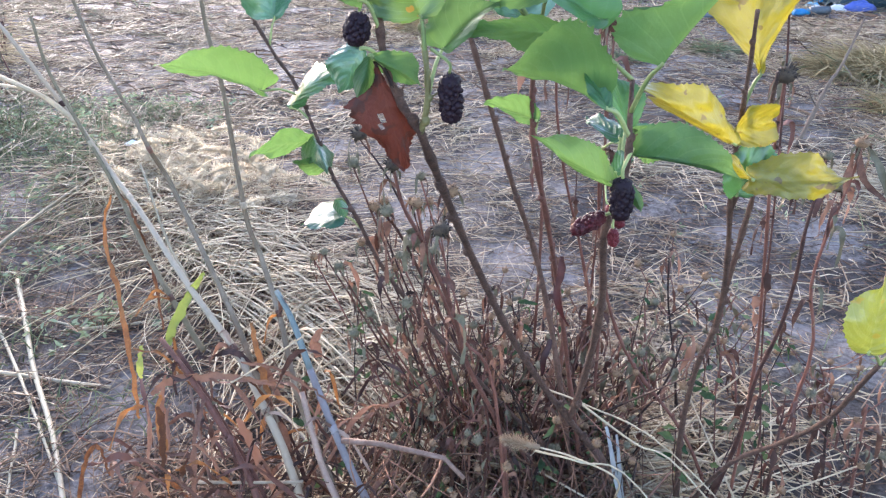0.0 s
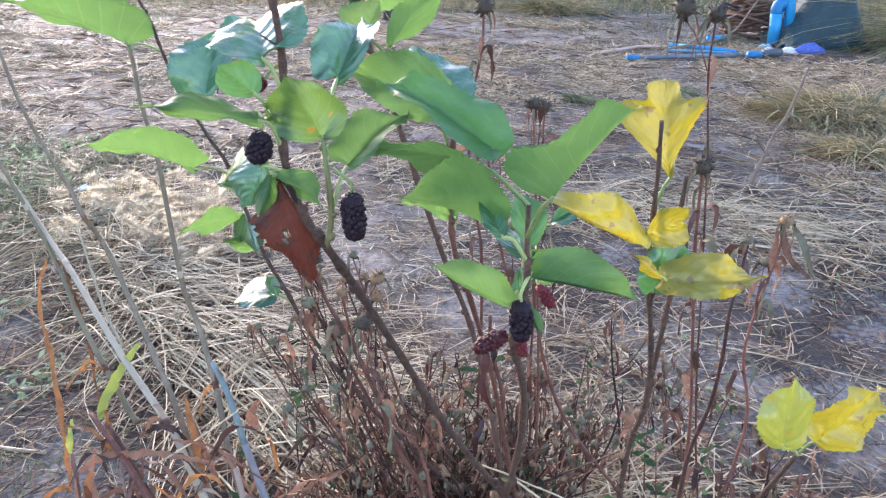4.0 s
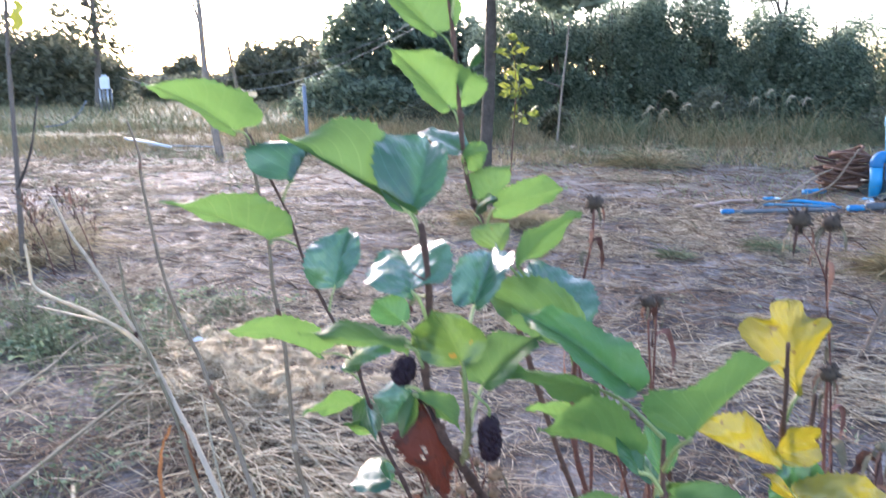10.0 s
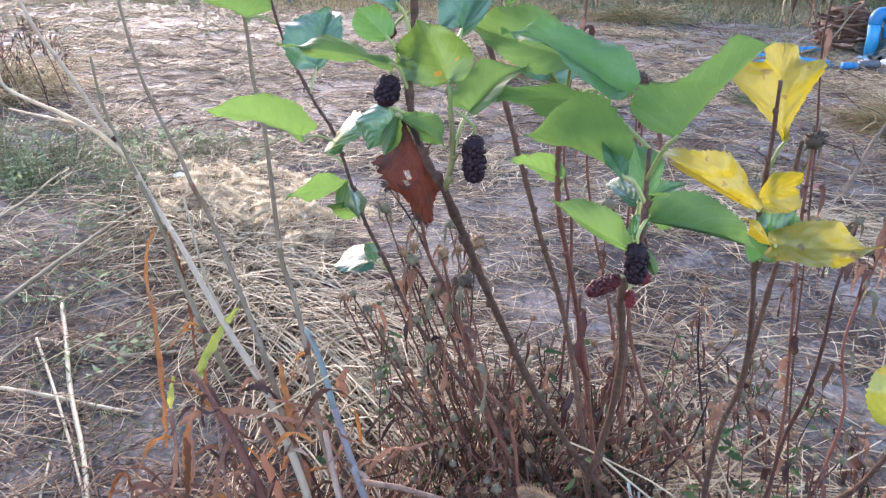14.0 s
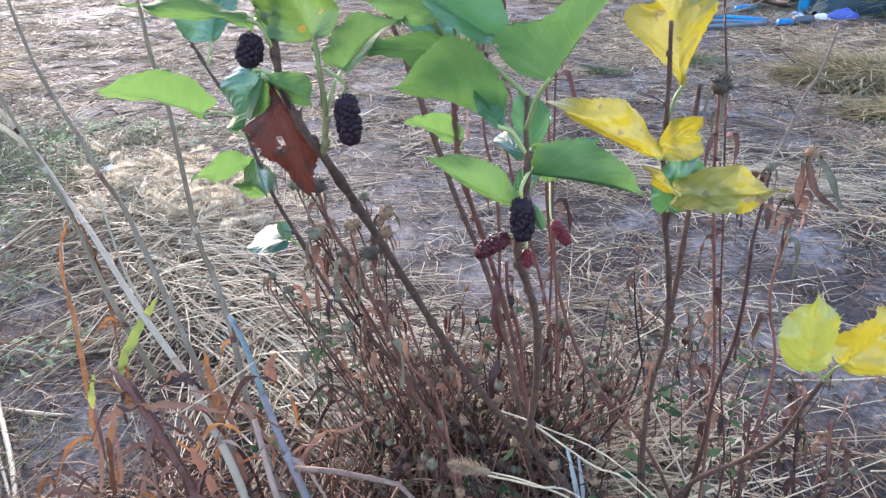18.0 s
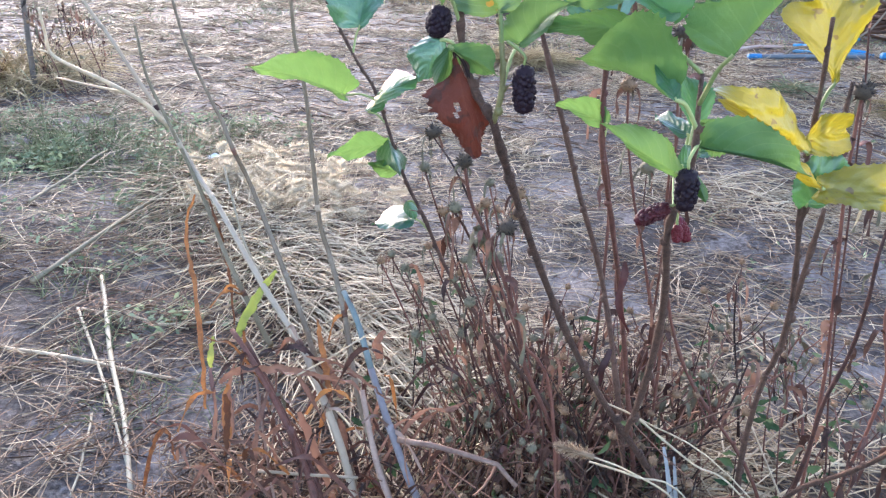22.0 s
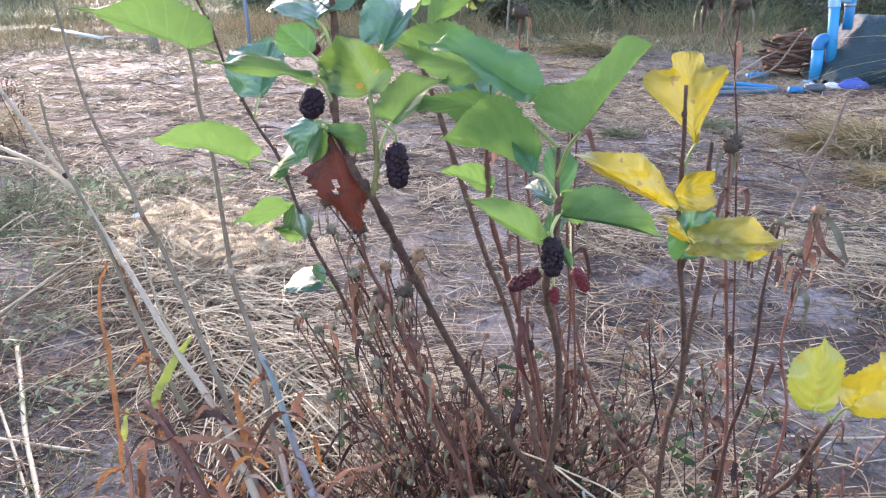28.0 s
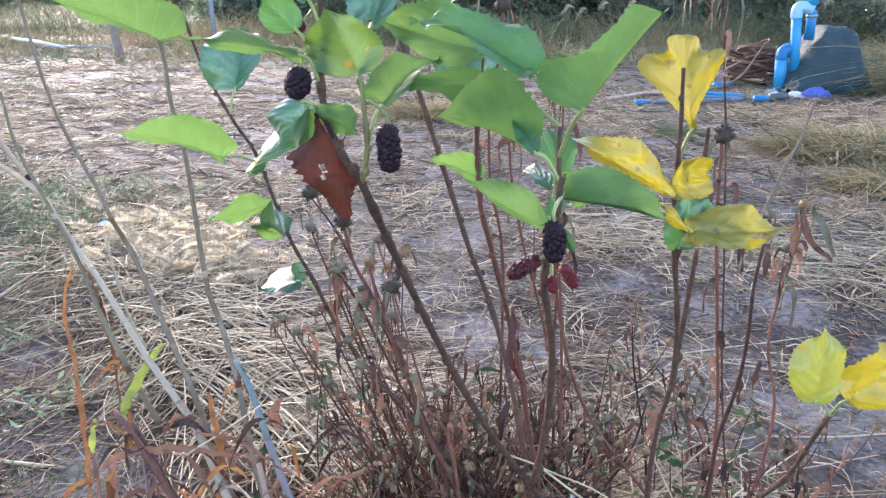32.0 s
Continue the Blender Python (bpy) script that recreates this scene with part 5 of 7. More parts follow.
CANES["tan"] = ([(0.0223, 0.7875, 0.0899), (0.0128, 0.7967, 0.1085), (-0.0142, 0.8206, 0.1549), (-0.0426, 0.861, 0.2272)], 0.0052, 0.0034)
CANES["stick"] = ([(-0.129, 0.78, 0.0624), (-0.1663, 0.8314, 0.1713), (-0.1851, 0.8639, 0.2236)], 0.0022, 0.0016)
CANES["straw_a"] = ([(-0.13, 0.8518, 0.2379), (-0.0834, 0.863, 0.267), (-0.0421, 0.8887, 0.2902)], 0.0012, 0.001)
CANES["straw_b"] = ([(-0.1616, 0.7994, 0.1297), (-0.0966, 0.7961, 0.139), (-0.0291, 0.7931, 0.1499)], 0.0022, 0.0018)
CANES["straw_c"] = ([(0.0163, 0.78, 0.1339), (0.0618, 0.775, 0.1358), (0.1089, 0.769, 0.1364)], 0.0036, 0.003)
BLADES["pale_flag"] = ([(-0.1966, 1.02, 0.8654), (-0.1787, 1.01, 0.8593), (-0.1594, 1.0, 0.863)], 0.012)
BLADES["orange1"] = ([(-0.32, 0.95, 0.087), (-0.327, 0.97, 0.134), (-0.342, 1.0, 0.196), (-0.364, 1.04, 0.248), (-0.393, 1.08, 0.292), (-0.4, 1.1, 0.33), (-0.384, 1.107, 0.369)], 0.0085)
BLADES["orange2"] = ([(-0.284, 1.0, 0.208), (-0.299, 1.03, 0.267), (-0.315, 1.05, 0.316), (-0.332, 1.07, 0.338), (-0.349, 1.09, 0.356), (-0.365, 1.1, 0.373)], 0.0055)
BLADES["yellowgreen"] = ([(-0.2292, 0.9146, 0.2473), (-0.2292, 0.9244, 0.2575), (-0.2221, 0.9428, 0.2786), (-0.2088, 0.9623, 0.3024), (-0.1966, 0.9758, 0.3197)], 0.014)
BLADES["green_low"] = ([(-0.2623, 0.8913, 0.2089), (-0.2663, 0.9011, 0.2256), (-0.2692, 0.9162, 0.2408)], 0.011)
BLADES["orange_v"] = ([(-0.0884, 0.871, 0.2107), (-0.0981, 0.885, 0.2332), (-0.111, 0.9065, 0.2635), (-0.1211, 0.9254, 0.2804)], 0.009)
BLADES["orange_h"] = ([(-0.213, 0.8231, 0.1412), (-0.2156, 0.8335, 0.1632), (-0.223, 0.8475, 0.1861), (-0.224, 0.8608, 0.2095)], 0.012)
BLADES["orange3"] = ([(-0.175, 0.8, 0.078), (-0.161, 0.8, 0.17), (-0.158, 0.82, 0.206), (-0.158, 0.85, 0.226)], 0.008)
BLADES["orange4"] = ([(-0.075, 0.88, 0.196), (-0.099, 0.9, 0.219), (-0.114, 0.92, 0.243)], 0.009)
BLADES["orange6"] = ([(-0.039, 0.93, 0.229), (-0.043, 0.93, 0.254), (-0.036, 0.94, 0.266)], 0.013)
BLADES["orange8"] = ([(-0.24, 0.86, 0.139), (-0.229, 0.87, 0.195), (-0.222, 0.88, 0.231)], 0.0065)
BLADES["orange9"] = ([(-0.227, 0.9, 0.204), (-0.227, 0.92, 0.221), (-0.232, 0.93, 0.249)], 0.008)
BLADES["orange10"] = ([(-0.376, 0.85, -0.003), (-0.355, 0.85, 0.065), (-0.329, 0.85, 0.12), (-0.315, 0.85, 0.121), (-0.312, 0.85, 0.077)], 0.007)
BLADES["orange11"] = ([(-0.23, 0.85, 0.105), (-0.224, 0.86, 0.155), (-0.237, 0.88, 0.193)], 0.008)
BLADES["orange12"] = ([(-0.247, 0.84, 0.12), (-0.241, 0.85, 0.16), (-0.244, 0.86, 0.197)], 0.006)
BLADES["orange5"] = ([(-0.042, 0.9, 0.249), (-0.053, 0.9, 0.178), (-0.019, 0.88, 0.136), (-0.004, 0.85, 0.099)], 0.006)
BLADES["brown6"] = ([(-0.11, 0.85, 0.273), (-0.068, 0.85, 0.27), (-0.024, 0.84, 0.251), (0.006, 0.83, 0.238)], 0.005)
BLADES["wide1"] = ([(-0.1291, 0.86, 0.1817), (-0.1067, 0.85, 0.1375), (-0.0891, 0.845, 0.0892), (-0.0766, 0.84, 0.058)], 0.013)
BLADES["wide2"] = ([(-0.0783, 0.87, 0.1703), (-0.0673, 0.86, 0.1365), (-0.0598, 0.85, 0.0906)], 0.011)
BLADES["wide3"] = ([(-0.2118, 0.83, 0.2158), (-0.2065, 0.82, 0.1791), (-0.2114, 0.81, 0.1346)], 0.01)
BLADES["brown_arch"] = ([(-0.2311, 0.8518, 0.2156), (-0.2107, 0.8585, 0.2317), (-0.176, 0.8595, 0.2411), (-0.1385, 0.8578, 0.2462), (-0.1134, 0.855, 0.2469), (-0.0852, 0.8508, 0.2461), (-0.0582, 0.8466, 0.2451)], 0.011)
STALKS["fore_a"] = ([(0.203, 0.8, 0.217), (0.164, 0.76, 0.353), (0.153, 0.73, 0.429), (0.138, 0.72, 0.48), (0.124, 0.72, 0.513), (0.111, 0.72, 0.539), (0.105, 0.715, 0.572)], 0.0026, 0.0014)
STALKS["fore_b"] = ([(0.191, 0.78, 0.307), (0.157, 0.77, 0.379), (0.131, 0.76, 0.453), (0.122, 0.755, 0.497), (0.118, 0.753, 0.523)], 0.0018, 0.001)
STALKS["tall_s"] = ([(0.515, 0.9, 0.145), (0.497, 0.9, 0.26), (0.478, 0.89, 0.371), (0.466, 0.885, 0.469), (0.45, 0.88, 0.593), (0.447, 0.883, 0.626), (0.432, 0.87, 0.7), (0.431, 0.87, 0.743)], 0.0013, 0.0009)
STALKS["tall_m"] = ([(0.31, 1.0, 0.245), (0.289, 1.0, 0.361), (0.262, 0.98, 0.461), (0.245, 0.96, 0.545), (0.24, 0.95, 0.594)], 0.0022, 0.0012)
STALKS["tall_f"] = ([(0.239, 1.06, 0.397), (0.22, 1.06, 0.515), (0.217, 1.055, 0.611), (0.228, 1.053, 0.686), (0.229, 1.053, 0.726)], 0.0022, 0.0012)
STALKS["pod_r"] = ([(0.57, 0.95, 0.247), (0.549, 0.95, 0.357), (0.553, 0.95, 0.43), (0.561, 0.95, 0.486), (0.563, 0.95, 0.526)], 0.0022, 0.0012)
STALKS["brown_r"] = ([(0.471, 0.86, 0.192), (0.472, 0.85, 0.294), (0.48, 0.84, 0.366), (0.479, 0.83, 0.431), (0.477, 0.83, 0.481), (0.484, 0.84, 0.525), (0.489, 0.85, 0.545)], 0.0025, 0.0013)
STALKS["dark_l"] = ([(-0.0673, 0.77, 0.0888), (-0.0913, 0.7939, 0.1354), (-0.1384, 0.8301, 0.1994), (-0.1848, 0.8623, 0.244), (-0.2274, 0.8927, 0.2708)], 0.0052, 0.003)
STALKS["dark_l2"] = ([(-0.0695, 0.785, 0.0748), (-0.091, 0.8089, 0.1237), (-0.1317, 0.8364, 0.1763), (-0.1601, 0.8581, 0.2072), (-0.2095, 0.8942, 0.2535)], 0.0042, 0.0026)
STALKS["pink"] = ([(0.272, 0.95, 0.17), (0.27, 0.95, 0.282), (0.253, 0.95, 0.353), (0.25, 0.95, 0.399)], 0.003, 0.002)
reeds = thing("dry_reed_clump", (-0.02, 0.92, 0.0), "clump of dry tan reeds with orange withered blades", "reeds")
SKINS = {"sky": CANE_SKY, "blue": CANE_BLUE, "tall_a": CANE, "straw_b": CANE, "tall_b": CANE, "side_a": CANE_GREEN, "thin_green": CANE_GREEN, "tan": CANE_TAN, "stick": CANE_TAN, "straw_c": CANE_TAN, "tall_c": CANE}
for name, (pts, r0, r1) in CANES.items():
    if name in ("tall_a", "tall_c", "tall_b", "blue", "tan", "stick"):
        foot = Vector(pts[0])
        pts = [(foot.x + 0.03, foot.y - 0.005, -0.01)] + pts
    line = glide(pts, 4)
    skin = SKINS[name] if name in SKINS else PALE_STRAW
    cane = part("straw" if "straw" in name else "reed", tube(Geo(), line, r0, r1, 9), skin, reeds, "bluish waxy reed" if name in ("blue", "sky") else "")
    for k in range(6, len(line) - 2, 9):
        if name in ("sky", "thin_green", "stick") or "straw" in name or "bent" in name:
            break
        way = (line[k + 1] - line[k - 1]).normalized()
        r = (r0 + (r1 - r0) * k / len(line))
        knot = [line[k] - way * 0.005, line[k] - way * 0.0015, line[k] + way * 0.0015, line[k] + way * 0.005]
        part("joint", tube(Geo(), knot, r * 1.04, r * 1.16, 9), skin if k % 2 else BROWN_BLADE, cane)
        for j in range(2 if line[k].z < 0.3 else 0):      # torn sheath hanging at the joint
            way = Vector((rng.uniform(-1, 1), rng.uniform(-0.6, 0.3), rng.uniform(-0.6, 0.8))).normalized() * rng.uniform(0.03, 0.07)
            strip = [line[k], line[k] + way * 0.5 + Vector((0, 0, 0.008)), line[k] + way - Vector((0, 0, 0.015))]
            part("sheath", blade_strip(Geo(), glide(strip, 4), rng.uniform(0.004, 0.008), (0, -1, 0.2), rng, 0.8), rng.choice((ORANGE, BROWN_BLADE, CANE_TAN)), cane)
for name, (pts, wide) in BLADES.items():
    mat = PALE_STRAW if "pale" in name else LIME_BLADE if "green" in name else ORANGE if name in ("orange1", "orange2", "orange10", "orange_h", "orange_v", "wide3", "orange9") else BROWN_BLADE
    part("blade", blade_strip(Geo(), [p + Vector((rng.gauss(0, 0.0008), rng.gauss(0, 0.0012), rng.gauss(0, 0.0006))) for p in glide(pts, 6)], wide, (0, -1, 0.2), rng, 0.25), mat, reeds, "yellow-green blade" if "green" in name else "")
for k in range(110):     # withered blades about the foot of the reeds
    x, y = rng.gauss(-0.11, 0.09), rng.gauss(0.86, 0.06)
    z0 = rng.uniform(0.0, 0.12) + (0.10 if k % 4 == 0 else 0.0)
    a = rng.uniform(0, 6.28)
    ln = rng.uniform(0.06, 0.16)
    out = Vector((math.cos(a) * 0.6, math.sin(a) * 0.4, 0.5)) * ln
    p0 = Vector((x, y, z0))
    pts = [p0, p0 + out * 0.6 + Vector((0, 0, ln * 0.2)), p0 + out, p0 + out * 1.25 - Vector((0, 0, ln * rng.uniform(0.0, 0.3)))]
    part("withered_blade", blade_strip(Geo(), glide(pts, 4), rng.uniform(0.003, 0.008), (0, -1, 0.2), rng, 1.0), rng.choice((ORANGE, BROWN_BLADE, BROWN_BLADE, BROWN_BLADE, DARK_BLADE, DARK_BLADE, DARK_BLADE, DEAD_BARK, CANE_TAN)), reeds)


# ---- dead weeds with seed heads ----
def seed_ball(geo, at, r, local):
    """A round bristly dry flower head."""
    ball(geo, at, r * 0.72, (1, 1, 0.85), 6, 9)
    c = Vector(at)
    for k in range(46):
        d = Vector((local.gauss(0, 1), local.gauss(0, 1), local.gauss(0.3, 1))).normalized()
        s = d.orthogonal().normalized() * r * 0.12
        s2 = d.cross(s).normalized() * r * 0.12
        p = c + d * r * 0.55
        geo.add([p + s, p - s * 0.5 + s2 * 0.87, p - s * 0.5 - s2 * 0.87, c + d * r * local.uniform(0.9, 1.15)], [(0, 1, 3), (1, 2, 3), (2, 0, 3)])
    return geo


def shred(at, ln, wide, local):
    """A shrivelled hanging leaf."""
    p = Vector(at)
    a = local.uniform(0, 6.28)
    out = Vector((math.cos(a), math.sin(a), 0)) * ln
    pts = [p, p + out * 0.25 + Vector((0, 0, ln * 0.1)), p + out * 0.4 - Vector((0, 0, ln * 0.35)), p + out * 0.35 - Vector((0, 0, ln))]
    return blade_strip(Geo(), glide(pts, 3), wide, (0, -1, 0.1), local, 1.2)


def stalk_thing(name, pts, r0, r1, heads, shreds, label, seed, head_r=0.0075):
    local = random.Random(seed)
    line = glide(pts, 4)
    low = line[0]
    if low.z > 0.03:
        line = glide([(low.x + local.uniform(-0.02, 0.03), low.y + 0.03, -0.01)] + pts, 4)
    root = thing("dead_weed", (line[0].x, line[0].y, 0.0), label, "dead weed", "dead weeds round the bush")
    part("stalk", tube(Geo(), line, r0, r1, 7, 0.3, local), RED_STALK, root)
    for k in range(heads):
        if k == 0:
            tip = line[-1]
        else:
            i = local.randrange(len(line) // 2, len(line) - 1)
            tip = line[i] + Vector((local.uniform(-0.04, 0.04), local.uniform(-0.03, 0.03), local.uniform(0.01, 0.05)))
            part("twig", tube(Geo(), glide([line[max(0, i - 2)], (line[max(0, i - 2)] + tip) / 2 + Vector((0, 0, 0.006)), tip], 3), r1 * 0.8, r1 * 0.5, 5), DEAD_BARK, root)
        knob = part("seed_head", seed_ball(Geo(), tip + Vector((0, 0, head_r * 0.6)), head_r * local.uniform(0.8, 1.15), local), DARK_SEED if "black" in label or "spent" in label or "tall" in label else local.choice((SEED, GREY_SEED)), root)
        for j in range(4):
            part("bract", shred(tip, head_r * local.uniform(1.5, 3.5), 0.003, local), local.choice((GREY_SEED, BROWN_BLADE)), knob)
    for k in range(shreds):
        i = local.randrange(3, len(line))
        part("withered_leaf", shred(line[i], local.uniform(0.02, 0.055), local.uniform(0.004, 0.009), local), local.choice((BROWN_BLADE, BROWN_BLADE, DEAD_BARK, GREY_SEED)), root)
    return root


stalk_thing("a", *STALKS["fore_a"], 3, 8, "dark dead weed stalk with a spent flower head", 61, 0.009)
stalk_thing("b", *STALKS["fore_b"], 4, 5, "thin dead weed with round brown seed heads", 62, 0.0085)
stalk_thing("b2", [(0.185, 0.80, 0.25), (0.14, 0.765, 0.40), (0.108, 0.735, 0.50), (0.0963, 0.722, 0.528)], 0.0018, 0.001, 2, 5, "thin dead weed with round brown seed heads", 162, 0.0085)
stalk_thing("b3", [(0.06, 0.96, 0.10), (0.0, 0.965, 0.25), (-0.0475, 0.975, 0.347)], 0.0015, 0.0009, 1, 3, "thin dead weed with a round brown seed head", 163, 0.0085)
stalk_thing("c", *STALKS["tall_s"], 2, 9, "tall red-brown dead stalk with curled dry leaves", 63, 0.013)
stalk_thing("d", *STALKS["tall_m"], 2, 8, "dead stalk with a grey seed head and drooping bracts", 64, 0.011)
stalk_thing("e", *STALKS["tall_f"], 1, 7, "dead stalk with a black spent flower head", 65, 0.012)
pods = stalk_thing("f", *STALKS["pod_r"], 2, 9, "dead stalk with long drooping brown pods", 66, 0.009)
for pts, mat in (
        ([(0.560, 0.95, 0.526), (0.564, 0.94, 0.504), (0.575, 0.93, 0.488), (0.588, 0.92, 0.479)], BROWN_BLADE),
        ([(0.572, 0.95, 0.525), (0.584, 0.94, 0.505), (0.594, 0.93, 0.479)], GREY_SEED),
        ([(0.556, 0.95, 0.520), (0.552, 0.94, 0.497), (0.553, 0.94, 0.476)], BROWN_BLADE),
        ([(0.521, 0.93, 0.492), (0.520, 0.92, 0.476), (0.520, 0.92, 0.457)], DEAD_BARK)):
    part("pod", blade_strip(Geo(), glide(pts, 4), 0.008, (0, -1, 0.2), rng, 0.5), mat, pods, "long drooping dry pod")
stalk_thing("g", *STALKS["brown_r"], 1, 9, "stout brown dead stalk with withered leaves", 67, 0.008)
stalk_thing("h", *STALKS["dark_l"], 0, 5, "broken dark red dead stalk", 68)
stalk_thing("i", *STALKS["dark_l2"], 0, 5, "broken dark red dead stalk", 69)
stalk_thing("k", [(0.318, 0.97, -0.01), (0.315, 0.95, 0.25), (0.298, 0.92, 0.48), (0.281, 0.893, 0.658)], 0.0020, 0.0011, 1, 7, "dead stalk with a black bristly seed ball", 71, 0.0095)
stalk_thing("l", [(0.30, 1.02, -0.01), (0.305, 1.0, 0.3), (0.300, 0.97, 0.5), (0.296, 0.95, 0.642)], 0.0018, 0.001, 1, 8, "dead stalk with a drooping spent flower head", 72, 0.009)
stalk_thing("n", [(0.4804, 0.88, 0.2749), (0.4559, 0.85, 0.4204), (0.4355, 0.83, 0.5336), (0.4283, 0.82, 0.5872), (0.4247, 0.8153, 0.6254)], 0.0019, 0.0014, 1, 7, "red dead stalk with a spent head and drooping bracts", 171, 0.0105)
twig = thing("dead_branch", (1.11, 2.56, 0.0), "bare grey branch stuck upright in the mud", "branch")
part("limb", tube(Geo(), glide([(1.105, 2.56, -0.03), (1.152, 2.56, 0.150), (1.168, 2.56, 0.21), (1.194, 2.56, 0.27), (1.227, 2.56, 0.413)], 6), 0.0075, 0.0034, 8, 0.4, rng), GREY_BARK, twig)
part("side_twig", tube(Geo(), glide([(1.194, 2.56, 0.27), (1.205, 2.555, 0.262), (1.224, 2.55, 0.24)], 4), 0.003, 0.0015, 6), GREY_BARK, twig)
part("side_twig", tube(Geo(), glide([(1.15, 2.56, 0.13), (1.12, 2.555, 0.17), (1.105, 2.55, 0.20)], 4), 0.003, 0.0015, 6), GREY_BARK, twig)
stalk_thing("j", *STALKS["pink"], 0, 4, "short red-brown dead weed stalk", 70)


for k, at in enumerate(((0.049, 0.90, 0.454), (0.090, 0.90, 0.461), (-0.018, 0.92, 0.384), (0.028, 0.90, 0.504), (0.104, 0.88, 0.499), (0.079, 0.88, 0.405), (0.033, 0.90, 0.409), (0.130, 0.86, 0.365), (0.038, 0.90, 0.315), (0.067, 0.88, 0.380), (0.004, 0.90, 0.377), (0.021, 0.88, 0.300))):
    foot = Vector((0.16 + 0.5 * (at[0] - 0.05), 0.95 + 0.01 * (k % 3), -0.01))
    tip = Vector(at)
    stalk_thing("s", [foot, foot.lerp(tip, 0.4) + Vector((0.015, 0, 0.0)), foot.lerp(tip, 0.75) + Vector((0.008, 0, 0.0)), tip], 0.0017, 0.0009, 1 + k % 2, 4, "thin dead weed with a round brown seed head", 300 + k, 0.0075)


def weed_model(seed, height, shrub):
    """A small branching dead weed with seed heads, standing at the origin."""
    local = random.Random(seed)
    root = thing("dead_weed", (0, 0, 0), "low branching dead weed with brown seed heads", "dead weed", "dead weeds round the bush")
    lean = Vector((local.uniform(-0.3, 0.3), local.uniform(-0.2, 0.2), 1)).normalized()
    base = [Vector((0, 0, -0.01)), lean * height * 0.35, lean * height * 0.7 + Vector((local.uniform(-0.02, 0.02), 0, 0)), lean * height]
    line = glide(base, 4)
    part("stalk", tube(Geo(), line, 0.0026, 0.0011, 6, 0.3, local), DEAD_BARK, root)
    for k in range(shrub):
        i = local.randrange(2, len(line))
        a = local.uniform(0, 6.28)
        ln = local.uniform(0.04, 0.11)
        tip = line[i] + Vector((math.cos(a) * ln * 0.7, math.sin(a) * ln * 0.7, ln * 0.8))
        sprig = part("twig", tube(Geo(), glide([line[i], (line[i] + tip) / 2 + Vector((0, 0, -0.008)), tip], 3), 0.0011, 0.0007, 5), DEAD_BARK, root)
        if local.random() < 0.75:
            part("seed_head", seed_ball(Geo(), tip, local.uniform(0.005, 0.0085), local), local.choice((SEED, SEED, GREY_SEED)), sprig)
        part("withered_leaf", shred(tip * 0.6 + line[i] * 0.4, local.uniform(0.015, 0.045), local.uniform(0.003, 0.006), local), local.choice((BROWN_BLADE, BROWN_BLADE, GREY_SEED, DEAD_BARK, WEED_LEAF)), root)
    for k in range(9):
        i = local.randrange(1, len(line))
        part("withered_leaf", shred(line[i], local.uniform(0.02, 0.055), local.uniform(0.005, 0.011), local), local.choice((BROWN_BLADE, DARK_BLADE, DARK_BLADE, GREY_SEED)), root)
    return root


MODELS = [weed_model(80 + k, (0.13, 0.18, 0.24, 0.16, 0.20, 0.28)[k], (6, 7, 7, 8, 6, 7)[k]) for k in range(6)]
SPOTS = random.Random(17)
for k, ob in enumerate(MODELS):
    ob.location = (0.12 + 0.05 * k, 0.94 + 0.03 * (k % 3), 0.0)
for k in range(44):
    u = SPOTS.random()
    x = 0.10 + 0.29 * u + SPOTS.gauss(0, 0.03)
    y = 0.95 + SPOTS.gauss(0, 0.09)
    if k > 36:
        x, y = SPOTS.uniform(0.45, 0.75), SPOTS.uniform(0.9, 1.2)
    copy_thing(MODELS[k % 6], pose(x, y, 0, SPOTS.uniform(-14, 14), SPOTS.uniform(-18, 14), SPOTS.uniform(0, 360)))

# tangle of dead twigs and shreds in the foot of the bush
r = np.random.default_rng(90)
n = 900
xy = np.column_stack([r.uniform(0.0, 0.38, n), r.normal(0.92, 0.09, n)])
z = np.abs(r.normal(0, 0.07, n))
a, e = r.uniform(0, 6.28, n), r.uniform(-0.2, 1.3, n)
ways = np.stack([np.cos(a) * np.cos(e), np.sin(a) * np.cos(e), np.sin(e)], axis=1)
ln = 0.07 * r.lognormal(0, 0.4, n)
v, f = strand_field(np.column_stack([xy, z]), ways, ln, 0.0011 * r.lognormal(0, 0.5, n), r.normal(0, 0.018, (n, 3)), r)
me = array_mesh("dead_twig_tangle", v, f)
me.materials.append(plain("dead_tangle", (0.018, 0.008, 0.006), (0.30, 0.155, 0.10), 40, 0.8, 0.3, 0.001, island=True))
tagged(new("dead_twig_tangle", me), "tangle of thin brown dead twigs at the bush foot", "dead twigs", kind="stuff")

# feathery seed head leaning over the bush foot, on an arching straw
TAN_FLUFF = plain("tan_seed_fluff", (0.26, 0.17, 0.10), (0.50, 0.36, 0.24), 60, 0.8, 0.2, 0.001, through_light=0.35, island=True)
c0, end = Vector((0.2381, 0.75, 0.2658)), Vector((0.2001, 0.745, 0.278))
way = (end - c0).normalized()
ge = Geo()
for j in range(620):
    u = rng.random()
    p = c0 + (end - c0) * u
    out = (Vector((rng.gauss(0, 1), rng.gauss(0, 1), rng.gauss(0, 1))).normalized() + way * 1.1).normalized() * (0.015 * math.sin(math.pi * (0.2 + 0.7 * u)))
    s = out.orthogonal().normalized() * 0.00032
    ge.add([p - s, p + s, p + out], [(0, 1, 2)])
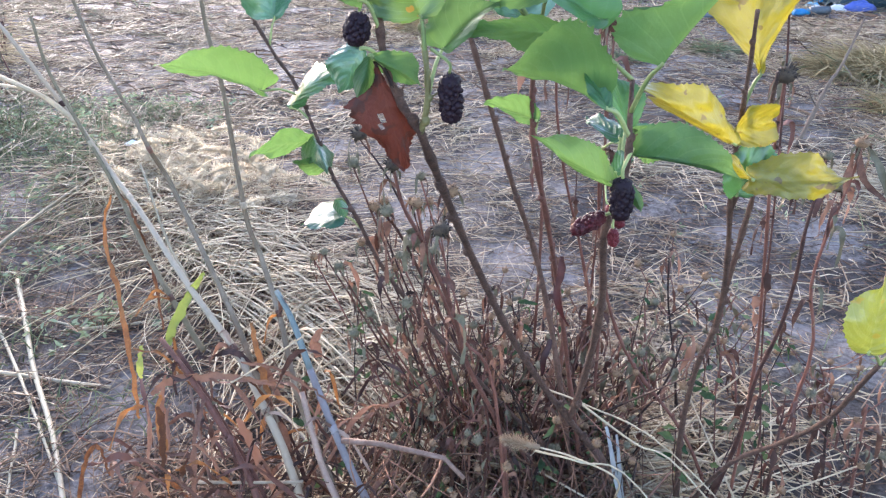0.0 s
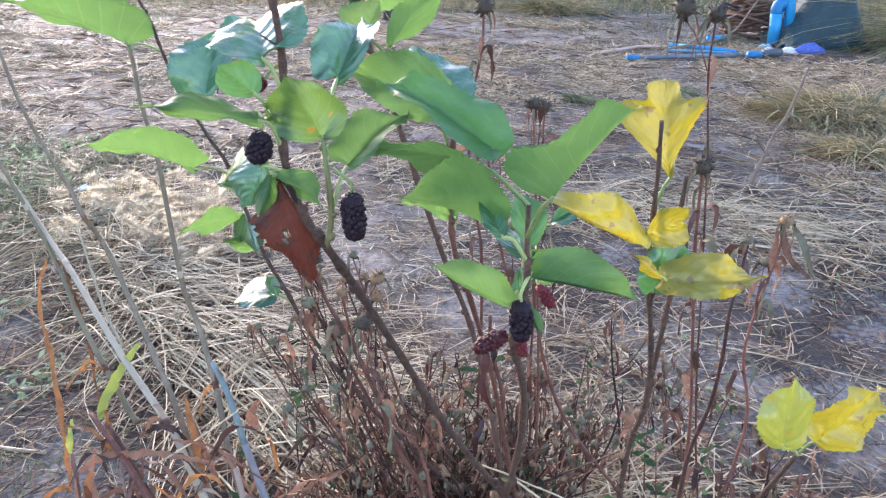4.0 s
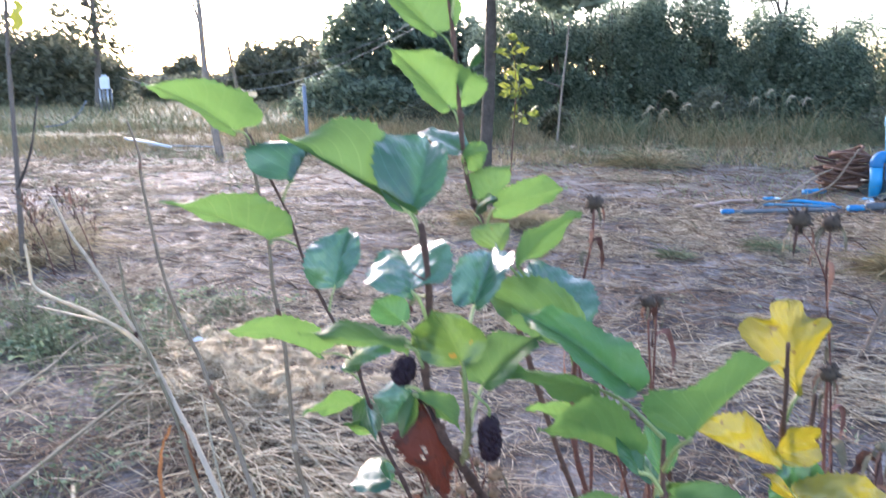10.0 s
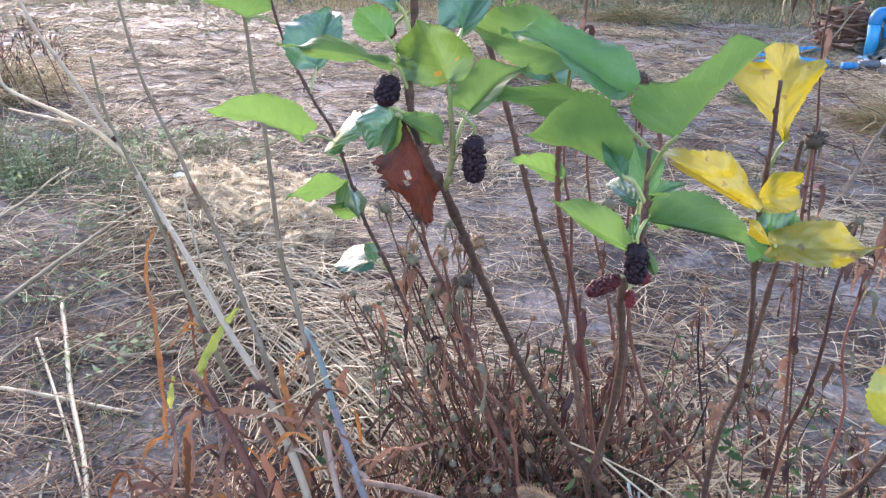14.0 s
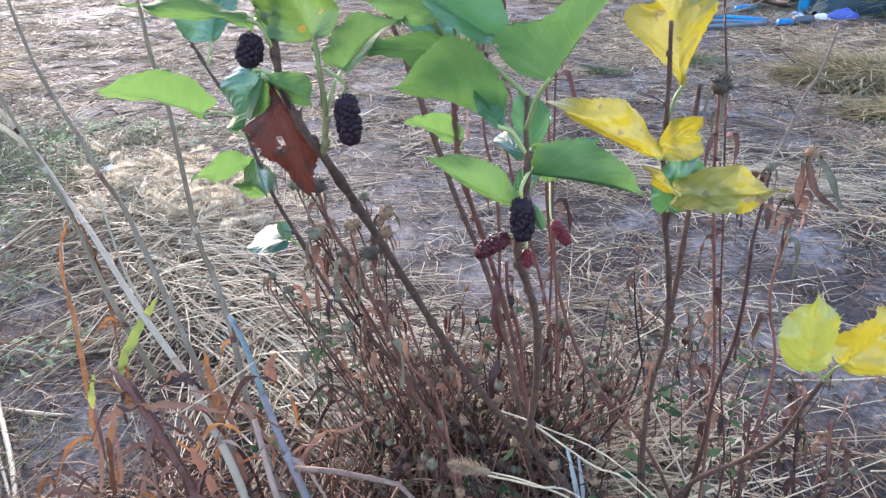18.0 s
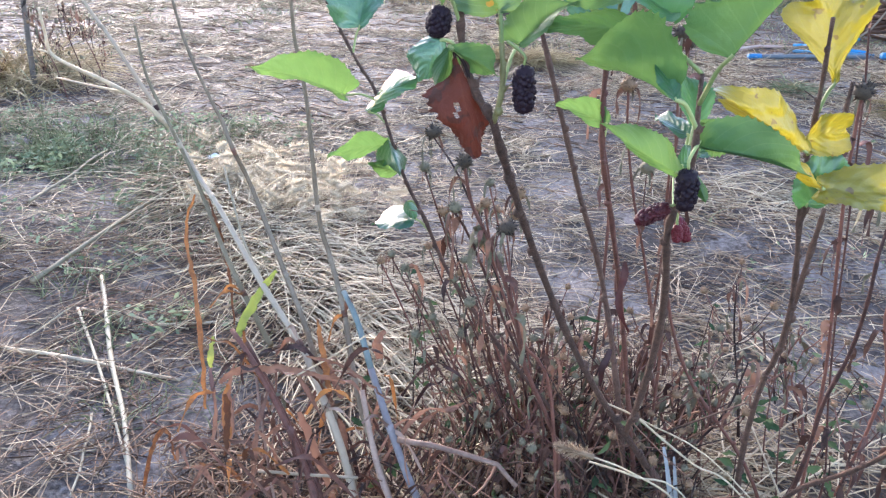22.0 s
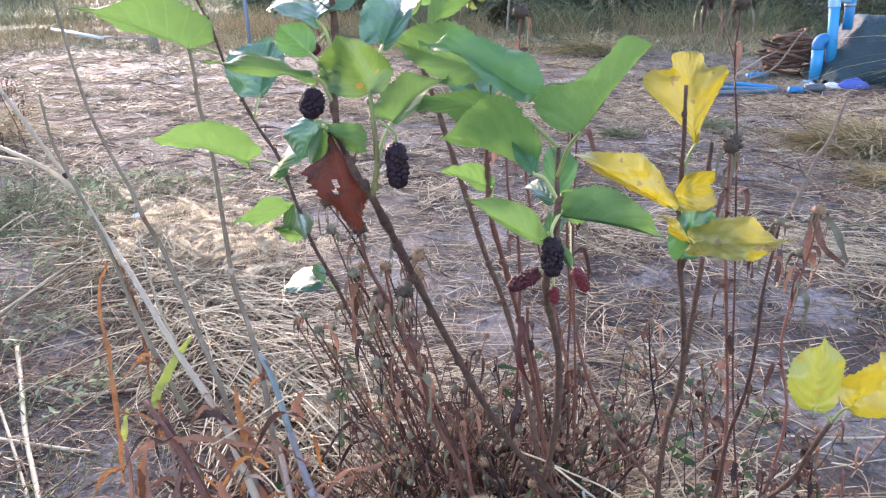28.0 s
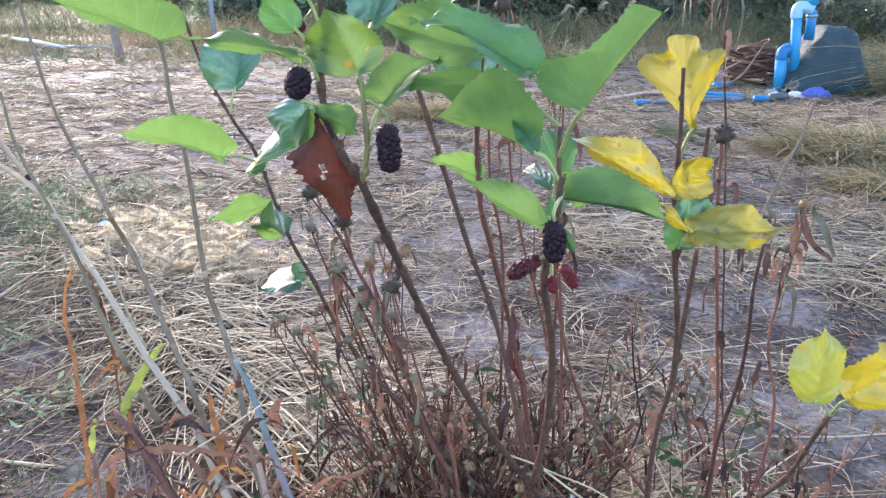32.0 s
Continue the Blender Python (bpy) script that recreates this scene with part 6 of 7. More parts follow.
tube(ge, glide([c0, (c0 + end) / 2, end], 3), 0.0032, 0.0015, 7)
head = thing("foxtail_head", (0.36, 0.84, 0.0), "tan feathery grass head on a pale straw over the bush foot", "seed head")
part("bristles", ge, TAN_FLUFF, head)
part("stalk", tube(Geo(), glide([(0.36, 0.84, 0.0), (0.335, 0.82, 0.12), (0.3282, 0.79, 0.1919), (0.2756, 0.765, 0.242), c0], 5), 0.0014, 0.0009, 6), PALE_STRAW, head)

# pale bluish strips of split reed by the bush foot
BLUE_REED = plain("blue_white_reed", (0.22, 0.22, 0.22), (0.45, 0.45, 0.44), 30, 0.6)
for pts, wide in (([(0.325, 0.88, 0.19), (0.340, 0.87, 0.13), (0.355, 0.865, 0.07), (0.375, 0.86, 0.0)], 0.0065), ([(0.340, 0.89, 0.17), (0.352, 0.88, 0.10), (0.372, 0.87, 0.0)], 0.005)):
    root = thing("split_reed", (pts[-1][0], pts[-1][1], 0.0), "pale blue-white split reed beside the bush", "reed")
    part("strip", blade_strip(Geo(), glide(pts, 5), wide, (0, -1, 0.3), rng, 0.4), BLUE_REED, root)

# small green weeds that still grow in the thicket
for k in range(30):
    x, y = rng.uniform(-0.05, 0.62), rng.uniform(0.86, 1.15)
    h = rng.uniform(0.10, 0.30)
    root = thing("green_weed", (x, y, 0.0), "small green weed sprig among the dead stalks", "weed", "green weeds in the thicket")
    tip = Vector((x + rng.uniform(-0.04, 0.04), y + rng.uniform(-0.03, 0.03), h))
    line = glide([(x, y, -0.01), Vector((x, y, 0)).lerp(tip, 0.5) + Vector((rng.uniform(-0.01, 0.01), 0, 0)), tip], 4)
    part("stem", tube(Geo(), line, 0.0013, 0.0007, 5), DEAD_BARK, root)
    for j in range(rng.randint(3, 6)):
        p = line[rng.randrange(len(line) // 2, len(line))]
        a = rng.uniform(0, 6.28)
        q = p + Vector((math.cos(a), math.sin(a), rng.uniform(-0.7, 0.4))).normalized() * rng.uniform(0.014, 0.03)
        part("leaf", leaf_blade(p, q, rng.uniform(0.006, 0.011), (0, -0.5, 0.8), 0.4, 0.2, rng, 0.08, "kite", rng.uniform(-0.6, 0.6), 10, 2), WEED_LEAF, root)


# ---- pump, pipes and tarp at the far right ----
def pipe(geo, pts, r, sides=14):
    return tube(geo, pts, r, r, sides)


pump = thing("pump_standpipe", (2.30, 5.84, 0.0), "blue plastic pump standpipe with an inverted elbow", "pipe")
pipe_r = 0.042
part("pipe", pipe(Geo(), [Vector((2.305, 5.84, -0.01)), Vector((2.30, 5.84, 0.12)), Vector((2.29, 5.84, 0.23))], pipe_r), PVC, pump)
part("elbow", pipe(Geo(), glide([(2.291, 5.84, 0.22), (2.292, 5.84, 0.262), (2.318, 5.845, 0.287), (2.37, 5.86, 0.285)], 4), pipe_r * 1.06), PVC, pump)
part("pipe", pipe(Geo(), [Vector((2.392, 5.83, 0.13)), Vector((2.37, 5.83, 0.33)), Vector((2.348, 5.83, 0.55))], pipe_r * 0.85), PVC, pump)
part("elbow", pipe(Geo(), glide([(2.349, 5.83, 0.51), (2.346, 5.83, 0.56), (2.362, 5.83, 0.585), (2.40, 5.83, 0.583), (2.45, 5.83, 0.57)], 5), pipe_r * 0.98), PVC_LIGHT, pump, "sun-faded light blue elbow")
part("pipe", pipe(Geo(), [Vector((2.452, 5.83, 0.56)), Vector((2.455, 5.83, 0.48)), Vector((2.46, 5.83, 0.36))], pipe_r * 0.8), PVC, pump)
part("clamp", pipe(Geo(), [Vector((2.4525, 5.83, 0.535)), Vector((2.4535, 5.83, 0.515))], pipe_r * 0.9), STEEL, pump, "grey steel clamp")
part("riser", pipe(Geo(), [Vector((2.448, 5.83, 0.58)), Vector((2.425, 5.83, 0.78)), Vector((2.395, 5.83, 1.00))], pipe_r * 0.62), PVC, pump)
part("valve", pipe(Geo(), [Vector((2.447, 5.83, 0.60)), Vector((2.438, 5.83, 0.70))], pipe_r * 0.95), PVC, pump)
part("coupling", pipe(Geo(), [Vector((2.42, 5.83, 0.82)), Vector((2.412, 5.83, 0.89))], pipe_r * 0.85), PVC, pump)
part("cap", pipe(Geo(), [Vector((2.398, 5.83, 0.97)), Vector((2.392, 5.83, 1.03))], pipe_r * 0.85), PVC, pump)

# tarp thrown over the pump: a draped sheet with folds and a steep far edge
ge = Geo()
cols, rows_n = 40, 26
tv = []
for j in range(rows_n + 1):
    for i in range(cols + 1):
        u, w = i / cols, j / rows_n
        side = min(1.0, u / 0.44) ** 1.1 * min(1.0, (1 - u) / 0.22) ** 0.7 * (1 - 0.16 * max(0.0, u - 0.44))
        deep = min(1.0, w / 0.35) ** 0.8 * min(1.0, (1 - w) / 0.2) ** 0.6
        x = 2.27 + 0.66 * u
        y = 5.62 + 0.55 * w
        h = 0.47 * side * deep * (1 - 0.10 * u) + 0.028 * noise.noise((x * 8, y * 8, 2)) + 0.018 * math.sin(u * 27 + w * 9 + 3 * math.sin(u * 5)) + 0.02 * noise.noise((x * 17, y * 17, 5))
        tv.append((x, y, max(0.004, h)))
tf = [(j * (cols + 1) + i, j * (cols + 1) + i + 1, (j + 1) * (cols + 1) + i + 1, (j + 1) * (cols + 1) + i) for j in range(rows_n) for i in range(cols)]
tarp = lone("tarp", ge.add(tv, tf), TARP, "crumpled dark blue-grey tarp over the pump", "tarp")
mod = tarp.modifiers.new("thick", "SOLIDIFY")
mod.thickness = 0.004


def crumple(at, sx, sy, sz, material, label, category, seed):
    ge = Geo()
    ball(ge, (0, 0, 0), 1.0, (1, 1, 1), 12, 18)
    out = []
    for p in ge.v:
        k = 1 + 0.35 * noise.noise((p[0] * 2.3 + seed, p[1] * 2.3, p[2] * 2.3)) + 0.12 * noise.noise((p[0] * 7, p[1] * 7 + seed, p[2] * 7))
        out.append((at[0] + p[0] * sx * k, at[1] + p[1] * sy * k, at[2] + max(-0.2 * sz, p[2] * sz * k) + 0.2 * sz))
    ge.v = out
    return lone("plastic_bag" if "bag" in label else "litter", ge, material, label, category)


crumple((2.42, 5.46, 0.0), 0.10, 0.05, 0.055, BLUE_BAG, "crumpled deep blue plastic bag on the ground", "bag", 1.0)
crumple((2.28, 5.45, 0.0), 0.06, 0.04, 0.035, WHITE_PLASTIC, "white plastic bag beside the pump", "bag", 4.0)
crumple((2.18, 5.55, 0.0), 0.035, 0.03, 0.02, WHITE_PLASTIC, "white plastic litter on the mud", "litter", 9.0)
crumple((2.20, 5.68, 0.0), 0.045, 0.03, 0.02, plain("light_blue_plastic", (0.08, 0.3, 0.5), (0.2, 0.48, 0.68), 12, 0.4), "light blue plastic litter on the mud", "litter", 7.0)


def ground_pipe(x0, y0, x1, y1, r, material, label, category="pipe", z=0.0, open_end=True):
    root = thing("pipe_length" if category == "pipe" else "stick", (x0, y0, rise(x0, y0)), label, category)
    a, b = Vector((x0, y0, rise(x0, y0) + r + z)), Vector((x1, y1, rise(x1, y1) + r + z * 0.5))
    part("tube", tube(Geo(), [a, (a + b) / 2 + Vector((0.01, 0, 0.004)), b], r, r, 12), material, root)
    if open_end:
        way = (b - a).normalized()
        part("socket", tube(Geo(), [a - way * 0.01, a + way * 0.06], r * 1.18, r * 1.18, 12), material, root)
    return root


DARK_PIPE = plain("dark_grey_pipe", (0.05, 0.065, 0.08), (0.15, 0.17, 0.19), 8, 0.45)
long_pipe = thing("pipe_length", (1.11, 4.97, 0.0), "dark grey water pipe with a blue end cap on mud", "pipe")
part("tube", tube(Geo(), [Vector((1.14, 4.975, 0.024)), Vector((1.45, 5.06, 0.024)), Vector((1.84, 5.17, 0.022))], 0.014, 0.014, 12), DARK_PIPE, long_pipe)
part("end_cap", tube(Geo(), [Vector((1.105, 4.965, 0.025)), Vector((1.18, 4.986, 0.025))], 0.018, 0.018, 12), PVC, long_pipe, "bright blue end cap")
ground_pipe(1.52, 5.64, 1.90, 5.38, 0.014, PVC, "blue plastic pipe lying on mud")
ground_pipe(1.46, 5.40, 1.92, 5.32, 0.010, plain("faded_blue_pipe", (0.08, 0.22, 0.34), (0.2, 0.36, 0.48), 8, 0.45), "faded blue pipe lying on mud")
ground_pipe(1.86, 5.92, 2.02, 6.02, 0.020, PVC, "short blue pipe length on mud")
ground_pipe(1.94, 5.22, 2.03, 5.24, 0.021, PVC, "short blue pipe coupling lying on mud")
ground_pipe(2.03, 5.22, 2.16, 5.28, 0.026, DARK_PIPE, "dark grey pipe stub lying on mud", open_end=False)
ground_pipe(-5.6437, 8.9, -4.6508, 8.3, 0.017, PVC_PALE, "pale plastic pipe lying in grass", z=0.09)
ground_pipe(-5.2, 8.7, -4.2, 8.75, 0.008, PVC_PALE, "thin pale hose lying in grass", z=0.03)

# branching pale stick beside the pipes
stick = thing("fallen_branch", (1.34, 5.14, 0.0), "bleached forked branch lying over the pipes", "branch")
part("limb", tube(Geo(), glide([(1.34, 5.12, 0.015), (1.42, 5.22, 0.05), (1.62, 5.4, 0.05), (1.86, 5.64, 0.06), (2.0, 5.75, 0.12), (2.13, 5.9, 0.24), (2.22, 6.0, 0.33)], 5), 0.009, 0.005, 8, 0.3, rng), CANE, stick)
part("limb", tube(Geo(), glide([(1.60, 5.55, 0.02), (1.74, 5.66, 0.09), (1.90, 5.8, 0.16), (2.02, 5.88, 0.2)], 5), 0.008, 0.004, 8, 0.3, rng), CANE, stick)
stick2 = thing("fallen_branch", (0.97, 5.19, 0.0), "pinkish peeled stick lying on mud", "branch")
part("limb", tube(Geo(), glide([(0.96, 5.18, 0.012), (1.12, 5.30, 0.022), (1.25, 5.42, 0.024), (1.40, 5.50, 0.016)], 5), 0.013, 0.009, 8, 0.3, rng), plain("peeled_stick", (0.32, 0.2, 0.16), (0.56, 0.42, 0.35), 12, 0.7), stick2)

# heap of brown hose loops
coil = thing("hose_coil", (2.22, 6.2, 0.0), "loose coil of brown rubber hose on the ground", "hose")
for k in range(15):
    cx, cy, rr = 2.23 + rng.uniform(-0.07, 0.07), 6.18 + rng.uniform(-0.06, 0.06), rng.uniform(0.11, 0.22)
    loop = []
    for j in range(15):
        a = 2 * math.pi * j / 14 + k
        loop.append((cx + rr * math.cos(a), cy + rr * 0.7 * math.sin(a), 0.05 + 0.017 * k + 0.03 * math.sin(a + k * 1.9) + 0.015 * math.sin(a * 2 + k)))
    part("loop", tube(Geo(), glide(loop, 3), 0.011, 0.011, 8), HOSE, coil)


# ---- trees, posts and hedge ----
def crown(centres, per, spread, size, material, parent, seed, name="crown", label=""):
    r = np.random.default_rng(seed)
    pts = []
    for (cx, cy, cz, rad) in centres:
        d = r.normal(size=(per, 3))
        d /= np.linalg.norm(d, axis=1, keepdims=True)
        q = d * (rad * r.uniform(0.35, 1.0, per) ** 0.5)[:, None] * np.array(spread)
        pts.append(q + np.array((cx, cy, cz)))
    v, f = clump_leaves(np.concatenate(pts), size, r)
    me = array_mesh(name, v - np.array(parent.location), f)
    me.materials.append(material)
    ob = new(name, me)
    ob.parent = parent
    return tagged(ob, label, kind="stuff")


def tree(at, lean, height, r0, blobs, per, size, bark, leafage, label, seed, limbs=4, dense=0.0):
    """Tapered trunk, limbs to the crown's clumps, and a crown of many leaves."""
    local = random.Random(seed)
    root = thing("tree", (at[0], at[1], 0.0), label, "tree")
    top = Vector((at[0] + lean[0], at[1] + lean[1], height))
    foot = Vector((at[0], at[1], -0.05))
    line = glide([foot, foot.lerp(top, 0.3) + Vector((local.uniform(-0.05, 0.05), 0, 0)), foot.lerp(top, 0.65) + Vector((local.uniform(-0.06, 0.06), 0, 0)), top], 6)
    part("trunk", tube(Geo(), line, r0, r0 * 0.4, 10, 0.12, local), bark, root)
    for k, b in enumerate(blobs[:limbs * 3]):
        s = line[int(len(line) * local.uniform(0.55, 0.95))]
        e = Vector(b[:3])
        part("limb", tube(Geo(), glide([s, s.lerp(e, 0.5) + Vector((0, 0, 0.1)), e], 4), r0 * 0.32, r0 * 0.08, 6), bark, root)
    crown(blobs, per, (1, 1, 0.75), size, leafage, root, seed)
    if dense:
        crown([b for b in blobs if abs(b[0] - at[0]) < dense], per, (0.9, 0.9, 0.7), size, leafage, root, seed + 500)
    return root


# tree with drooping large leaves whose crown hangs into the view
rb = random.Random(7)
blobs = [(-0.55 + rb.gauss(0, 0.85), 6.9 + rb.gauss(0, 0.6), 2.2 + abs(rb.gauss(0, 0.4)), rb.uniform(0.15, 0.34)) for _ in range(64)]
blobs += [(-0.55 + rb.uniform(-1.5, 1.5), 7.0 + rb.gauss(0, 0.4), 2.05 + rb.uniform(-0.1, 0.35), rb.uniform(0.14, 0.26)) for _ in range(34)]
for hx, hz in ((-1.97, 1.88), (-2.1, 1.74), (-1.69, 1.8), (-1.48, 1.7), (-0.64, 1.7), (-0.34, 1.6), (-0.09, 1.53), (0.15, 1.6), (0.34, 1.74), (0.53, 1.85), (0.26, 1.47), (0.66, 1.93), (0.98, 1.97), (-1.27, 1.92), (-0.9, 1.72), (-0.14, 1.72), (0.05, 1.9), (0.3, 1.95), (1.15, 2.1), (0.8, 2.1)):
    blobs += [(hx + rb.gauss(0, 0.05), 6.9 + rb.gauss(0, 0.25), hz + 0.13 * k, 0.10 + 0.03 * k) for k in range(3)]
tree((-0.64, 6.75), (0.14, 0.1), 3.4, 0.06, blobs, 46, 0.105, TREE_BARK, FOLIAGE, "dark tree with large drooping leaves at the field edge", 101, 5, 0.8)
# slim bare-stemmed tree towards the light
blobs = [(-4.45, 8.3, 2.35, 0.22), (-4.1, 8.3, 2.25, 0.16), (-3.75, 8.3, 2.1, 0.22), (-3.55, 8.3, 2.2, 0.16), (-4.25, 8.4, 2.6, 0.3), (-3.95, 8.4, 2.75, 0.3), (-5.0, 8.3, 2.15, 0.14), (-5.3, 8.3, 1.95, 0.14)]
tree((-3.78, 7.85), (-0.42, 0.4), 2.7, 0.045, blobs, 60, 0.06, PALE_BARK, FOLIAGE, "slim bare-stemmed tree with sparse leaf tufts", 102, 3)
# airy tree behind the hedge at the upper right
blobs = [(2.9 + rb.gauss(0, 0.24), 12.9 + rb.gauss(0, 0.2), 2.3 + rb.gauss(0, 0.36), rb.uniform(0.12, 0.26)) for _ in range(30)]
blobs += [(3.9 + rb.gauss(0, 0.25), 12.9, 2.85 + rb.gauss(0, 0.25), 0.24) for _ in range(12)]
tree((3.3, 13.1), (0.1, 0.1), 2.4, 0.05, blobs, 34, 0.055, TREE_BARK, FOLIAGE, "thin tree with airy leaves above the hedge", 103, 2)
# pale slender trunk before the hedge
slim = thing("sapling", (-0.1, 9.7, 0.0), "pale slender sapling before the hedge", "tree")
part("trunk", tube(Geo(), glide([(-0.08, 9.7, -0.02), (-0.04, 9.7, 0.6), (0.02, 9.7, 1.3), (0.05, 9.7, 2.0)], 5), 0.015, 0.008, 8), PALE_BARK, slim)
part("twig", tube(Geo(), glide([(-0.04, 9.7, 0.72), (-0.2, 9.7, 0.78), (-0.32, 9.7, 0.84)], 4), 0.01, 0.005, 6), PALE_BARK, slim)
crown([(0.05, 9.7, 2.0, 0.3), (0.0, 9.7, 1.7, 0.2)], 120, (1, 1, 1), 0.07, FOLIAGE, slim, 131)
# small yellowish seedling beside the dark trunk
seedling = thing("seedling", (-0.40, 6.8, 0.0), "thin seedling with yellowing leaves", "plant")
part("stem", tube(Geo(), glide([(-0.40, 6.8, -0.01), (-0.38, 6.8, 0.4), (-0.36, 6.8, 0.8), (-0.40, 6.8, 1.15)], 5), 0.008, 0.004, 6), BARK, seedling)
crown([(-0.30, 6.8, 0.86, 0.16), (-0.42, 6.8, 1.12, 0.14), (-0.28, 6.8, 0.55, 0.12), (-0.40, 6.8, 0.75, 0.1)], 22, (1, 1, 0.8), 0.05, LIME_BLADE, seedling, 132)

# dark dead sapling on the left
dead_tree = thing("dead_sapling", (-2.36, 3.1, 0.0), "thin dark dead sapling with a yellow leaf", "plant")
part("stem", tube(Geo(), glide([(-2.36, 3.1, -0.02), (-2.33, 3.12, 0.5), (-2.31, 3.14, 1.0), (-2.28, 3.15, 1.32)], 6), 0.013, 0.006, 8, 0.3, rng), TREE_BARK, dead_tree)
part("branch", tube(Geo(), glide([(-2.34, 3.11, 0.38), (-2.26, 3.13, 0.55), (-2.2, 3.15, 0.80)], 4), 0.007, 0.003, 6, 0.3, rng), TREE_BARK, dead_tree)
part("branch", tube(Geo(), glide([(-2.31, 3.14, 0.98), (-2.25, 3.15, 1.03), (-2.21, 3.15, 1.06)], 4), 0.004, 0.002, 6), TREE_BARK, dead_tree)
part("yellow_leaf", leaf_blade((-2.26, 3.15, 1.10), (-2.20, 3.12, 1.22), 0.08, (0, -1, 0.2), 0.3, 0.1, rng), LEAF_SKINS["yellowing"], dead_tree, "yellow-green leaf")
for k in range(7):
    x, y = -2.5 + rng.gauss(0, 0.14), 3.35 + rng.gauss(0, 0.2)
    copy_thing(MODELS[(k * 2 + 1) % 6], pose(x, y, 0, rng.uniform(-10, 10), rng.uniform(-10, 10), rng.uniform(0, 360)))
for k in range(3):
    ob = copy_thing(MODELS[5], pose(-2.15 + 0.05 * k, 3.05 + 0.08 * k, 0, rng.uniform(-6, 6), rng.uniform(-6, 6), rng.uniform(0, 360)))
    ob.scale = (1.2, 1.2, 1.45)

# blue-grey post, pole line wires
post = thing("fence_post", (-2.8, 8.05, 0.0), "thin blue-grey plastic post at the field edge", "post")
part("shaft", tube(Geo(), [Vector((-2.8, 8.05, -0.02)), Vector((-2.815, 8.05, 0.4)), Vector((-2.82, 8.05, 0.78))], 0.022, 0.022, 10), plain("blue_grey_pipe", (0.08, 0.11, 0.17), (0.17, 0.21, 0.28), 8, 0.5), post)
part("cap", tube(Geo(), [Vector((-2.82, 8.05, 0.775)), Vector((-2.82, 8.05, 0.80))], 0.018, 0.016, 10), WIRE, post)
lone("wire", tube(Geo(), glide([(-5.6, 9, 0.95), (-5.0, 9, 0.87), (-4.45, 9, 0.86), (-3.6, 9, 0.93), (-2.9, 9, 1.07), (-1.85, 8.6, 1.39), (-0.62, 6.8, 1.69)], 6), 0.004, 0.004, 5), WIRE, "sagging pale wire between the trees", "wire", "wires between the trees")
lone("wire", tube(Geo(), glide([(-5.7, 9, 0.89), (-5.1, 9, 0.75), (-4.45, 9, 0.69), (-3.9, 9, 0.72), (-3.3, 9, 0.82), (-2.4, 8.8, 1.11), (-0.62, 6.8, 1.59)], 6), 0.004, 0.004, 5), WIRE, "sagging pale wire between the trees", "wire", "wires between the trees")

# plastic hose curving through grass, and white tank far off
hose = lone("garden_hose", tube(Geo(), glide([(-7.8894, 10.2, 0.16), (-7.563, 10.2, 0.2035), (-7.293, 10.2, 0.3408), (-7.1823, 10.3, 0.5486)], 5), 0.008, 0.008, 8), plain("grey_blue_hose", (0.10, 0.13, 0.18), (0.2, 0.24, 0.3), 6, 0.5), "grey-blue hose curving up through grass", "hose")
tank = thing("water_tank", (-12.42, 18.3, 0.0), "white water tank on a stand far off", "tank")
part("body", tube(Geo(), [Vector((-12.42, 18.3, 0.60)), Vector((-12.42, 18.3, 0.62)), Vector((-12.42, 18.3, 0.85)), Vector((-12.42, 18.3, 0.90))], 0.13, 0.12, 20), TANK, tank)
part("lid", tube(Geo(), [Vector((-12.42, 18.3, 0.90)), Vector((-12.42, 18.3, 0.97))], 0.08, 0.07, 14), TANK, tank)
for dx in (-0.11, 0.11):
    for dy in (-0.08, 0.08):
        part("leg", tube(Geo(), [Vector((-12.42 + dx, 18.3 + dy, -0.02)), Vector((-12.42 + dx, 18.3 + dy, 0.60))], 0.03, 0.03, 8), STEEL, tank)


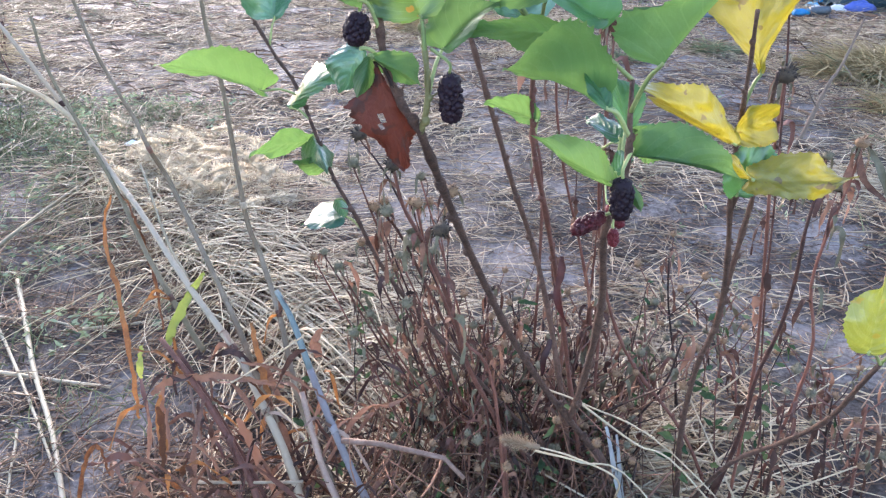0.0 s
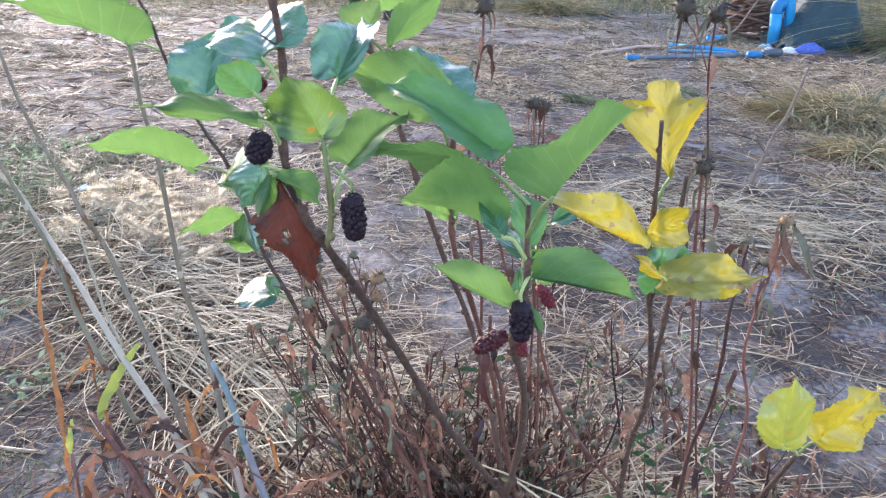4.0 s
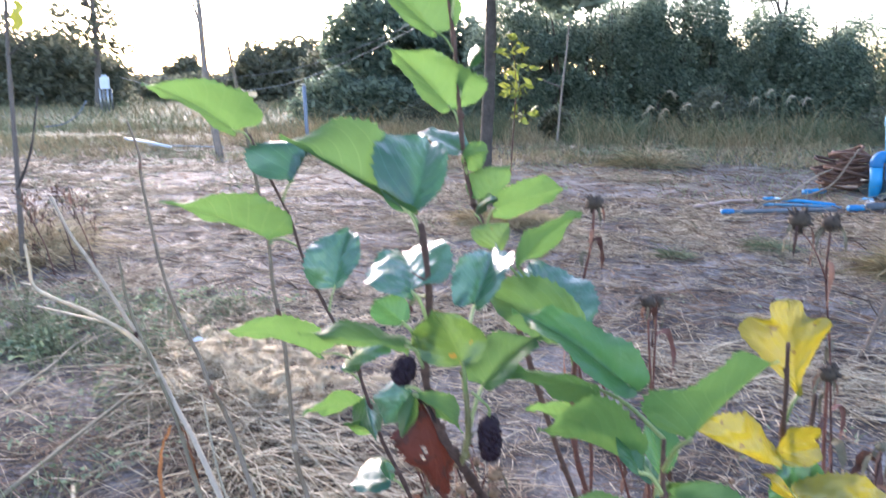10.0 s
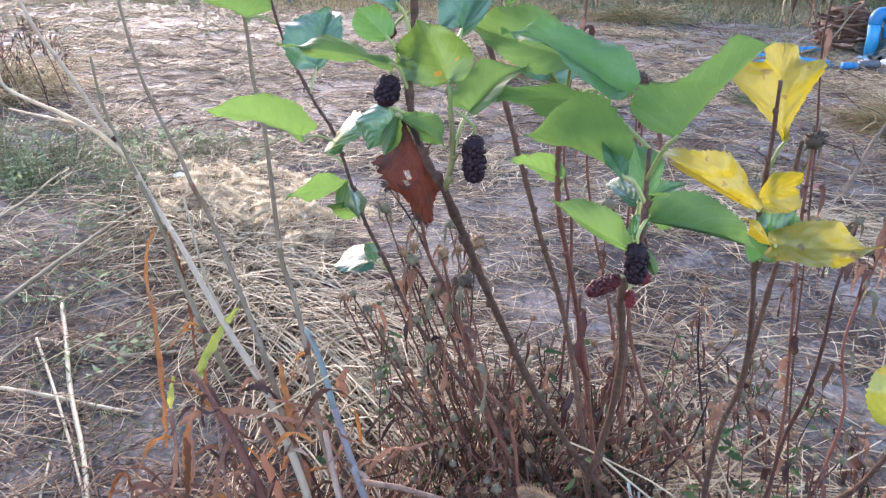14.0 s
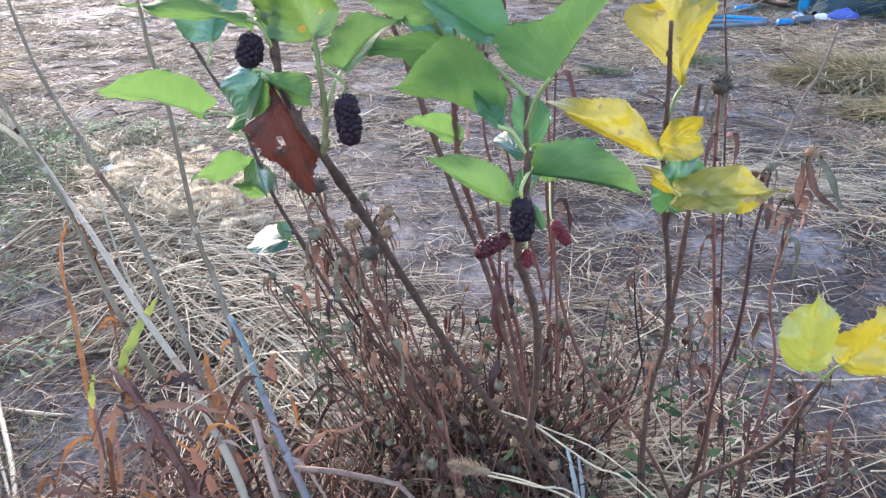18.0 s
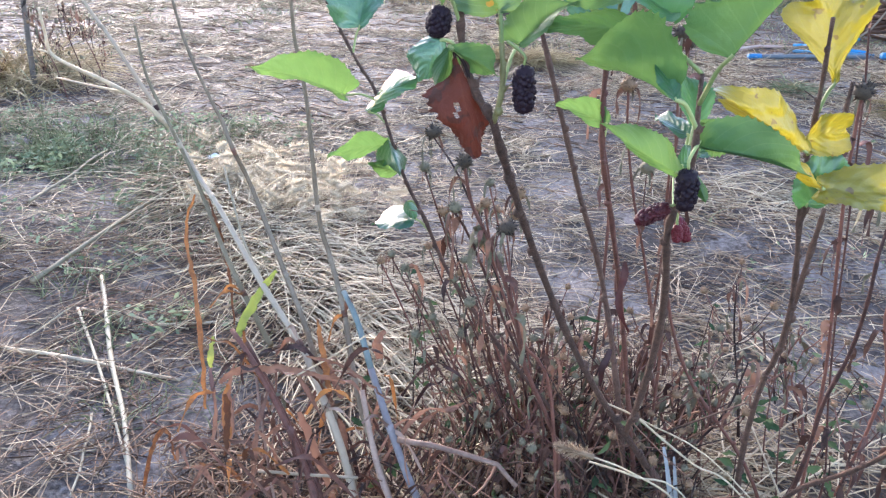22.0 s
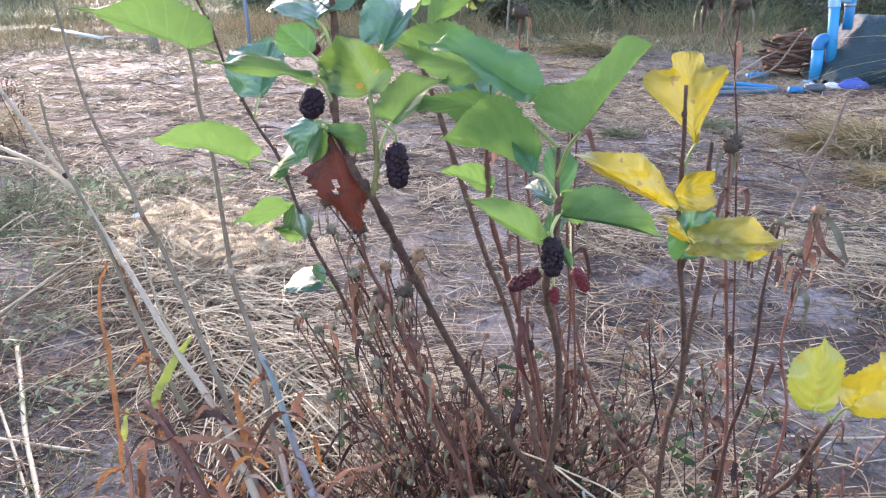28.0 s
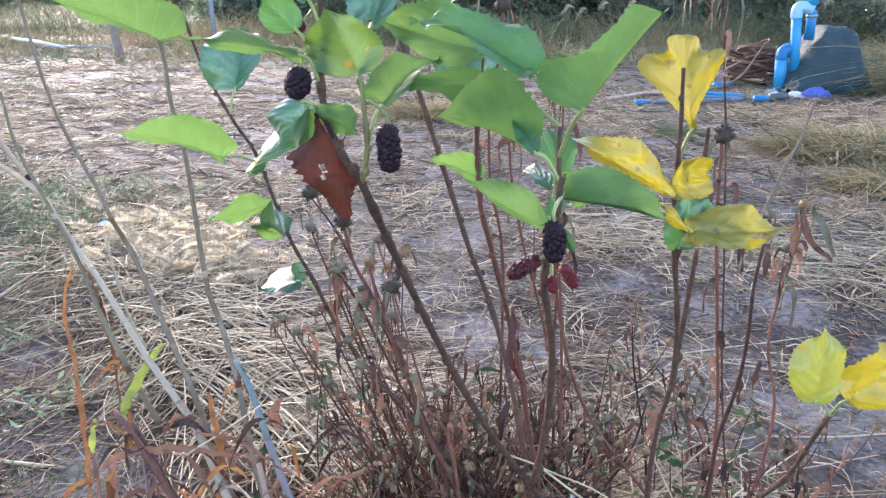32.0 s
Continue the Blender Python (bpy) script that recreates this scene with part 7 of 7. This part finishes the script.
def hedge(at, wide, deep, tall, seed, count, size, label, material=FOLIAGE, category="bush"):
    """A big bush: branching stems in a lumpy mass of leaves that thins out at its rim."""
    local = random.Random(seed)
    r = np.random.default_rng(seed)
    root = thing("bush", (at[0], at[1], 0.0), label, category, "bushes behind the field")
    n = int(count * 2.4)
    x = r.uniform(-1.15, 1.15, n)
    lump = np.array([0.80 + 0.28 * noise.noise((v * wide * 1.3 + seed, seed * 0.7, 0.0)) + 0.16 * noise.noise((v * wide * 3.7, seed * 1.3, 4.0)) for v in x])
    top = tall * lump * (1 - 0.32 * np.abs(x) ** 2.5)
    z = top * (r.uniform(0.0, 1.0, n) ** 0.85) + r.normal(0, 0.035 * tall, n)
    y = r.uniform(-1, 1, n) * deep * (0.55 + 0.45 * np.sqrt(np.maximum(0, 1 - (z / (tall * 1.1)) ** 2)))
    pts = np.column_stack([at[0] + x * wide, at[1] + y, np.maximum(0.02, z)])
    keep = np.array([noise.noise((p[0] * 2.2, p[1] * 2.2, p[2] * 2.6)) > -0.28 for p in pts])
    v, f = clump_leaves(pts[keep], size, r)
    me = array_mesh("crown", v - np.array(root.location), f)
    me.materials.append(material)
    ob = new("crown", me)
    ob.parent = root
    tagged(ob, kind="stuff")
    for k in range(6):
        foot = Vector((at[0] + local.uniform(-wide, wide) * 0.7, at[1] + local.uniform(-deep, deep) * 0.4, -0.03))
        e = Vector((foot.x + local.uniform(-0.3, 0.3) * wide, at[1], tall * local.uniform(0.6, 0.85)))
        part("stem", tube(Geo(), glide([foot, foot.lerp(e, 0.5) + Vector((0, 0, 0.1)), e], 4), 0.012 * tall, 0.004 * tall, 6), TREE_BARK, root)
    return root


for x, y, w, d, h, s, c in ((-0.7, 12.5, 0.85, 0.5, 2.7, 6, 8000), (0.5, 12.5, 0.9, 0.6, 2.75, 1, 9000), (1.6, 12.4, 0.8, 0.6, 2.6, 2, 8000), (2.6, 12.3, 0.85, 0.6, 2.05, 3, 7000), (3.5, 12.2, 0.8, 0.6, 1.95, 4, 6500), (4.5, 12.2, 0.9, 0.6, 1.9, 5, 5000), (6.0, 12.0, 1.3, 0.6, 2.0, 8, 4200), (7.6, 12.0, 1.4, 0.6, 2.2, 7, 3200)):
    hedge((x, y), w, d, h, 200 + s, int(c * 1.9), 0.031, "dense dark green hedge bush")
# nearer low tangle before the hedge
for x, y, w, d, h, s in ((2.2, 11.2, 0.5, 0.3, 0.75, 2), (4.6, 10.4, 0.7, 0.35, 0.8, 3), (6.0, 9.9, 1.0, 0.4, 0.9, 4), (-1.9, 12.6, 0.8, 0.3, 0.8, 5), (-0.05, 10.2, 0.25, 0.2, 0.5, 7)):
    hedge((x, y), w, d, h, 240 + s, 1500, 0.04, "low wild bush tangled with grass", FAR_FOLIAGE)
hedge((0.1, 14.6), 2.2, 0.5, 2.3, 281, 7000, 0.07, "tall dark bush behind the hedge")
# dark round bushes and trees further back, and the hazy skyline
for x, y, w, d, h, s, c, z in ((-3.7, 14.2, 0.85, 0.6, 3.0, 20, 5200, 0.08), (-2.4, 14.0, 0.85, 0.6, 2.45, 21, 4500, 0.08), (-3.7, 13.2, 1.1, 0.5, 1.15, 22, 2600, 0.07)):
    hedge((x, y), w, d, h, 260 + s, c, z, "tall dark bush behind the trunk")
for x, y, w, d, h, s, c, z in ((-10.2, 25, 1.45, 0.9, 2.5, 3, 3600, 0.13), (-6.5, 20, 0.8, 0.7, 2.1, 4, 1800, 0.12), (-16.8, 30, 0.7, 0.7, 2.1, 5, 1100, 0.14), (-16.2, 22, 1.5, 1.0, 2.5, 6, 3000, 0.13), (-18.8, 22, 1.6, 1.0, 3.1, 7, 3200, 0.13), (-21.8, 22, 1.8, 1.0, 2.9, 9, 3000, 0.14), (11.0, 14, 3.0, 1.2, 2.6, 10, 4000, 0.12), (-14.0, 27, 2.4, 1.0, 1.2, 11, 1900, 0.13), (-22, 32, 3.0, 1.0, 1.5, 12, 2200, 0.16), (-8.0, 26, 1.4, 1.0, 1.5, 13, 1700, 0.13)):
    hedge((x, y), w, d, h, 260 + s, c, z, "hazy far bushes on the skyline", FAR_FOLIAGE)
blobs = [(-14.6 + rb.gauss(0, 0.5), 21 + rb.gauss(0, 0.4), 2.3 + rb.uniform(-0.9, 1.0), 0.42) for _ in range(16)] + [(-15.6, 21, 2.9, 0.3), (-16.8, 21, 3.4, 0.4), (-17.4, 21, 3.6, 0.45), (-17.3, 21, 2.7, 0.4), (-13.3, 21, 3.4, 0.3)]
tree((-14.6, 21), (0.2, 0), 3.6, 0.12, blobs, 44, 0.13, TREE_BARK, FAR_FOLIAGE, "airy tree on the far skyline", 104, 4)

# feathery grass plumes before the hedge
for k in range(12):
    x, y = rng.uniform(0.9, 4.5), rng.uniform(9.2, 10.4)
    h = rng.uniform(0.3, 0.7)
    root = thing("grass_plume", (x, y, 0.0), "tall grass stem with a pale feathery plume", "grass plume", "grass plumes before the hedge")
    tip = Vector((x + rng.uniform(-0.18, 0.18), y, h))
    part("stem", tube(Geo(), glide([(x, y, -0.02), (x, y, h * 0.55), tip], 4), 0.003, 0.002, 4), DRY_GRASS, root)
    ge = Geo()
    turn = 1 if tip.x > x else -1
    for j in range(9):       # drooping feathery branches
        ln = rng.uniform(0.07, 0.16)
        p1 = tip + Vector((turn * ln * 0.45, rng.gauss(0, 0.02), rng.uniform(0.0, 0.03)))
        p2 = tip + Vector((turn * ln * rng.uniform(0.6, 1.1), rng.gauss(0, 0.03), -ln * rng.uniform(0.2, 0.8)))
        line = glide([tip, p1, p2], 5)
        tube(ge, line, 0.0022, 0.0012, 4)
        for q in line[2:]:
            o = Vector((rng.gauss(0, 0.008), rng.gauss(0, 0.008), -0.016))
            ge.add([q - Vector((0.0018, 0, 0)), q + Vector((0.0018, 0, 0)), q + o], [(0, 1, 2)])
    part("plume", ge, FLUFF, root)
